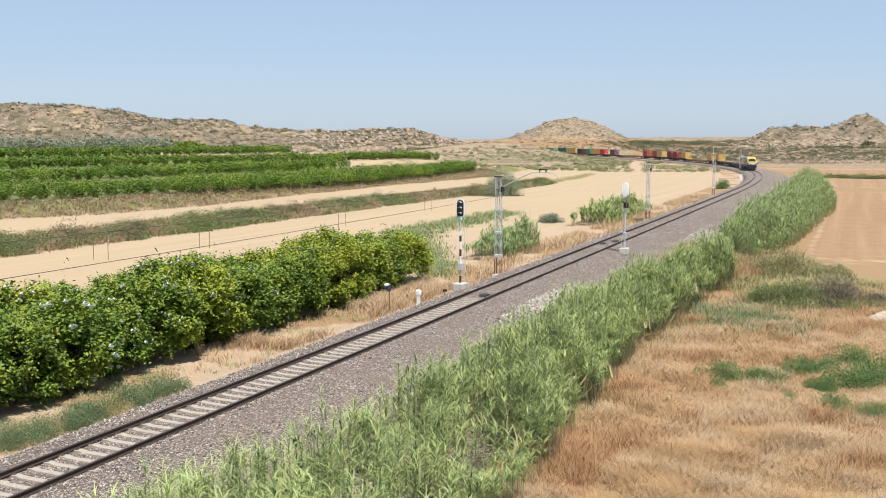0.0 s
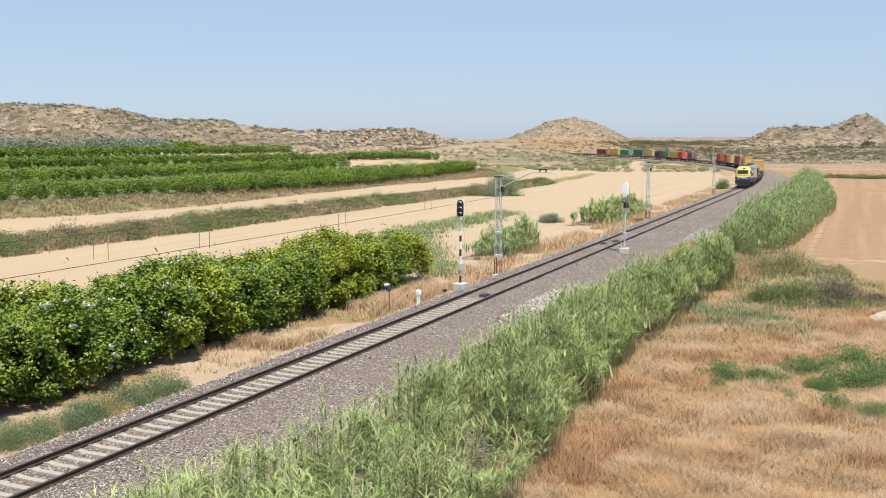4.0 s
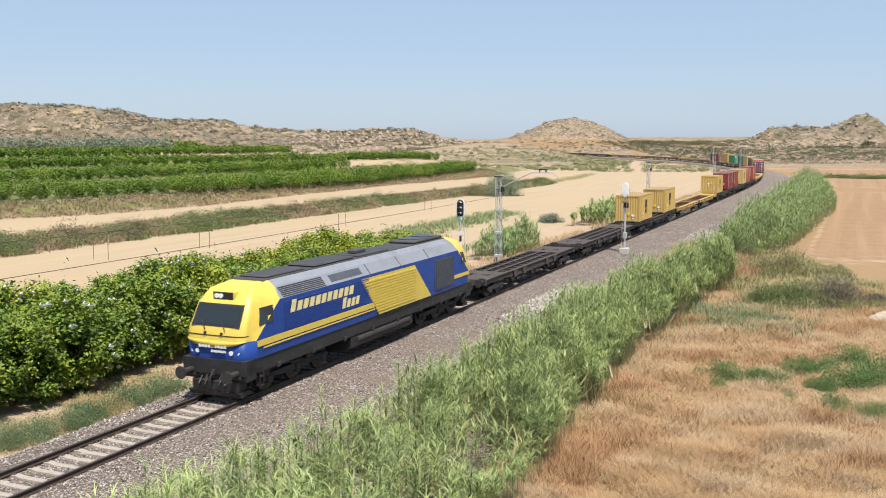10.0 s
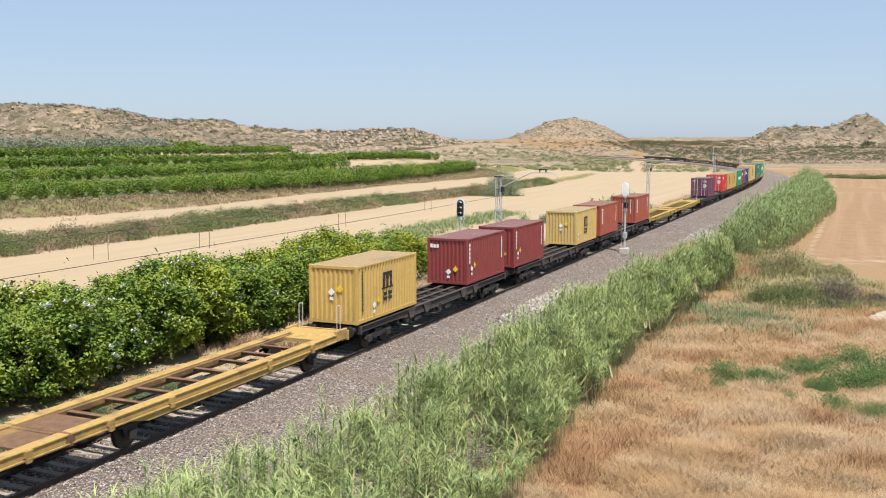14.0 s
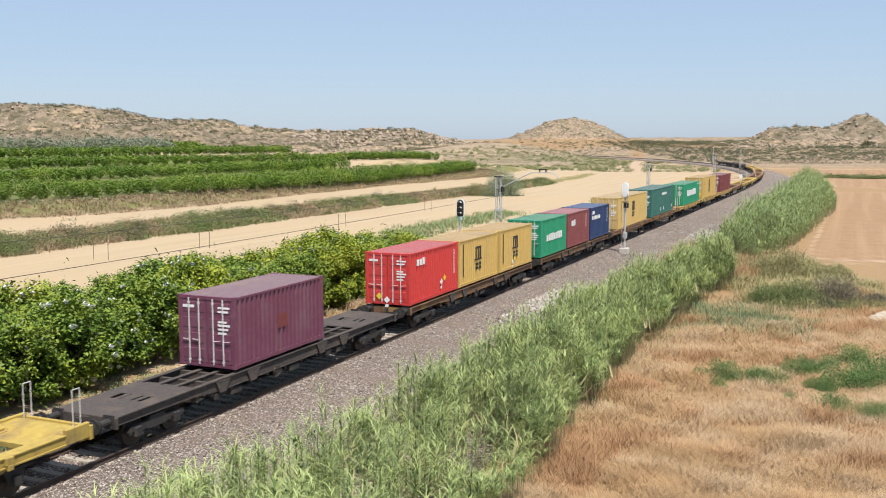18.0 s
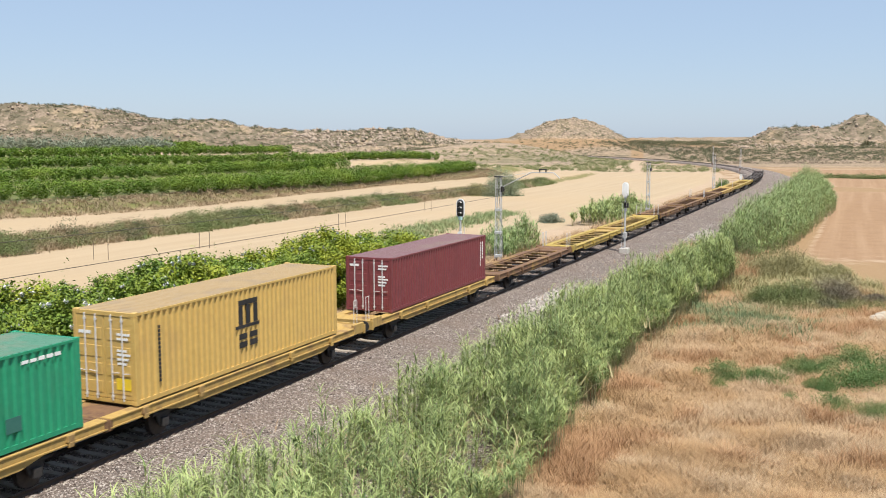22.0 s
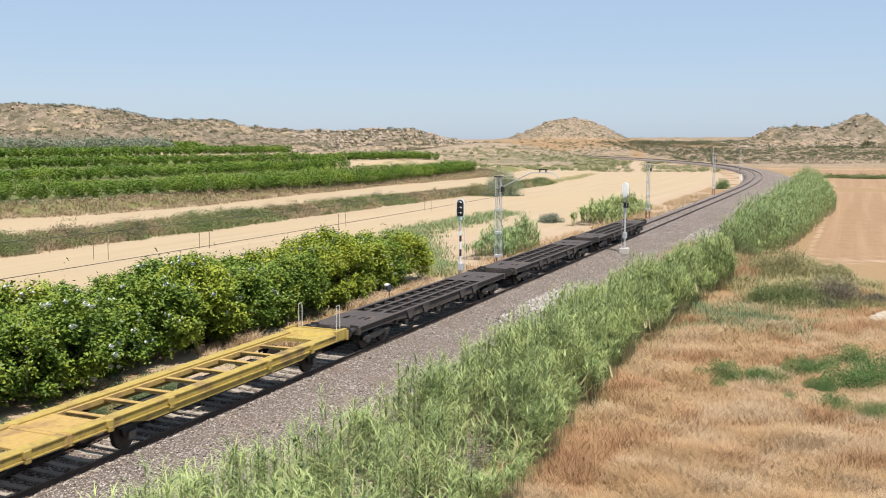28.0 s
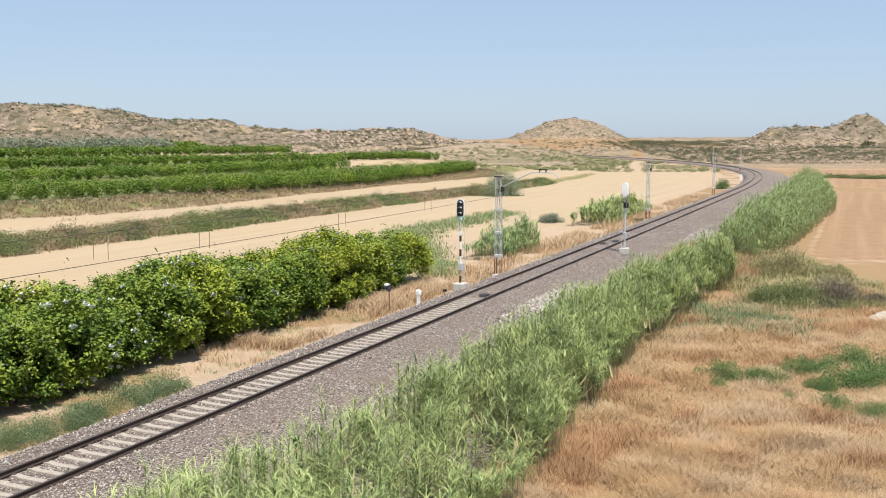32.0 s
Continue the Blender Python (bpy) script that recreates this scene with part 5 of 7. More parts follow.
    mark(c, 1.85, 2.5, 1.98, 2.25, M_WHITE, "side", "emblem_bar", "plain white emblem block")
    tall_bars(c, -2.35, -2.27, 2.2, 1.1, 9, M_WHITE)
    c = load(255.8, container("tan", 40, "long high tan shipping container with doors to the front", tall=2.84))
    door_data(c)
    big_mark(c, 0.0, 1.6, 0.95)
    tall_bars(c, 4.9, 5.0, 2.3, 0.5, 14, M_BLACK)
    mark(c, -0.95, -0.55, 1.95, 2.3, M_BLACK, "front", "emblem_bar")
    c = load(269.9, container("teal", 40, "long high dark teal shipping container with doors to the front", tall=2.84))
    door_data(c)
    bars(c, 0.6, -2.2, 2.0, 2.28, 7, M_WHITE, gap=0.3, seed=4)
    for x in (1.2, -0.4, -4.9):
        mark(c, x - 0.3, x, 0.4, 0.75, M_WHITE, "side", "data_bar")
    c = load(288.45, container("green", 40, "long bright green shipping container with bold white name bars"))
    door_data(c)
    bars(c, 3.5, -3.2, 1.0, 1.78, 9, M_WHITE, gap=0.16, seed=5)
    mark(c, -1.1, -0.75, 1.85, 2.25, M_WHITE, "front", "emblem_bar", "plain white round emblem")
    bars(c, -4.0, -5.4, 2.2, 2.3, 5, M_WHITE)
    for x in (2.0, -1.6, -3.4):
        mark(c, x - 0.5, x, 0.5, 0.9, CPAINT["teal"], "side", "repair_patch", "darker green repair patch")
    c = load(303.2, container("ochre", 40, "long high ochre-yellow shipping container with doors to the front", tall=2.84))
    door_data(c)
    big_mark(c, 0.25, 1.65, 1.12)
    tall_bars(c, 4.9, 5.0, 2.3, 0.5, 14, M_BLACK)
    mark(c, 0.45, 1.0, 0.45, 0.8, M_YELLOW, "front", "data_bar")
    c = load(320.6, container("wine", 40, "long wine-red shipping container with doors to the front"))
    door_data(c)
    tall_bars(c, -5.3, -5.22, 2.2, 0.8, 10, M_WHITE)
    tall_bars(c, -5.6, -5.48, 2.2, 1.2, 6, M_WHITE)


build_train()


# ---- the locomotive ----
LZ = (1.48, 2.15, 2.52, 3.42, 3.85, 4.04)            # levels of the body
LXF = (10.1, 10.18, 10.12, 9.64, 9.25, 8.7)        # front of the nose at each level
LWF = (1.24, 1.26, 1.25, 1.16, 0.95, 0.6)          # half width of the nose front
LW = (1.38, 1.42, 1.42, 1.42, 1.08, 0.75)           # half width of the body
LXB = (9.5, 9.62, 9.2, 8.15, 8.0, 7.9)               # where the cab meets the body


def at_level(z, table):
    return float(np.interp(z, LZ, table))


def nose_ring(z, n=12):
    """Plan of the cab at one height: flanks that draw in, then a rounded nose, from one flank to the other."""
    xf, wf, w, xb = (at_level(z, t) for t in (LXF, LWF, LW, LXB))
    c = max(xf - 0.32, xb + 0.05)
    half = [(xb, w)]
    for k in range(n + 1):
        u = 0.5 * math.pi * k / n
        half.append((c + (xf + 0.03 - c) * math.sin(u) ** 0.7, wf * math.cos(u) ** 0.42 if k < n else 0.0))
    return half + [(x, -y) for x, y in half[-2::-1]]


def flank_y(x, z):
    """Half width of the cab at x and z."""
    xf, wf, w, xb = (at_level(z, t) for t in (LXF, LWF, LW, LXB))
    return w + (wf - w) * min(1.0, max(0.0, (x - xb) / max(0.05, xf - 0.32 - xb)))


def cab_loft(bm, z_list, d):
    rings = []
    for z in z_list:
        rings.append([bm.verts.new((x * d, y, z)) for x, y in nose_ring(z)])
    for a, b in zip(rings, rings[1:]):
        for i in range(len(a) - 1):
            f = (a[i], b[i], b[i + 1], a[i + 1]) if d > 0 else (a[i], a[i + 1], b[i + 1], b[i])
            bm.faces.new(f).smooth = True
    bm.faces.new(rings[-1])
    bmesh.ops.recalc_face_normals(bm, faces=bm.faces)


def nose_strip(bm, d, top, low, out, n=12):
    """A strip that wraps the nose, between two heights given across it from -1 to 1."""
    ring = nose_ring(top(0.0), n)[1:-1]
    rows = []
    for x, y in ring:
        u = y / 1.26
        rows.append([bm.verts.new(((x + o) * d, y * 1.004, z)) for o, z in ((out, top(u)), (out, low(u)), (-0.04, low(u)), (-0.04, top(u)))])
    for p, q in zip(rows, rows[1:]):
        for i in range(4):
            bm.faces.new((p[i], p[(i + 1) % 4], q[(i + 1) % 4], q[i])).smooth = i == 0
    bmesh.ops.recalc_face_normals(bm, faces=bm.faces)


def body_loft(bm, z_list, cap=True):
    rings = []
    for z in z_list:
        w, xb = at_level(z, LW), at_level(z, LXB)
        rings.append([bm.verts.new(p) for p in ((xb, w, z), (xb, -w, z), (-xb, -w, z), (-xb, w, z))])
    for a, b in zip(rings, rings[1:]):
        for i in range(4):
            bm.faces.new((a[i], a[(i + 1) % 4], b[(i + 1) % 4], b[i]))
    if cap:
        bm.faces.new(rings[-1])
        bm.faces.new(rings[0])
    bmesh.ops.recalc_face_normals(bm, faces=bm.faces)


def side_patch(loco, name, pts, mat, label="", proud=0.008, thick=0.02, parent=None):
    """A flat panel on both flanks, given as (x, z) corners of the flank that faces the viewpoint."""
    made = None
    for sy in (1, -1):
        bm = bmesh.new()
        y = 1.42 + proud
        prism(bm, pts, sy * (y - thick), sy * y)
        ob = part(name, bm, mat, parent or loco, label)
        made = made or ob
    return made


def build_loco():
    loco = thing("diesel_locomotive", "blue and yellow six-axle diesel locomotive with grey roof", "locomotive")
    def p(name, make, mat, label="", parent=None, m=None):
        bm = bmesh.new()
        make(bm)
        ob = part(name, bm, mat, parent or loco, label)
        if m is not None:
            ob.matrix_basis = m
        return ob
    p("body_side", lambda bm: body_loft(bm, LZ[:4]), M_BLUE, "blue painted body side")
    p("roof_slope", lambda bm: body_loft(bm, LZ[3:]), M_ROOFGREY, "grey sloping roof panels")
    for d in (1, -1):
        p("cab_front", lambda bm: cab_loft(bm, LZ[:2], d), M_BLUE, "blue lower cab front")
        cab = p("cab", lambda bm: cab_loft(bm, LZ[1:], d), M_LYELLOW, "yellow cab with raked nose")
        def plane(z0, z1, w0, w1, out, bm):
            a, b = at_level(z0, LXF) + 0.01 + out, at_level(z1, LXF) + 0.01 + out
            lo = [(a, -w0, z0), (a, w0, z0), (b, w1, z1), (b, -w1, z1)]
            vs = [bm.verts.new((x * d, y, z)) for x, y, z in lo] + [bm.verts.new(((x - 0.05) * d, y, z)) for x, y, z in lo]
            for q in ((0, 1, 2, 3), (4, 5, 6, 7), (0, 1, 5, 4), (1, 2, 6, 5), (2, 3, 7, 6), (3, 0, 4, 7)):
                bm.faces.new([vs[i] for i in q])
            bmesh.ops.recalc_face_normals(bm, faces=bm.faces)
        p("windscreen_frame", lambda bm: plane(2.64, 3.4, 1.02, 0.97, 0.025, bm), M_BLACK, "black windscreen surround", cab)
        p("windscreen", lambda bm: plane(2.7, 3.34, 0.96, 0.91, 0.035, bm), M_GLASS, "dark raked windscreen", cab)
        for y in (0.5, -0.35):
            p("wiper", lambda bm: rod(bm, ((at_level(2.52, LXF) + 0.07) * d, y, 2.52), ((at_level(2.9, LXF) + 0.07) * d, y - 0.3, 2.85), 0.014, 5), M_BLACK, "", cab)
        p("lamp_hood", lambda bm: box(bm, min(9.03 * d, 9.56 * d), max(9.03 * d, 9.56 * d), -0.5, 0.5, 3.46, 3.86, 0.05), M_LYELLOW, "", cab)
        p("lamp_recess", lambda bm: box(bm, min(9.53 * d, 9.575 * d), max(9.53 * d, 9.575 * d), -0.42, 0.42, 3.52, 3.8, 0.01), M_BLACK, "black recess for the top lamps", cab)
        for y in (-0.1, -0.28):
            p("top_lamp", lambda bm: rod(bm, (9.57 * d, y, 3.66), (9.6 * d, y, 3.66), 0.09, 14), M_LAMP, "round top headlamp", cab)
        for y in (0.95, 0.72, -0.72, -0.95):
            p("headlamp", lambda bm: rod(bm, ((10.13 - 0.25 * abs(y)) * d, y, 1.74), ((10.35 - 0.25 * abs(y)) * d, y, 1.74), 0.085, 12), M_LAMP, "round lower headlamp")
        for y in (0.35, -0.35):
            p("mirror_camera", lambda bm: box(bm, min(10.08 * d, 10.22 * d), max(10.08 * d, 10.22 * d), y - 0.04, y + 0.04, 2.36, 2.46), M_BLACK, "", cab)
        for k in range(9):
            p("lettering_bar", lambda bm: box(bm, min(10.13 * d, 10.23 * d), max(10.13 * d, 10.23 * d), -0.62 + k * 0.135, -0.52 + k * 0.135, 1.9, 2.0), M_WHITE, "white name as plain bars" if k == 0 else "")
        for k in range(5):
            p("number_bar", lambda bm: box(bm, min(10.08 * d, 10.21 * d), max(10.08 * d, 10.21 * d), -0.1 + k * 0.13, 0.0 + k * 0.13, 1.74, 1.82), M_WHITE)
        p("nose_seam", lambda bm: nose_strip(bm, d, lambda u: 2.36, lambda u: 2.335, 0.02), M_BLACK, "dark seam round the nose", cab)
        p("nose_crescent", lambda bm: nose_strip(bm, d, lambda u: 2.16, lambda u: 2.15 - 0.24 * (1 - u * u), 0.022), M_LYELLOW, "yellow crescent under the nose", cab)
        # running-gear front: buffer beam, plough, steps, hoses
        beam = p("buffer_beam", lambda bm: (box(bm, min(9.53 * d, 10.13 * d), max(9.53 * d, 10.13 * d), -1.34, 1.34, 0.72, 1.47, 0.03), box(bm, min(9.63 * d, 10.18 * d), max(9.63 * d, 10.18 * d), -1.0, 1.0, 0.3, 0.72, 0.04), prism(bm, [(9.43 * d, 0.18), (10.13 * d, 0.14), (10.23 * d, 0.32), (9.63 * d, 0.34)], -1.1, 1.1)), M_BLACK, "black buffer beam with snow plough")
        for y in (0.975, -0.975):
            buffer(loco, d * 10.8, y)
            p("cab_step", lambda bm: (box(bm, min(9.17 * d, 9.38 * d), max(9.17 * d, 9.38 * d), y * 1.2, y * 1.42, 0.42, 0.46), box(bm, min(9.17 * d, 9.38 * d), max(9.17 * d, 9.38 * d), y * 1.2, y * 1.42, 0.76, 0.8), rod(bm, (9.17 * d, y * 1.4, 0.42), (9.17 * d, y * 1.4, 1.1), 0.02, 5), rod(bm, (9.38 * d, y * 1.4, 0.42), (9.38 * d, y * 1.4, 1.1), 0.02, 5)), M_BLACK)
        coupler(loco, d * 10.65)
        for y in (0.55, -0.55, 0.3, -0.3):
            p("brake_hose", lambda bm: (rod(bm, (10.13 * d, y, 0.85), (10.35 * d, y, 0.6), 0.028, 6), rod(bm, (10.35 * d, y, 0.6), (10.25 * d, y, 0.36), 0.028, 6)), M_BLACK)
        bogie_x = d * 6.55
        b = bogie(loco, bogie_x, 3.7, 0.53, 3)
        for sy in (1, -1):
            p("sand_box", lambda bm: (box(bm, bogie_x + 2.2 * d - 0.3, bogie_x + 2.2 * d + 0.3, sy * 1.02 - 0.1, sy * 1.02 + 0.14, 0.62, 1.02, 0.03), box(bm, bogie_x - 1.0, bogie_x - 0.5, sy * 1.08 - 0.08, sy * 1.08 + 0.1, 0.7, 0.98, 0.02), rod(bm, (bogie_x - 1.6, sy * 1.15, 0.55), (bogie_x + 1.5, sy * 1.15, 0.92), 0.035, 6)), M_UNDER)
        for sy in (1, -1):
            def pane(bm):
                ring = ((8.62, 2.7), (9.35, 2.64), (9.17, 3.24), (8.57, 3.28))
                vs = [bm.verts.new((x * d, sy * (flank_y(x, z) + out), z)) for out in (0.05, -0.06) for x, z in ring]
                for q in ((0, 1, 2, 3), (4, 5, 6, 7), (0, 1, 5, 4), (1, 2, 6, 5), (2, 3, 7, 6), (3, 0, 4, 7)):
                    bm.faces.new([vs[i] for i in q])
                bmesh.ops.recalc_face_normals(bm, faces=bm.faces)
            p("cab_window", pane, M_GLASS, "dark cab side window", cab)
    # flank furniture
    side_patch(loco, "stripe", [(9.55, 1.9), (9.6, 2.13), (0.8, 2.13), (1.0, 1.9)], M_LYELLOW, "yellow waist stripe")
    side_patch(loco, "stripe_line", [(9.2, 1.79), (9.2, 1.84), (0.9, 1.84), (0.95, 1.79)], M_LYELLOW)
    side_patch(loco, "stripe", [(-7.7, 1.95), (-7.7, 2.14), (-9.65, 2.14), (-9.65, 1.95)], M_LYELLOW, "short yellow waist stripe")
    panel = side_patch(loco, "louvre_panel", [(2.15, 3.28), (-3.0, 3.28), (-4.85, 1.52), (0.55, 1.52)], M_LYELLOW, "yellow louvred panel")
    for k in range(12):
        z = 1.66 + k * 0.128
        a, b = 0.65 + (z - 1.5) / 1.78 * 1.5, -3.1 + 0.0 * z
        side_patch(loco, "louvre_slat", [(a - 0.1, z), (a - 0.1, z + 0.075), (b, z + 0.075), (b, z)], M_LYELLOW, "", 0.03, 0.03)
    for k in range(13):
        z = 2.2 + k * 0.085
        side_patch(loco, "louvre_slat", [(7.9, z), (7.9, z + 0.035), (1.5, z + 0.035), (1.5, z)], M_BLUE, "", 0.018, 0.02)
    def word(x0, x1, z0, z1, n):
        w = (x0 - x1) / n
        for k in range(n):
            a = x0 - k * w
            top = z1 if k else z1 + 0.1
            side_patch(loco, "lettering_bar", [(a, z0), (a - w * 0.7, z0), (a - w * 0.7 - 0.12, top), (a - 0.12, top)], M_LETTER, "cream name on the flank as plain bars" if k == 0 else "", 0.024, 0.01)
    word(7.5, 2.75, 2.8, 3.16, 11)
    word(3.75, 2.3, 2.3, 2.64, 4)
    g = side_patch(loco, "radiator_grille", [(-5.3, 1.72), (-5.3, 3.2), (-7.55, 3.2), (-7.55, 1.72)], M_GRILLE, "dark radiator grille", 0.02)
    for k in range(9):
        x = -5.45 - k * 0.25
        side_patch(loco, "grille_bar", [(x, 1.75), (x, 3.17), (x - 0.05, 3.17), (x - 0.05, 1.75)], M_UNDER, "", 0.034, 0.012)
    # louvres on the roof slope
    def slope(x0, x1, u0, u1, mat, name, label=""):
        for sy in (1, -1):
            bm = bmesh.new()
            def q(x, u, n):
                y, z = 1.42 + (1.08 - 1.42) * u, 3.38 + 0.44 * u
                return (x, sy * (y + 0.79 * n), z + 0.61 * n)
            vs = [bm.verts.new(q(x, u, n)) for n in (0.004, 0.03) for x, u in ((x0, u0), (x1, u0), (x1, u1), (x0, u1))]
            for i in ((0, 1, 2, 3), (4, 5, 6, 7), (0, 1, 5, 4), (1, 2, 6, 5), (2, 3, 7, 6), (3, 0, 4, 7)):
                bm.faces.new([vs[k] for k in i])
            bmesh.ops.recalc_face_normals(bm, faces=bm.faces)
            part(name, bm, mat, loco, label)
    for k in range(6):
        slope(7.9, 4.9, 0.1 + k * 0.14, 0.19 + k * 0.14, M_BLACK, "roof_louvre", "black slatted roof louvre" if k == 0 else "")
    slope(4.4, 1.9, 0.25, 0.85, M_GRILLE, "roof_grille", "grey mesh grille in the roof slope")
    for x in (1.3, -1.6, -4.6):
        slope(x + 0.03, x - 0.03, 0.0, 1.0, M_GRILLE, "roof_seam")
    p("roof_top", lambda bm: (box(bm, -8.0, 8.2, -0.72, 0.72, 4.0, 4.09, 0.03), box(bm, 5.2, 7.8, -0.6, 0.6, 4.08, 4.16, 0.03)), M_ROOFBLACK, "sooty black roof walkway")
    for x0, x1, h in ((1.4, 4.6, 4.2), (-1.8, 1.0, 4.15), (-7.8, -4.4, 4.25)):
        p("roof_fan_housing", lambda bm: box(bm, x0, x1, -0.68, 0.68, 4.085, h, 0.06), M_ROOFBLACK, "black roof fan housing")
    for x in (-5.3, -6.8):
        p("roof_fan", lambda bm: rod(bm, (x, 0, 4.24), (x, 0, 4.29), 0.58, 20), M_GRILLE, "round radiator fan")
    p("exhaust", lambda bm: box(bm, -0.5, 0.5, -0.2, 0.2, 4.14, 4.32, 0.04), M_ROOFBLACK)
    p("underframe", lambda bm: box(bm, -10.2, 10.2, -1.34, 1.34, 0.95, 1.485), M_BLACK, "dark underframe")
    p("fuel_tank", lambda bm: prism(bm, [(-1.34, 0.9), (-1.34, 0.5), (-1.05, 0.3), (1.05, 0.3), (1.34, 0.5), (1.34, 0.9)], -2.9, 2.9, "x"), M_BLACK, "long black fuel tank")
    for sy in (1, -1):
        p("air_reservoir", lambda bm: rod(bm, (-2.6, sy * 1.22, 0.72), (2.4, sy * 1.22, 0.72), 0.19, 12), M_UNDER)
        for k in range(8):
            x = -8.6 + k * 2.4
            p("sill_bracket", lambda bm: box(bm, x - 0.09, x + 0.09, sy * 1.36 - 0.02, sy * 1.36 + 0.03, 0.9, 1.06), M_UNDER)
    loco.scale = (1.046, 1, 1)
    rides(loco, -6.9, 6.8)
    return loco


build_loco()


# ---- grass, scrub and rocks ----
M_BANK = leafy("bank_leaves", (0.1, 0.135, 0.042), (0.185, 0.22, 0.078), (0.25, 0.235, 0.11), where="World", scale=0.25, trans=0.1)
M_DITCH = leafy("ditch_grass", (0.13, 0.18, 0.07), (0.27, 0.33, 0.15), (0.35, 0.34, 0.17), where="World", scale=0.3)
M_BRUSH = leafy("yellow_brush", (0.22, 0.205, 0.09), (0.36, 0.33, 0.16), (0.3, 0.28, 0.13), where="World", scale=0.5, trans=0.15)
M_DRYBUSH = leafy("dry_bank_weeds", (0.24, 0.175, 0.105), (0.35, 0.26, 0.155), (0.28, 0.225, 0.13), where="World", scale=0.2, trans=0.1)
M_STRAW_RED = leafy("rusty_dry_grass", (0.29, 0.165, 0.088), (0.55, 0.36, 0.2), (0.42, 0.25, 0.135), where="World", scale=0.5, trans=0.2, spec=0.1)
def on_ground(x, y):
    return np.stack([x, y, height(x, y)], 1)


def tufts(name, label, mat, pts, tall, per, width, lean, seed, spread=0.18, curl=0.35, category="grass"):
    """Tufts of narrow blades at the points."""
    rng = np.random.default_rng(seed)
    n = len(pts)
    root = np.repeat(pts, per, 0) + np.concatenate([rng.normal(size=(n * per, 2)) * spread, np.zeros((n * per, 1))], 1)
    h = np.repeat(tall, per) * rng.uniform(0.55, 1.15, n * per)
    v, f = blades(n * per, rng, root, h, width * rng.uniform(0.7, 1.4, n * per), lean, curl, 2)
    return tagged(new(name, mesh_arrays(name, v, f, mat)), label, category, kind="stuff")


def shrubs(name, label, mat, pts, size, per, leaf, seed, squash=0.75, category="shrubs"):
    """Low bushes: leaves thick on an uneven dome over each point."""
    rng = np.random.default_rng(seed)
    n = len(pts)
    d = rng.normal(size=(n, per, 3))
    d /= np.linalg.norm(d, axis=2)[..., None]
    d[..., 2] = np.abs(d[..., 2])
    lobes = rng.normal(size=(n, 1, 3))
    bulge = 1 + 0.25 * np.sin((d * lobes).sum(2) * 4 + rng.uniform(0, 6, (n, 1)))
    r = (rng.random((n, per)) ** 0.35) * bulge
    c = pts[:, None] + d * (r * np.asarray(size)[:, None])[..., None] * np.array([1, 1, squash])
    s = np.repeat(np.asarray(size), per) * leaf
    v, f = leaf_quads(c.reshape(-1, 3), rng, s, s * 0.55, droop=-0.2)
    return tagged(new(name, mesh_arrays(name, v, f, mat)), label, category, kind="stuff")


def pick(n, seed, s_range, lat_range, mask=None, power=1.0):
    rng = np.random.default_rng(seed)
    s = s_range[0] + (s_range[1] - s_range[0]) * rng.random(n) ** power
    lat = rng.uniform(*lat_range, n)
    if mask is not None:
        k = mask(s, lat, rng)
        s, lat = s[k], lat[k]
    p = line_points(s, lat, np.zeros(len(s)))
    return on_ground(p[:, 0], p[:, 1]), s, lat


HERB_SPOTS = ((13.0, 42.8, 0.75), (14.4, 42.2, 0.6), (14.0, 42.9, 0.4), (16.5, 44.0, 0.7), (17.3, 44.2, 0.55), (19.1, 46.0, 0.8), (18.3, 45.2, 0.45), (18.2, 41.8, 0.95), (19.4, 42.6, 0.95), (20.3, 43.6, 0.9), (16.0, 37.7, 0.62), (16.8, 37.2, 0.5), (17.7, 37.4, 0.4), (12.0, 41.4, 0.25), (11.8, 43.4, 0.25), (16.6, 41.0, 0.4), (16.2, 41.6, 0.3), (14.5, 39.3, 0.2))


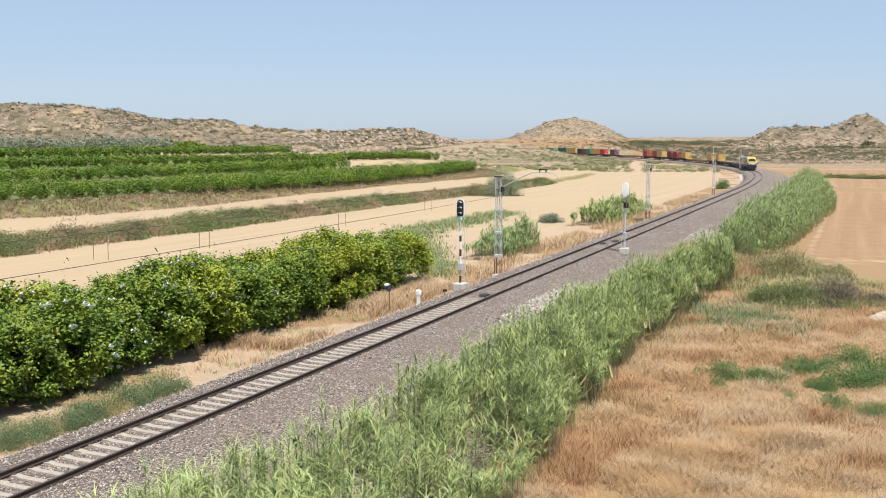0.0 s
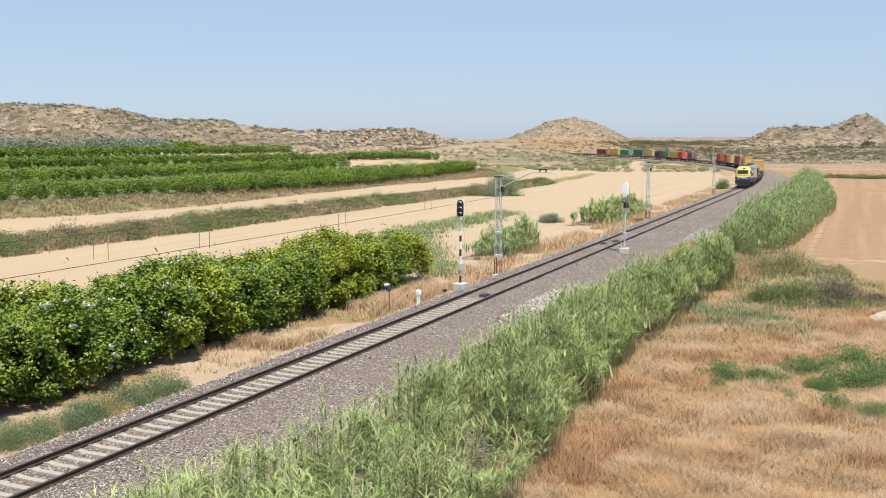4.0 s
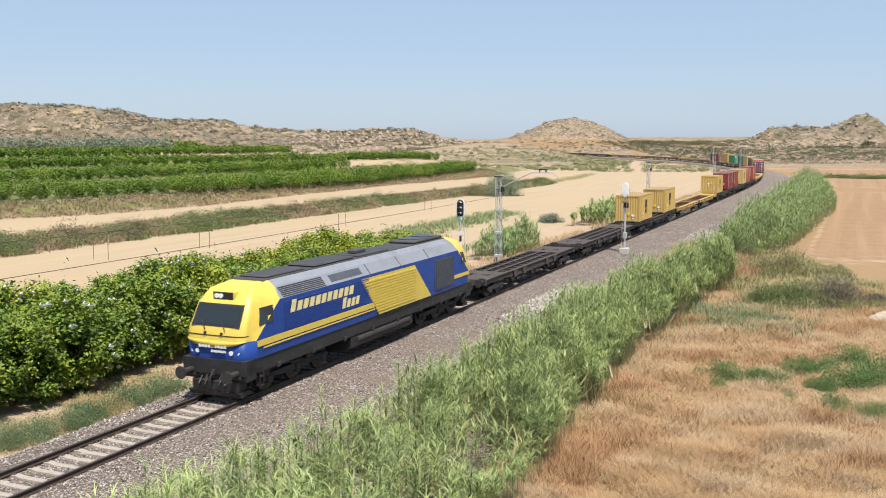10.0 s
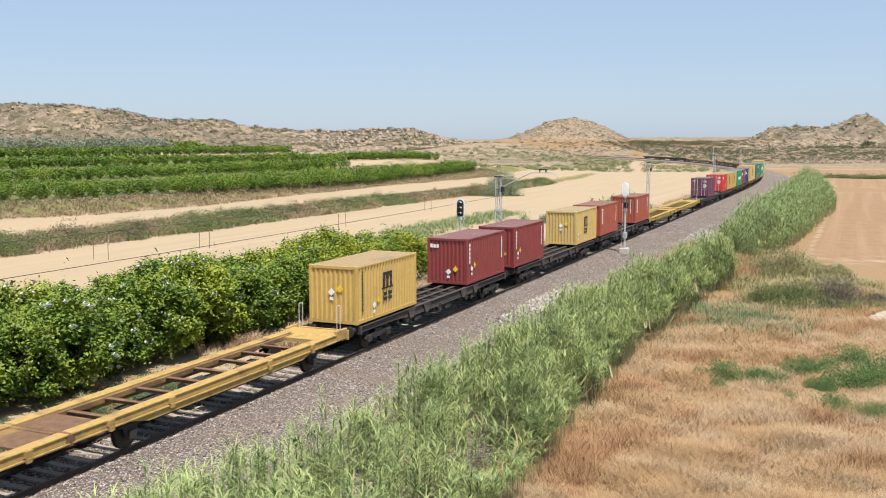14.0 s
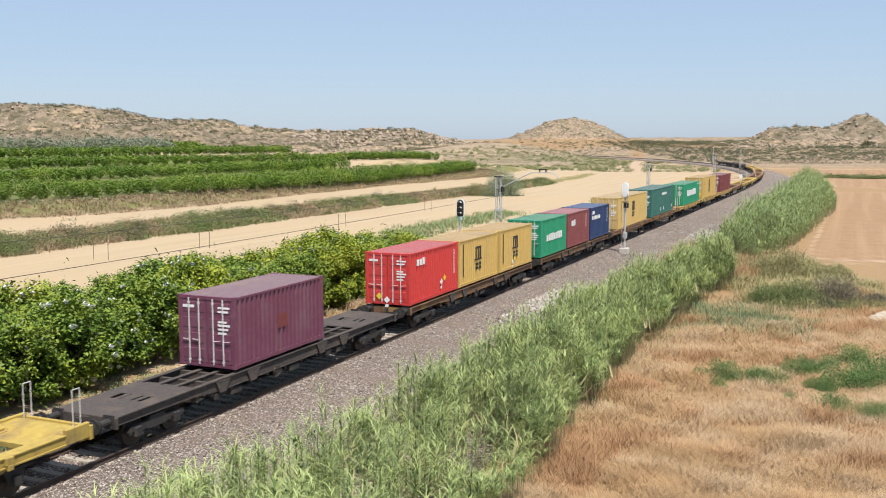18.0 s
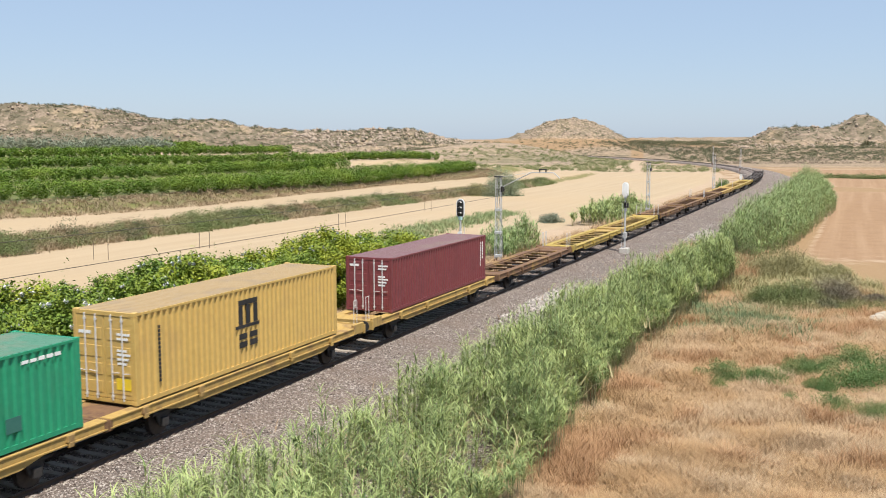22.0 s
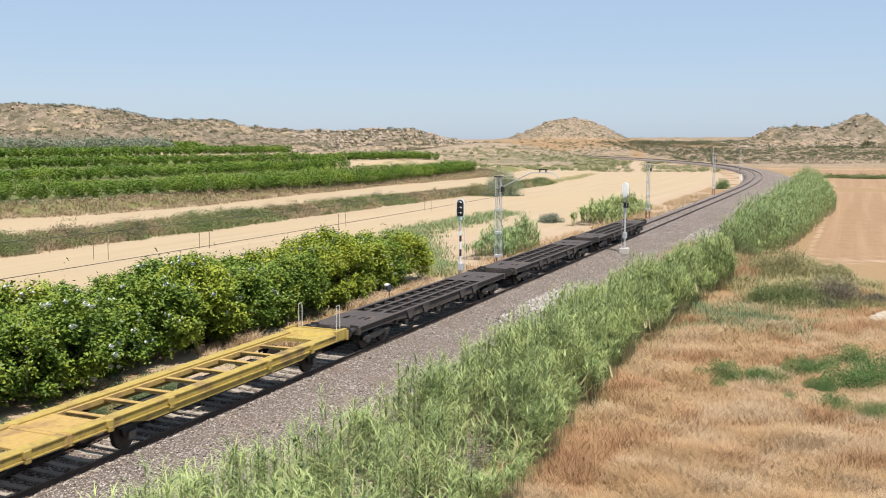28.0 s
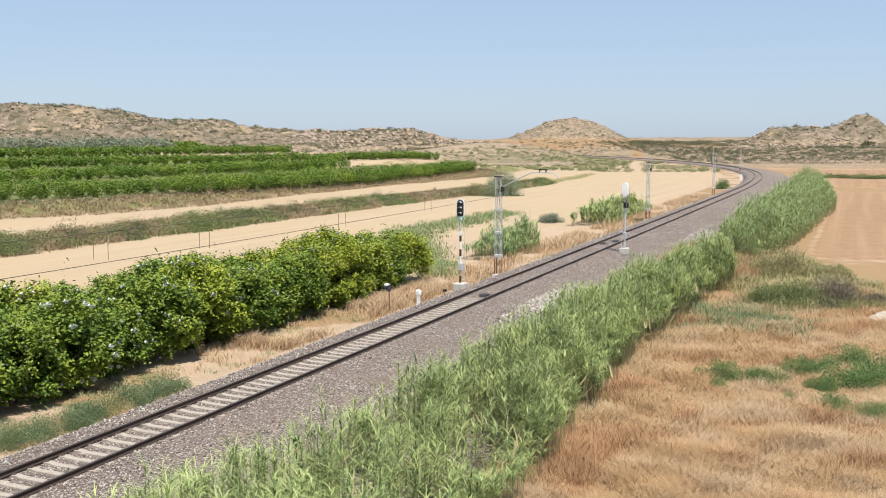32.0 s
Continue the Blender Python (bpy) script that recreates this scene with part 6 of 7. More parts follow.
def field_grass():
    rng = np.random.default_rng(50)
    # dry meadow on the outer side of the line
    n = 34000
    dist = 24 * (75 / 24.0) ** rng.random(n)
    brg = rng.uniform(-0.1, 0.52, n)
    x, y = dist * np.sin(brg), dist * np.cos(brg)
    s, lat = to_line(x, y)
    k = (lat < -10.6) & (vnoise(x, y, 3.0, 3, 51) > 0.13)
    tilled_edge = (lat < -20) & (y > 80)
    k &= ~tilled_edge
    for cx, cy, r in HERB_SPOTS:
        k &= np.hypot(x - cx, y - cy) > r * 1.2
    x, y = x[k], y[k]
    p = on_ground(x, y)
    tall = 0.08 + 0.95 * np.clip(vnoise(x, y, 1.6, 3, 52) - 0.2, 0, 1)
    pale = vnoise(x, y, 2.2, 3, 53) > 0.54
    red = ~pale & (vnoise(x, y, 2.6, 3, 49) > 0.57)
    gold = ~pale & ~red
    tufts("dry_grass", "thick dry straw-coloured grass on rough ground", M_STRAW, p[gold], tall[gold], 11, 0.013, 0.6, 54, 0.22, 0.5)
    tufts("rusty_dry_grass", "reddish-brown dry grass in rough patches", M_STRAW_RED, p[red], tall[red] * 1.3, 11, 0.013, 0.5, 48, 0.2)
    tufts("pale_dry_grass", "bleached tufts of dry grass", M_STRAW_PALE, p[pale], tall[pale], 11, 0.013, 0.6, 55, 0.22, 0.5)
    # fresh dark patches in the meadow
    hp = np.array([(cx + rng.normal() * r * 0.5, cy + rng.normal() * r * 0.5, 0.14 + r * rng.uniform(0.65, 0.95)) for cx, cy, r in HERB_SPOTS for _ in range(4)])
    shrubs("green_herbs", "rounded clumps of dark green herbs among the dry grass", M_HERB, on_ground(hp[:, 0], hp[:, 1]), hp[:, 2], 1000, 0.085, 57, 1.2, "herbs")
    n = 420
    gx, gy = rng.normal(17.2, 2.2, n), rng.normal(57.5, 2.6, n)
    tufts("grey_green_weeds", "grey-green weeds at the end of the reeds", M_WEED, on_ground(gx, gy), np.full(n, 0.5), 12, 0.03, 0.5, 58, 0.3, category="weeds")
    # verge between the line and the orchard
    p, s, lat = pick(2600, 60, (-34, 40), (3.6, 8.4), lambda s, l, r: vnoise(s, l * 2, 3.0, 2, 61) > np.where(s < 3, 0.62, 0.46))
    tufts("verge_grass", "straw-yellow grass along the foot of the ballast", M_STRAW_PALE, p, np.where(s < -10, 0.12, 0.2) + np.where(s < -10, 0.12, 0.35) * vnoise(s, lat, 4, 2, 62), 8, 0.02, 0.4, 63)
    p, s, lat = pick(1500, 64, (-6, 20), (4.6, 7.6), lambda s, l, r: vnoise(s, l * 1.5, 3.5, 2, 65) > np.where(s < 6, 0.6, 0.45))
    tufts("tall_verge_grass", "tall golden dry grass beside the orchard's end", M_STRAW_PALE, p, 0.4 + 0.6 * vnoise(s, lat, 3, 2, 66), 10, 0.024, 0.4, 67, 0.22)
    p, s, lat = pick(1500, 68, (22, 130), (3.4, 7.5), lambda s, l, r: vnoise(s, l * 1.5, 5, 2, 69) > 0.4)
    tufts("tall_verge_grass", "golden dry grass between track and sandy field", M_STRAW_PALE, p, 0.5 + 0.7 * vnoise(s, lat, 5, 2, 70), 10, 0.04, 0.4, 71, 0.3)
    p, s, lat = pick(3000, 72, (-34, 18), (4.9, 17.0), lambda s, l, r: vnoise(s, l, 3, 2, 73) > 0.43)
    tufts("orchard_grass", "short green grass under the fruit trees", M_DITCH, p, np.full(len(p), 0.2), 9, 0.022, 0.5, 74, 0.2)
    # blue-green weeds by the ballast
    rngw = np.random.default_rng(75)
    for s0, s1, m in ((-22.4, -18.2, 26), (-16.6, -13.4, 22)):
        s, lat = rngw.uniform(s0, s1, m), rngw.uniform(4.3, 5.6, m)
        p = line_points(s, lat, np.zeros(m))
        shrubs("blue_green_weeds", "rounded clump of feathery blue-green weeds beside the ballast", M_WEED, on_ground(p[:, 0], p[:, 1]), rngw.uniform(0.4, 0.72, m), 1100, 0.08, 76 + int(s0), 1.15, "weeds")
    s, lat = rngw.uniform(-18.2, -16.6, 14), rngw.uniform(4.3, 5.7, 14)
    p = line_points(s, lat, np.zeros(14))
    shrubs("dry_weeds", "straw-green clump between green weeds", M_BRUSH, on_ground(p[:, 0], p[:, 1]), rngw.uniform(0.35, 0.6, 14), 420, 0.12, 79, 1.1, "weeds")
    # straggling stems on the gravel
    p, s, lat = pick(60, 80, (-30, 30), (-6.6, -3.0))
    p[:, 2] = bed_top(lat)
    tufts("gravel_weeds", "thin dry stems growing through the gravel", M_STRAW, p, np.full(len(p), 0.5), 4, 0.012, 0.25, 81, 0.06)
    p, s, lat = pick(500, 82, (-40, 30), (-7.6, -5.9))
    p[:, 2] = np.maximum(p[:, 2], bed_top(lat))
    tufts("reed_sprouts", "young reed shoots at the edge of the gravel", M_REED, p, np.full(len(p), 0.7), 6, 0.035, 0.4, 83, 0.15, category="reeds")
    # dead leaves and stalks caught in the reeds
    p, s, lat = pick(420, 84, (-44, 33), (-11.4, -6.8))
    p[:, 2] += 1.2
    tufts("dead_reed_leaves", "pale dead leaves among the green reeds", M_REED_DRY, p, np.full(len(p), 0.8), 3, 0.05, 0.7, 85, 0.3, 0.8, category="reeds")


field_grass()


def far_scrub():
    rng = np.random.default_rng(90)
    # the two terrace banks
    n = 1200
    s = rng.uniform(-15, 170, n)
    b1a, b1b, b2a, b2b = terrace_edges(s)
    u = rng.random(n)
    lat = b1a + (b1b - b1a) * u
    k = rng.random(n) < np.interp(s, (0, 80, 110, 170), (1.0, 0.9, 0.45, 0.5))
    p = line_points(s[k], lat[k], np.zeros(k.sum()))
    big = np.interp(s[k], (0, 80, 120), (1.25, 1.0, 0.7))
    size = 0.88 * big * rng.uniform(0.4, 1.25, k.sum())
    old = vnoise(p[:, 0], p[:, 1], 9, 3, 89) > 0.55
    gp = on_ground(p[:, 0], p[:, 1])
    shrubs("bank_shrubs", "tangled olive-green shrubs on the field bank", M_BANK, gp[~old], size[~old], 260, 0.14, 91, 0.9)
    shrubs("dry_bank_shrubs", "dry brown brush on the field bank", M_DRYBUSH, gp[old], size[old] * 0.8, 220, 0.14, 88, 0.85)
    dark = rng.random(len(gp)) < 0.05
    shrubs("bank_bushes", "darker bushes standing out of the field bank", M_SCRUB, gp[dark], size[dark] + 0.4, 520, 0.1, 87, 0.95)
    s = rng.uniform(-12, 48, 110)
    b1a, b1b, b2a, b2b = terrace_edges(s)
    p = line_points(s, b1a + (b1b - b1a) * rng.uniform(0.1, 0.8, 110), np.zeros(110))
    shrubs("bank_bushes", "green bushes along the foot of the field bank", M_BANK, on_ground(p[:, 0], p[:, 1]), rng.uniform(0.6, 1.3, 110), 500, 0.11, 81, 0.95)
    s = rng.uniform(-15, 175, 4200)
    b1a, b1b, b2a, b2b = terrace_edges(s)
    p = line_points(s, b1a + (b1b - b1a) * rng.uniform(-0.05, 1.0, 4200), np.zeros(4200))
    g = vnoise(p[:, 0], p[:, 1], 12, 3, 86) > 0.5
    p = on_ground(p[:, 0], p[:, 1])
    tufts("bank_grass", "olive-green grass covering the field bank", M_BANK, p[g], rng.uniform(0.3, 0.7, g.sum()), 12, 0.06, 0.5, 85, 0.45)
    tufts("dry_bank_grass", "withered grass on the field bank", M_DRYBUSH, p[~g], rng.uniform(0.3, 0.6, (~g).sum()), 12, 0.06, 0.5, 84, 0.45)
    s = rng.uniform(10, 200, 4200)
    b1a, b1b, b2a, b2b = terrace_edges(s)
    p = line_points(s, b2a + (b2b - b2a) * rng.uniform(-0.05, 1.1, 4200), np.zeros(4200))
    tufts("dry_bank_grass", "brown withered grass on the upper bank", M_DRYBUSH, on_ground(p[:, 0], p[:, 1]), rng.uniform(0.25, 0.55, 4200), 10, 0.08, 0.5, 83, 0.5)
    n = 1500
    s = rng.uniform(0, 200, n)
    b1a, b1b, b2a, b2b = terrace_edges(s)
    lat = b2a + (b2b - b2a + 1.0) * rng.random(n)
    p = line_points(s, lat, np.zeros(n))
    shrubs("bank_weeds", "dry weeds and low shrubs on the upper bank", M_DRYBUSH, on_ground(p[:, 0], p[:, 1]), rng.uniform(0.25, 0.6, n), 70, 0.24, 92)
    s = rng.uniform(20, 195, 420)
    p = line_points(s, terrace_edges(s)[3] + rng.uniform(-1.5, 1.0, 420), np.zeros(420))
    shrubs("bank_weeds", "grey-green weeds along the orchard terrace", M_WEED, on_ground(p[:, 0], p[:, 1]), rng.uniform(0.25, 0.6, 420), 70, 0.24, 93)
    # green strip behind the orchard's end
    u = rng.random(900)
    x = np.interp(u, (0, 0.2, 0.5, 0.75, 1), (-0.2, -2.2, -4.2, 3.0, 9.4)) + rng.normal(size=900) * np.interp(u, (0, 0.5, 1), (0.9, 1.4, 1.0))
    y = np.interp(u, (0, 0.2, 0.5, 0.75, 1), (73, 87, 106, 121, 135)) + rng.normal(size=900) * np.interp(u, (0, 0.5, 1), (1.5, 2.0, 2.4))
    tufts("ditch_grass", "fresh grey-green grass along a ditch", M_DITCH, on_ground(x, y), 0.3 + 0.55 * vnoise(x, y, 5, 2, 95), 16, 0.06, 0.5, 94, 0.4)
    # scrub inside the far curve
    x, y = rng.uniform(0, 96, 1500), rng.uniform(300, 500, 1500)
    s, lat = to_line(x, y)
    k = (lat > 6) & (vnoise(x, y, 30, 3, 96) > 0.4) & (np.abs(x / y - 0.2) > 0.006)
    shrubs("curve_scrub", "olive scrub on the slope inside the curve", M_BANK, on_ground(x[k], y[k]), rng.uniform(0.5, 1.5, k.sum()), 60, 0.27, 97)
    x, y = rng.uniform(-30, 60, 500), rng.uniform(235, 330, 500)
    s, lat = to_line(x, y)
    k = (lat > 62) & (vnoise(x, y, 20, 3, 98) > 0.42)
    shrubs("slope_scrub", "dry scrub between orchard and hillside", M_BANK, on_ground(x[k], y[k]), rng.uniform(0.5, 1.2, k.sum()), 60, 0.27, 99)
    # far plain and hills, seen as dark dots
    for seed, xr, yr, m, size in ((100, (-420, 60), (540, 690), 6000, (0.6, 2.1)), (101, (60, 190), (560, 860), 1100, (0.5, 1.5)), (102, (120, 460), (430, 790), 6500, (0.5, 2.0))):
        x, y = rng.uniform(*xr, m), rng.uniform(*yr, m)
        s, lat = to_line(x, y)
        k = (np.abs(lat) > 9) & (vnoise(x, y, 45, 3, seed) > 0.36)
        shrubs("hill_scrub", "dark bushes dotted over the dry rocky hillside", M_SCRUB, on_ground(x[k], y[k]), rng.uniform(*size, k.sum()), 40, 0.33, seed)
        x, y = rng.uniform(*xr, 2 * m), rng.uniform(*yr, 2 * m)
        s, lat = to_line(x, y)
        k = (np.abs(lat) > 9) & (vnoise(x, y, 25, 3, seed + 50) > 0.42)
        shrubs("hill_brush", "grey-brown brush over the dry hillside", M_BROWNBUSH, on_ground(x[k], y[k]), 0.55 * rng.uniform(*size, k.sum()), 16, 0.42, seed + 60)
    x, y = rng.uniform(240, 300, 70), rng.normal(640, 3, 70)
    shrubs("hill_hedge", "dark green thicket below the rocky knoll", M_SCRUB, on_ground(x, y), rng.uniform(1.2, 2.6, 70), 40, 0.35, 130)
    x, y = rng.uniform(150, 290, 90), rng.uniform(690, 770, 90)
    shrubs("skyline_trees", "small dark trees dotted along the skyline", M_SCRUB, on_ground(x, y), rng.uniform(1.4, 3.0, 90), 170, 0.2, 131, 1.0, "trees")
    for seed, xr, yr, m, size in ((103, (-420, 40), (560, 690), 2600, (0.4, 1.5)), (106, (-95, 40), (600, 680), 700, (0.6, 2.4)), (104, (70, 150), (770, 840), 260, (0.4, 1.2)), (105, (200, 380), (640, 760), 700, (0.5, 2.0))):
        x, y = rng.uniform(*xr, m), rng.uniform(*yr, m)
        z, use = land(x, y)
        k = use["rock"] > 0.4
        scatter_stones("rock_outcrop", "weathered tan rock ledges and boulders on the hillside", M_OUTCROP, np.stack([x[k], y[k], z[k]], 1), rng.uniform(*size, k.sum()), seed, 0.8, "rocks")


M_OUTCROP = worn("outcrop_rock", (0.25, 0.195, 0.145), (0.36, 0.285, 0.21), (0.15, 0.12, 0.095), 0.8, 0.12, 0.95, where="World")
far_scrub()


def bush(name, label, mat, x, y, size, per, leaf, seed, squash=0.8, category="shrub", twig=True):
    """One bush on its own, with a few stems."""
    z = float(height(x, y)[0])
    ob = tagged(new(name), label, category)
    ob.matrix_basis = Matrix.Translation((x, y, z))
    rng = np.random.default_rng(seed)
    bm = bmesh.new()
    for k in range(7):
        a, r = k * 0.9, size * rng.uniform(0.2, 0.6)
        rod(bm, (0.05 * math.cos(a), 0.05 * math.sin(a), -0.05), (r * math.cos(a), r * math.sin(a), size * squash * rng.uniform(0.5, 0.9)), 0.035 * size ** 0.5, 5, 0.01)
    part("branchwork", bm, M_BARK, ob)
    n = 16
    lobe = rng.normal(size=(n, 3))
    lobe /= np.linalg.norm(lobe, axis=1)[:, None]
    lobe[:, 2] = np.abs(lobe[:, 2]) * 0.9
    cen = lobe * size * rng.uniform(0.35, 0.75, n)[:, None] * np.array([1, 1, squash])
    q = rng.integers(0, n, per)
    d = rng.normal(size=(per, 3))
    d /= np.linalg.norm(d, axis=1)[:, None]
    c = cen[q] + d * (rng.random(per) ** 0.4 * size * 0.42)[:, None] * np.array([1, 1, squash])
    c[:, 2] = np.maximum(c[:, 2], 0.05)
    v, f = leaf_quads(c, rng, leaf, leaf * 0.5, droop=-0.1)
    part("crown", mesh_arrays("crown", v, f, mat), None, ob)
    return ob


M_WILLOW = leafy("willow_leaves", (0.17, 0.205, 0.12), (0.3, 0.34, 0.215), (0.27, 0.3, 0.17), where="World", scale=0.2, trans=0.15)


def single_bushes():
    rng = np.random.default_rng(150)
    x = rng.uniform(-170, -92, 90)
    y = 322 + (x + 92) * 0.1 + rng.uniform(-6, 14, 90)
    shrubs("olive_grove", "grey-green olive trees below the rocky ridge", M_OLIVE, on_ground(x, y), rng.uniform(2.6, 4.0, 90), 300, 0.2, 151, 1.1, "olive grove")
    for x, y in ((-136.5, 321), (-93.5, 326)):
        bush("cypress", "dark narrow tree among grey olive trees", M_SCRUB, x, y, 2.0, 700, 0.5, int(-x), 1.7, "tree")
    bush("willow_bush", "grey-green willow bush beside a field track", M_WILLOW, 10.7, 175, 4.1, 16000, 0.2, 110, 1.55, "bush")
    bush("willow_bush", "yellow-green low bush on the bank", M_BRUSH, 6.4, 176, 2.9, 9000, 0.18, 111, 0.9, "bush")
    bush("thorn_bush", "sprawling grey-green thorn bush in dry grass", M_BANK, 21.4, 62.4, 1.7, 14000, 0.085, 112, 0.85, "bush")
    bush("thorn_bush", "grey-green thorn bush beside a brown one", M_BANK, 23.4, 62.6, 2.0, 16000, 0.085, 108, 0.95, "bush")
    bush("thorn_bush", "leafless brown thorn bush in dry grass", M_BROWNBUSH, 26.2, 63.6, 2.3, 20000, 0.08, 113, 0.85, "bush")
    bush("thorn_bush", "sparse brown thorn bush beside dead wood", M_BROWNBUSH, 28.4, 63.2, 1.5, 10000, 0.08, 109, 0.5, "bush")
    bush("thorn_bush", "low dark thorn bush in dry grass", M_SCRUB, 24.6, 61.4, 1.0, 7000, 0.08, 114, 0.7, "bush")
    bush("broom_bush", "yellowing broom bush at the reeds' edge", M_BRUSH, 25.0, 75.8, 2.0, 13000, 0.1, 115, 1.1, "bush")
    bush("broom_bush", "yellow-green broom bush at the reeds' edge", M_BRUSH, 27.7, 76.4, 2.3, 14000, 0.1, 116, 1.15, "bush")
    bush("broom_bush", "pale broom bush near the sandy field", M_BRUSH, 30.0, 75.0, 1.8, 11000, 0.1, 117, 0.85, "bush")
    rng = np.random.default_rng(140)
    n = 300
    x, y = rng.uniform(20.5, 32, n), rng.uniform(60, 86, n)
    k = (x - 21) * 1.2 < (y - 54)
    x, y = x[k], y[k]
    tufts("meadow_brush", "yellow-olive brush in the dry grass beside the reeds", M_BRUSH, on_ground(x, y), rng.uniform(0.4, 1.0, len(x)), 60, 0.03, 0.6, 141, 0.4, category="brush")
    x, y = rng.uniform(103, 150, 140), rng.normal(272, 1.4, 140)
    shrubs("field_hedge", "low green hedge at the far end of the ploughed field", M_BANK, on_ground(x, y), rng.uniform(0.8, 1.5, 140), 90, 0.28, 144, 0.9, "hedge")
    x, y = rng.uniform(20.5, 30.5, 90)[:45], rng.normal(62.2, 1.2, 45)
    shrubs("low_scrub", "low grey-green scrub round the thorn bushes", M_BANK, on_ground(x, y), rng.uniform(0.3, 0.75, 45), 500, 0.1, 142, 0.8)
    s, lat = rng.uniform(29, 43, 900), rng.uniform(-13.5, -7.0, 900)
    p = line_points(s, lat, np.zeros(900))
    p[:, 2] = np.maximum(height(p[:, 0], p[:, 1]), np.where(lat > -7.6, bed_top(lat), -9)) - 0.03
    tufts("tall_dry_grass", "golden dry grass in the gap between two reed beds", M_STRAW_RED, p, rng.uniform(0.6, 1.5, 900), 14, 0.022, 0.35, 143, 0.3)
    bush("field_bush", "round grey bush on an eroded field edge", M_OLIVE, 13.4, 120, 1.7, 5000, 0.14, 118, 0.8, "bush")
    bush("track_bush", "small dark bush by the track", M_SCRUB, 24.0, 119.5, 1.0, 2600, 0.12, 119, 0.7, "bush")
    bush("track_bush", "small dark bush by a slender pole", M_SCRUB, 25.8, 122.5, 0.8, 2600, 0.12, 120, 0.7, "bush")
    bush("curve_bush", "upright green bush inside the curve", M_HERB, 58.0, 201, 2.0, 2600, 0.2, 121, 1.2, "bush")
    bush("hilltop_tree", "dark round tree on the far skyline", M_SCRUB, 145, 690, 4.5, 700, 1.2, 122, 0.7, "tree")
    bush("hilltop_tree", "dark green tree below the rocky knoll", M_SCRUB, 288, 660, 5.0, 700, 1.3, 123, 0.9, "tree")


single_bushes()


# ---- signals, masts, posts and wires beside the line ----
def stand(name, label, category, s, lat, z=None, group="", xy=None):
    """An Empty at the foot of a lineside thing, turned so that its x runs along the line."""
    ob = tagged(new(name), label, category, group)
    p = Vector((xy[0], xy[1], 0)) if xy else at(s, lat)
    if z is None:
        z = float(height(p.x, p.y)[0])
        if not xy and -7.6 < lat < 4.3:
            z = max(z, float(bed_top(lat)))
    ob.matrix_basis = Matrix.Translation((p.x, p.y, z)) @ pose(0, 0, 0, 0, 0, heading(s) if not xy else 66.5)
    return ob


def made(name, make, mat, parent, label=""):
    bm = bmesh.new()
    make(bm)
    return part(name, bm, mat, parent, label)


def oval(w, h, n=10):
    """Outline of an upright oblong with round ends, about the origin."""
    r = w / 2
    pts = [(r * math.cos(a), h / 2 - r + r * math.sin(a)) for a in np.linspace(0, math.pi, n)]
    return pts + [(-x, -z) for x, z in pts]


M_GREENPLATE = worn("pale_green_enamel", (0.45, 0.68, 0.6), (0.5, 0.72, 0.65), (0.4, 0.5, 0.45), 8, 1, 0.4)
M_LENS, _nt, _bs = nodes_of("unlit_signal_lens")
_bs.inputs["Base Color"].default_value = (0.05, 0.05, 0.055, 1)
_bs.inputs["Roughness"].default_value = 0.12
M_BOULDER = worn("boulder_rock", (0.34, 0.29, 0.22), (0.45, 0.39, 0.31), (0.22, 0.19, 0.15), 6, 1.5, 0.95)
M_WIRE = worn("weathered_wire", (0.06, 0.05, 0.045), (0.09, 0.08, 0.07), (0.12, 0.09, 0.07), 10, 1, 0.6, 0.5)


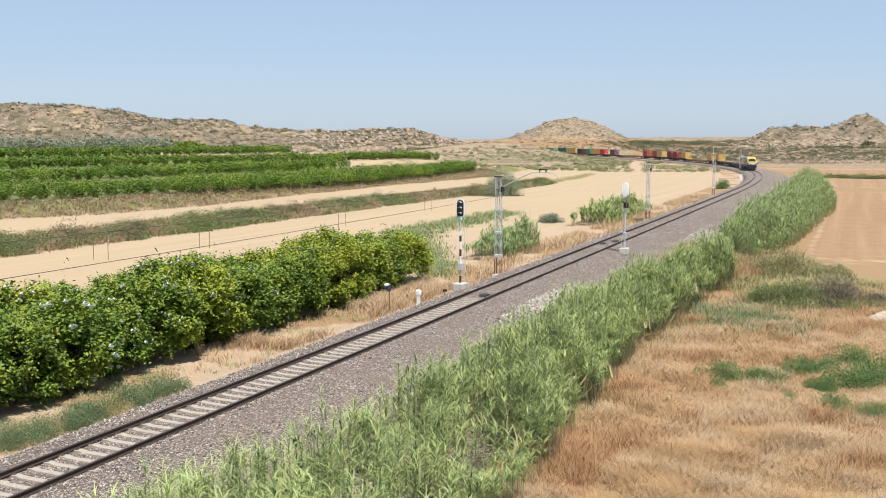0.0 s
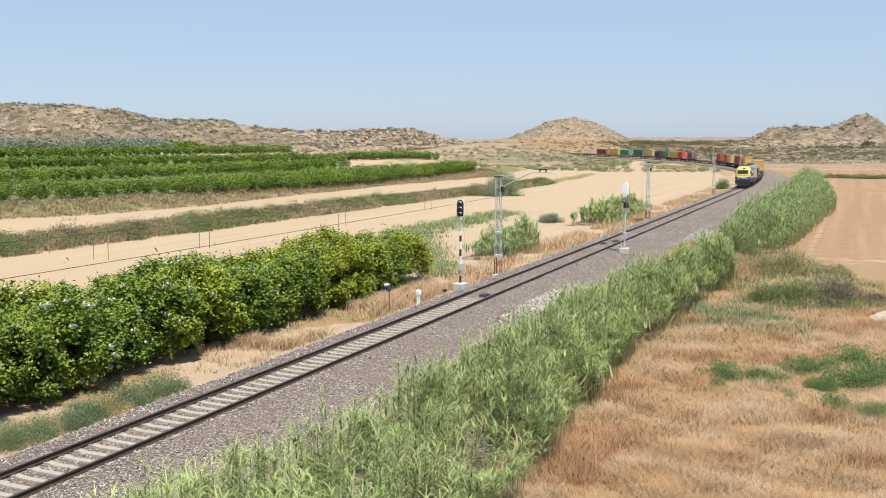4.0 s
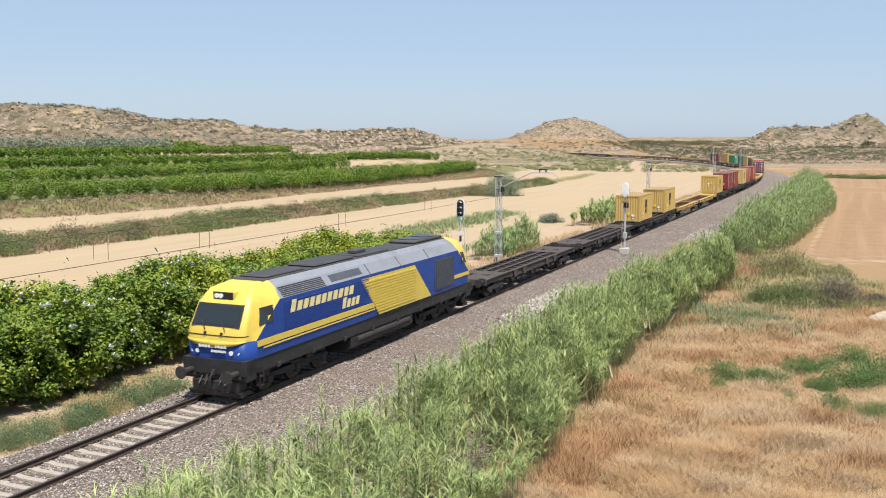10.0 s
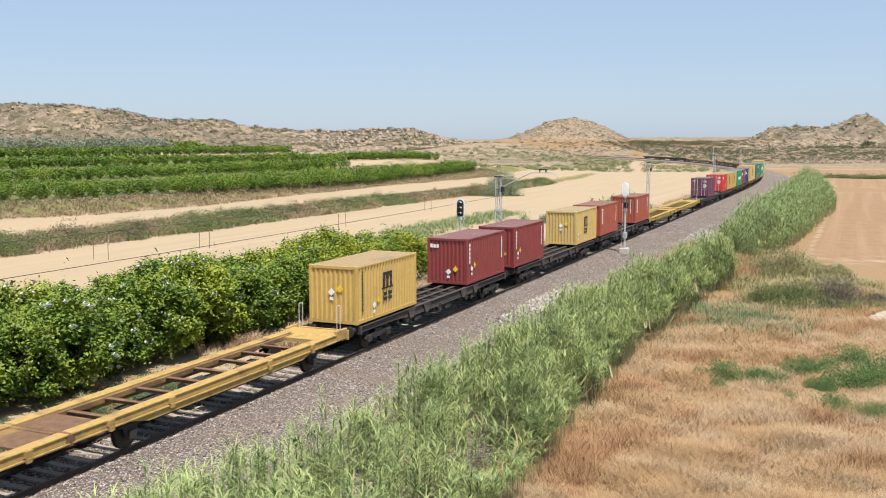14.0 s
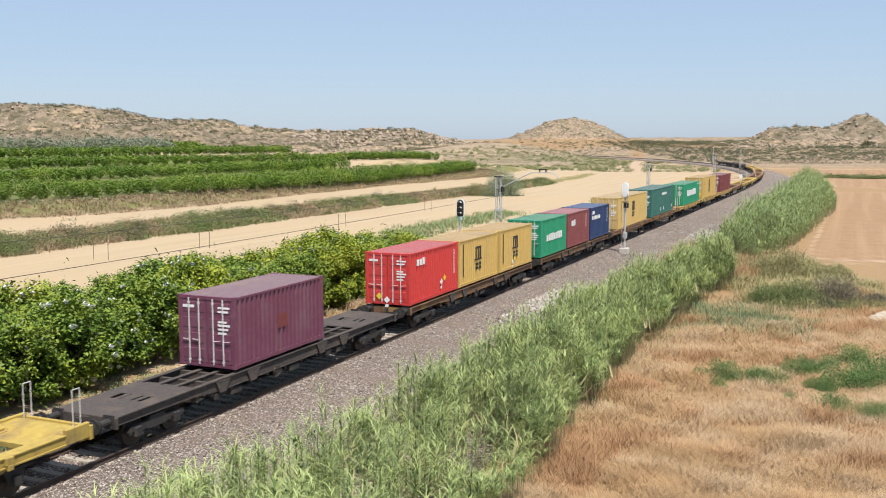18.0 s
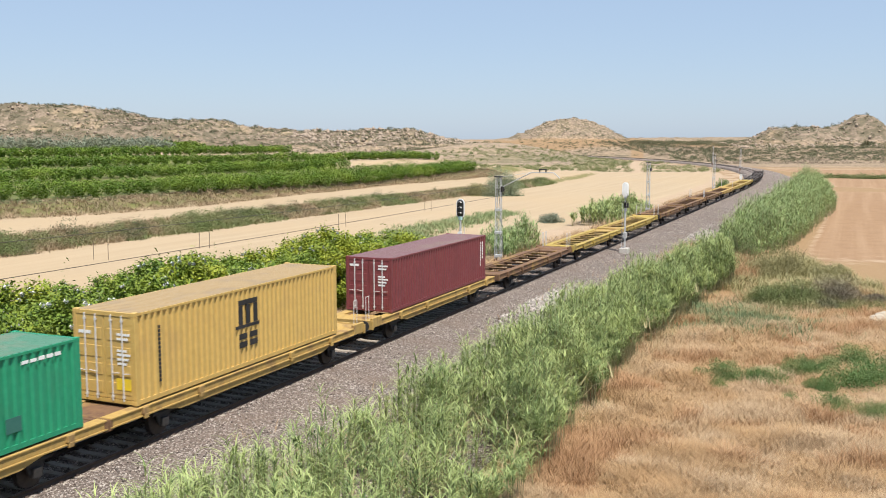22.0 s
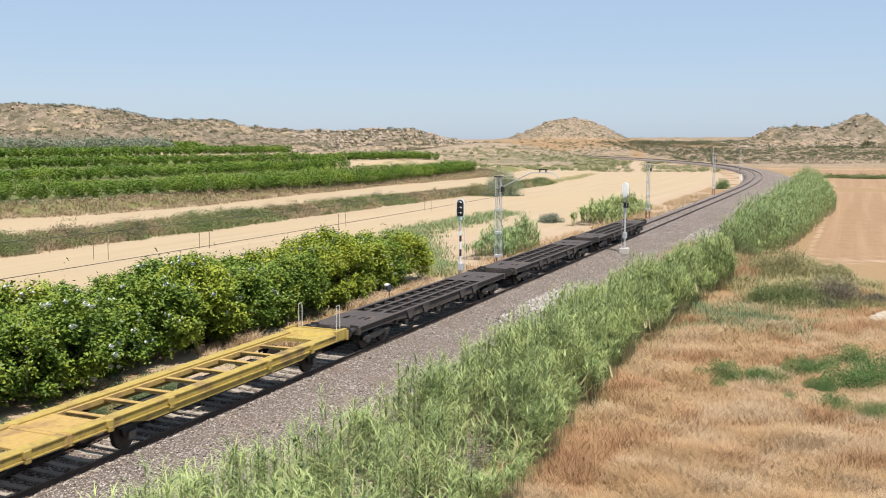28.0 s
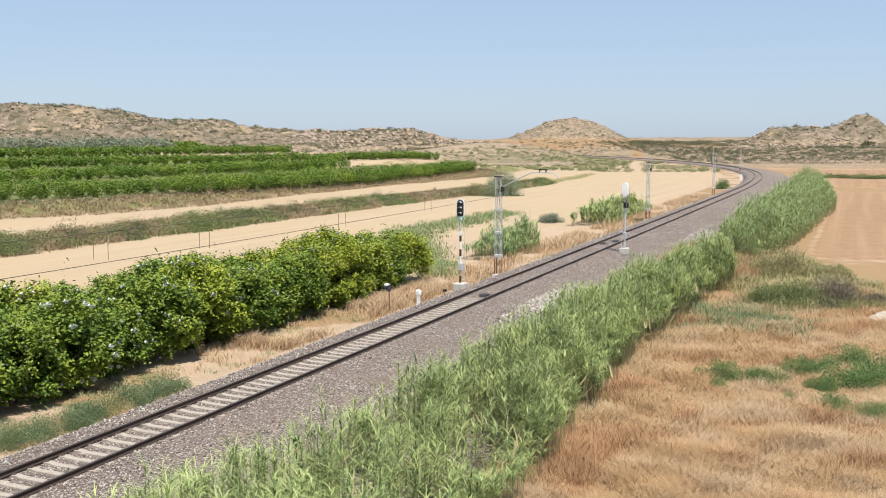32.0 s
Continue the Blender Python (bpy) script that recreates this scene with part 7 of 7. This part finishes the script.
def signal(s, lat, faces, tall, label):
    """A colour-light signal: concrete foot, banded mast, equipment box, ladder, oblong head with three hooded lenses."""
    sg = stand("railway_signal", label, "railway signal", s, lat)
    d = -1 if faces == "near" else 1
    made("concrete_foot", lambda bm: box(bm, -0.45, 0.45, -0.35, 0.35, -0.5, 0.42, 0.03), M_CONCRETE, sg, "square concrete foot")
    made("mast", lambda bm: rod(bm, (0, 0, 0.4), (0, 0, tall - 0.55), 0.065, 12), M_STEEL, sg, "grey steel mast")
    for z0, z1, m in () if d > 0 else ((0.45, 0.9, M_UNDER), (2.15, 2.6, M_BLACK), (2.6, 3.1, M_WHITE), (1.6, 2.15, M_WHITE), (3.1, 3.5, M_BLACK)):
        made("mast_band", lambda bm: rod(bm, (0, 0, z0), (0, 0, z1), 0.071, 12), m, sg, "painted band on the mast")
    made("equipment_box", lambda bm: box(bm, -0.14, 0.14, -0.2, 0.14, 1.25, 1.72, 0.02), M_STEEL, sg, "grey equipment box")
    made("mast_cap", lambda bm: box(bm, -0.1, 0.1, -0.12, 0.12, tall - 0.72, tall - 0.5, 0.02), M_GREENPLATE if d < 0 else M_STEEL, sg)
    made("number_disc", lambda bm: rod(bm, (d * 0.08, 0.0, 3.62), (d * 0.11, 0.0, 3.62), 0.15, 16), M_WHITE, sg, "small round number plate")
    def plate(bm):
        prism(bm, [(y, z) for y, z in oval(0.56, 1.26)], -0.012, 0.012, "x")
    head = made("backboard", plate, M_WHITE, sg, "white oblong signal backboard")
    head.location = (0, 0, tall)
    if d < 0:
        def face(bm):
            prism(bm, [(y, z) for y, z in oval(0.44, 1.13)], d * 0.02, d * 0.05, "x")
        f = made("head_face", face, M_BLACK, head, "black signal face")
        for z in (0.34, 0.0, -0.34):
            made("lens", lambda bm: rod(bm, (d * 0.05, 0, z), (d * 0.065, 0, z), 0.105, 16), M_LENS, head, "unlit round lens")
            def hood(bm):
                for a in range(9):
                    t0, t1 = radians(20 + a * 15.5), radians(20 + (a + 1) * 15.5)
                    q = [(0.04, t0), (0.04, t1), (0.26, t1), (0.26, t0)]
                    vs = [bm.verts.new((d * x, 0.125 * math.cos(t), z + 0.125 * math.sin(t))) for x, t in q]
                    bm.faces.new(vs)
            made("lens_hood", hood, M_STEEL, head, "grey hood over the lens")
    else:
        made("head_case", lambda bm: prism(bm, [(y, z) for y, z in oval(0.46, 1.15)], -0.2, -0.02, "x"), M_WHITE, head, "white rear casing of the signal head")
        made("bracket", lambda bm: (box(bm, -0.3, 0.3, -0.25, 0.25, -1.05, -1.0), rod(bm, (-0.28, -0.22, -1.0), (-0.28, -0.22, -0.3), 0.015, 5), rod(bm, (-0.28, 0.22, -1.0), (-0.28, 0.22, -0.3), 0.015, 5), box(bm, -0.2, 0.05, -0.3, 0.1, -1.5, -1.1, 0.02)), M_UNDER, head, "dark service platform and relay box")
    ladder = made("ladder", lambda bm: [rod(bm, (-d * 0.32, y, 0.1), (-d * 0.3, y, tall - 1.1), 0.014, 5) for y in (-0.16, 0.16)] and [rod(bm, (-d * 0.31, -0.16, 0.3 + k * 0.3), (-d * 0.31, 0.16, 0.3 + k * 0.3), 0.01, 5) for k in range(int((tall - 1.6) / 0.3))], M_STEEL, sg, "thin steel ladder")
    return sg


signal(11.5, 2.5, "near", 5.2, "three-light railway signal with black face on a banded mast")
signal(34.9, -2.75, "far", 5.3, "railway signal seen from its white back on a grey mast")


def lattice_mast(s, lat, arm, label):
    """A riveted lattice mast: four corner angles laced by diagonals, old contact-wire arm over the line."""
    m = stand("lattice_mast", label, "mast", s, lat)
    H, w0, w1 = 7.1, 0.21, 0.16
    made("base_block", lambda bm: box(bm, -0.35, 0.35, -0.35, 0.35, -0.5, 0.1, 0.03), M_CONCRETE, m)
    def w(z):
        return w0 + (w1 - w0) * z / H
    for sx in (1, -1):
        for sy in (1, -1):
            made("corner_angle", lambda bm: rod(bm, (sx * w0, sy * w0, 0.05), (sx * w1, sy * w1, H), 0.028, 5), M_STEEL, m)
            made("rusty_foot", lambda bm: rod(bm, (sx * w0, sy * w0, 0.05), (sx * w(1.2), sy * w(1.2), 1.2), 0.034, 5), M_RUST, m, "rust-red foot of the corner angle")
    n = 14
    for k in range(n):
        z0, z1 = 0.1 + k * (H - 0.2) / n, 0.1 + (k + 1) * (H - 0.2) / n
        f = 1 if k % 2 else -1
        def lace(bm):
            for sy in (1, -1):
                rod(bm, (f * w(z0), sy * w(z0), z0), (-f * w(z1), sy * w(z1), z1), 0.014, 4)
                rod(bm, (sy * w(z0), f * w(z0), z0), (sy * w(z1), -f * w(z1), z1), 0.014, 4)
        made("lacing", lace, M_STEEL if k > 1 else M_RUST, m)
    for z in (1.35, 3.0, 4.6):
        made("batten_plate", lambda bm: box(bm, -w(z) - 0.03, w(z) + 0.03, -w(z) - 0.03, w(z) + 0.03, z, z + 0.16), M_STEEL, m)
    made("cap_bracket", lambda bm: (box(bm, -0.24, 0.24, -0.3, 0.3, H - 0.12, H - 0.04), box(bm, -0.2, 0.2, -0.35, -0.2, H - 1.15, H - 0.75, 0.02), rod(bm, (0, -0.5, H - 0.95), (0, 0.2, H - 0.95), 0.03, 6)), M_UNDER, m, "dark fittings near the top")
    if arm:
        def jib(bm):
            pts = [(0, -0.25, 6.3), (0, -2.4, 7.35), (0, -4.0, 7.35), (0, -4.45, 6.97)]
            for a, b in zip(pts, pts[1:]):
                rod(bm, a, b, 0.038, 6)
            rod(bm, (0, -0.2, 7.0), (0, -2.4, 7.36), 0.012, 4)
        made("arm", jib, M_STEEL, m, "cranked steel arm reaching over the track")
        made("insulator", lambda bm: (rod(bm, (0, -3.0, 7.37), (0, -3.0, 7.57), 0.05, 8), rod(bm, (0, -3.5, 7.57), (0, -2.95, 7.57), 0.04, 6), rod(bm, (0, -3.45, 7.37), (0, -3.45, 7.57), 0.05, 8)), M_UNDER, m, "small insulators on the arm")
    made("stay", lambda bm: rod(bm, (0.1, 0, 5.6), (2.0, 0.2, 0.0), 0.014, 5), M_WIRE, m, "thin stay rod")
    return m


lattice_mast(18.8, 2.6, True, "grey lattice mast with rusty foot and cranked arm")
lattice_mast(-52.0, 2.85, False, "grey lattice mast with rusty foot carrying wires")
for along in (72.0, 128.0, 258.0, 320.0):
    lattice_mast(along, 2.9, False, "bare grey lattice mast beside the curved line")


def hung_wire(z, z_far, lat, label, sag):
    cu = bpy.data.curves.new("overhead_wire", "CURVE")
    cu.dimensions, cu.bevel_depth, cu.bevel_resolution = "3D", 0.012, 1
    sp = cu.splines.new("POLY")
    sp.points.add(24)
    for k, t in enumerate(np.linspace(0, 1, 25)):
        sp.points[k].co = (*at(18.6 - 70.6 * t, lat, z + (z_far - z) * t - sag * 4 * t * (1 - t)), 1)
    cu.materials.append(M_WIRE)
    return tagged(new("overhead_wire", cu), label, "wire")


hung_wire(6.1, 6.8, 2.85, "dark upper wire slung between lattice masts", 0.38)
hung_wire(5.2, 5.2, 2.85, "dark lower wire slung between lattice masts", 0.15)


def posts():
    p = stand("rusty_post", "thin rusty post with a small grey box on top", "post", 0, 0, xy=(-3.2, 57.0))
    made("shaft", lambda bm: rod(bm, (0, 0, -0.2), (0, 0, 1.5), 0.03, 6), M_RUST, p)
    made("box_on_top", lambda bm: box(bm, -0.09, 0.09, -0.1, 0.1, 1.3, 1.7, 0.02), M_GRILLE, p, "small dark box")
    made("lid", lambda bm: box(bm, -0.12, 0.12, 0.02, 0.3, 1.62, 1.74, 0.02), M_WHITE, p, "pale lid")
    p = stand("white_marker_post", "white concrete marker post with rounded top", "marker post", 0, 0, xy=(-1.5, 58.4))
    made("shaft", lambda bm: box(bm, -0.09, 0.09, -0.1, 0.1, -0.3, 0.75, 0.02), M_WHITE, p)
    made("head", lambda bm: (box(bm, -0.12, 0.12, -0.17, 0.17, 0.72, 1.08, 0.07)), M_WHITE, p, "rounded white head")
    p = stand("white_marker_board", "white marker board inside the curve", "marker post", 190, 3.6)
    made("shaft", lambda bm: rod(bm, (0, 0, -0.3), (0, 0, 1.2), 0.05, 6), M_STEEL, p)
    made("board", lambda bm: box(bm, -0.04, 0.04, -0.3, 0.3, 0.55, 2.0, 0.03), M_WHITE, p, "white painted board")
    p = stand("track_marker", "small dark lineside bracket on the ballast", "marker", 8.3, 2.2)
    made("shaft", lambda bm: rod(bm, (0, 0, -0.1), (0, 0, 0.32), 0.02, 5), M_UNDER, p)
    made("plate", lambda bm: box(bm, -0.03, 0.03, -0.14, 0.14, 0.26, 0.4, 0.02), M_UNDER, p)
    for s, lat, z in ((8.6, -0.28, -0.17), (40.0, 0.35, -0.16), (42.3, -0.25, -0.16)):
        b = stand("track_magnet", "black signalling magnet bolted between the rails", "track magnet", s, lat, z)
        made("case", lambda bm: prism(bm, [(-0.42, 0.0), (0.42, 0.0), (0.34, 0.13), (0.1, 0.17), (-0.1, 0.17), (-0.34, 0.13)], -0.2, 0.2), M_BLACK, b)
        made("bracket", lambda bm: box(bm, -0.06, 0.06, -0.42, 0.42, 0.0, 0.06, 0.01), M_RUST, b)
    bm = bmesh.new()
    route = [at(42.3, -0.5, -0.12), at(41.2, -1.4, -0.12), at(38.5, -2.0, -0.22), at(35.4, -2.5, -0.2)]
    for a, b in zip(route, route[1:]):
        rod(bm, a, b, 0.03, 5)
    me = bpy.data.meshes.new("signal_cable")
    bm.to_mesh(me)
    bm.free()
    me.materials.append(M_BLACK)
    tagged(new("signal_cable", me), "black cable from the signal foot to the rails", "cable")
    stakes = ((-30.2, 83.0), (-28.9, 82.9), (-22.9, 90.4), (-22.0, 90.6), (-12.3, 113.6), (-11.5, 114.0), (-2.6, 138.5), (-1.7, 139.0))
    for x, y in stakes:
        k = stand("field_stake", "thin weathered stake standing in the stubble", "stake", 0, 0, group="stakes in the stubble field", xy=(x, y))
        made("shaft", lambda bm: rod(bm, (0, 0, -0.2), (0.03, 0.02, 1.5), 0.028, 5), M_BARK, k)
        made("tie", lambda bm: rod(bm, (-0.02, 0, 1.3), (0.06, 0, 1.32), 0.04, 5), M_WIRE, k)
    rng = random.Random(6)
    for x, y, r in ((26.2, 57.4, 0.5), (26.9, 57.9, 0.6), (26.7, 56.6, 0.32), (24.6, 51.2, 0.28), (23.9, 50.6, 0.2), (10.8, 75.5, 0.3), (11.6, 77.0, 0.22)):
        z = float(height(x, y)[0])
        bm = bmesh.new()
        bmesh.ops.create_icosphere(bm, subdivisions=2, radius=r)
        for v in bm.verts:
            n = noise.noise(v.co * (1.6 / r) + Vector((x, y, 0)))
            v.co *= 1 + 0.45 * n
            v.co.z *= 0.6
        me = bpy.data.meshes.new("boulder")
        bm.to_mesh(me)
        bm.free()
        me.materials.append(M_BOULDER)
        b = tagged(new("boulder", me), "pale weathered boulder lying in dry grass", "boulder", "boulders in the grass")
        b.location = (x, y, z + r * 0.2)


posts()


# ---- movement: the train runs through at a steady pace ----
def ride_pose(s, half, back=False):
    s = s + float(np.interp(s, (-60, -40, -28, -18, -8, 10, 60, 90, 115, 150, 200), (1.6, 1.0, 0.58, 0.27, 0.0, 0.0, 1.6, 2.5, 2.2, 0.8, 0.0)))
    a, b = at(s - half), at(s + half)
    turn = math.degrees(math.atan2(a.y - b.y, a.x - b.x))
    return (a + b) / 2, turn + (180 if back else 0)


def motions():
    for ob, off, half in MOVING:
        lift = FLOOR if "half" in ob.keys() else 0.0
        back = bool(ob.get("back", 0))
        rows = []
        for k in range(0, 65):
            t = k * 0.5
            p, turn = ride_pose(off - SPEED * (t - 10.0), half, back)
            rows.append((t, pose(p.x, p.y, lift, 0, 0, turn)))
        walk(ob, rows)


motions()
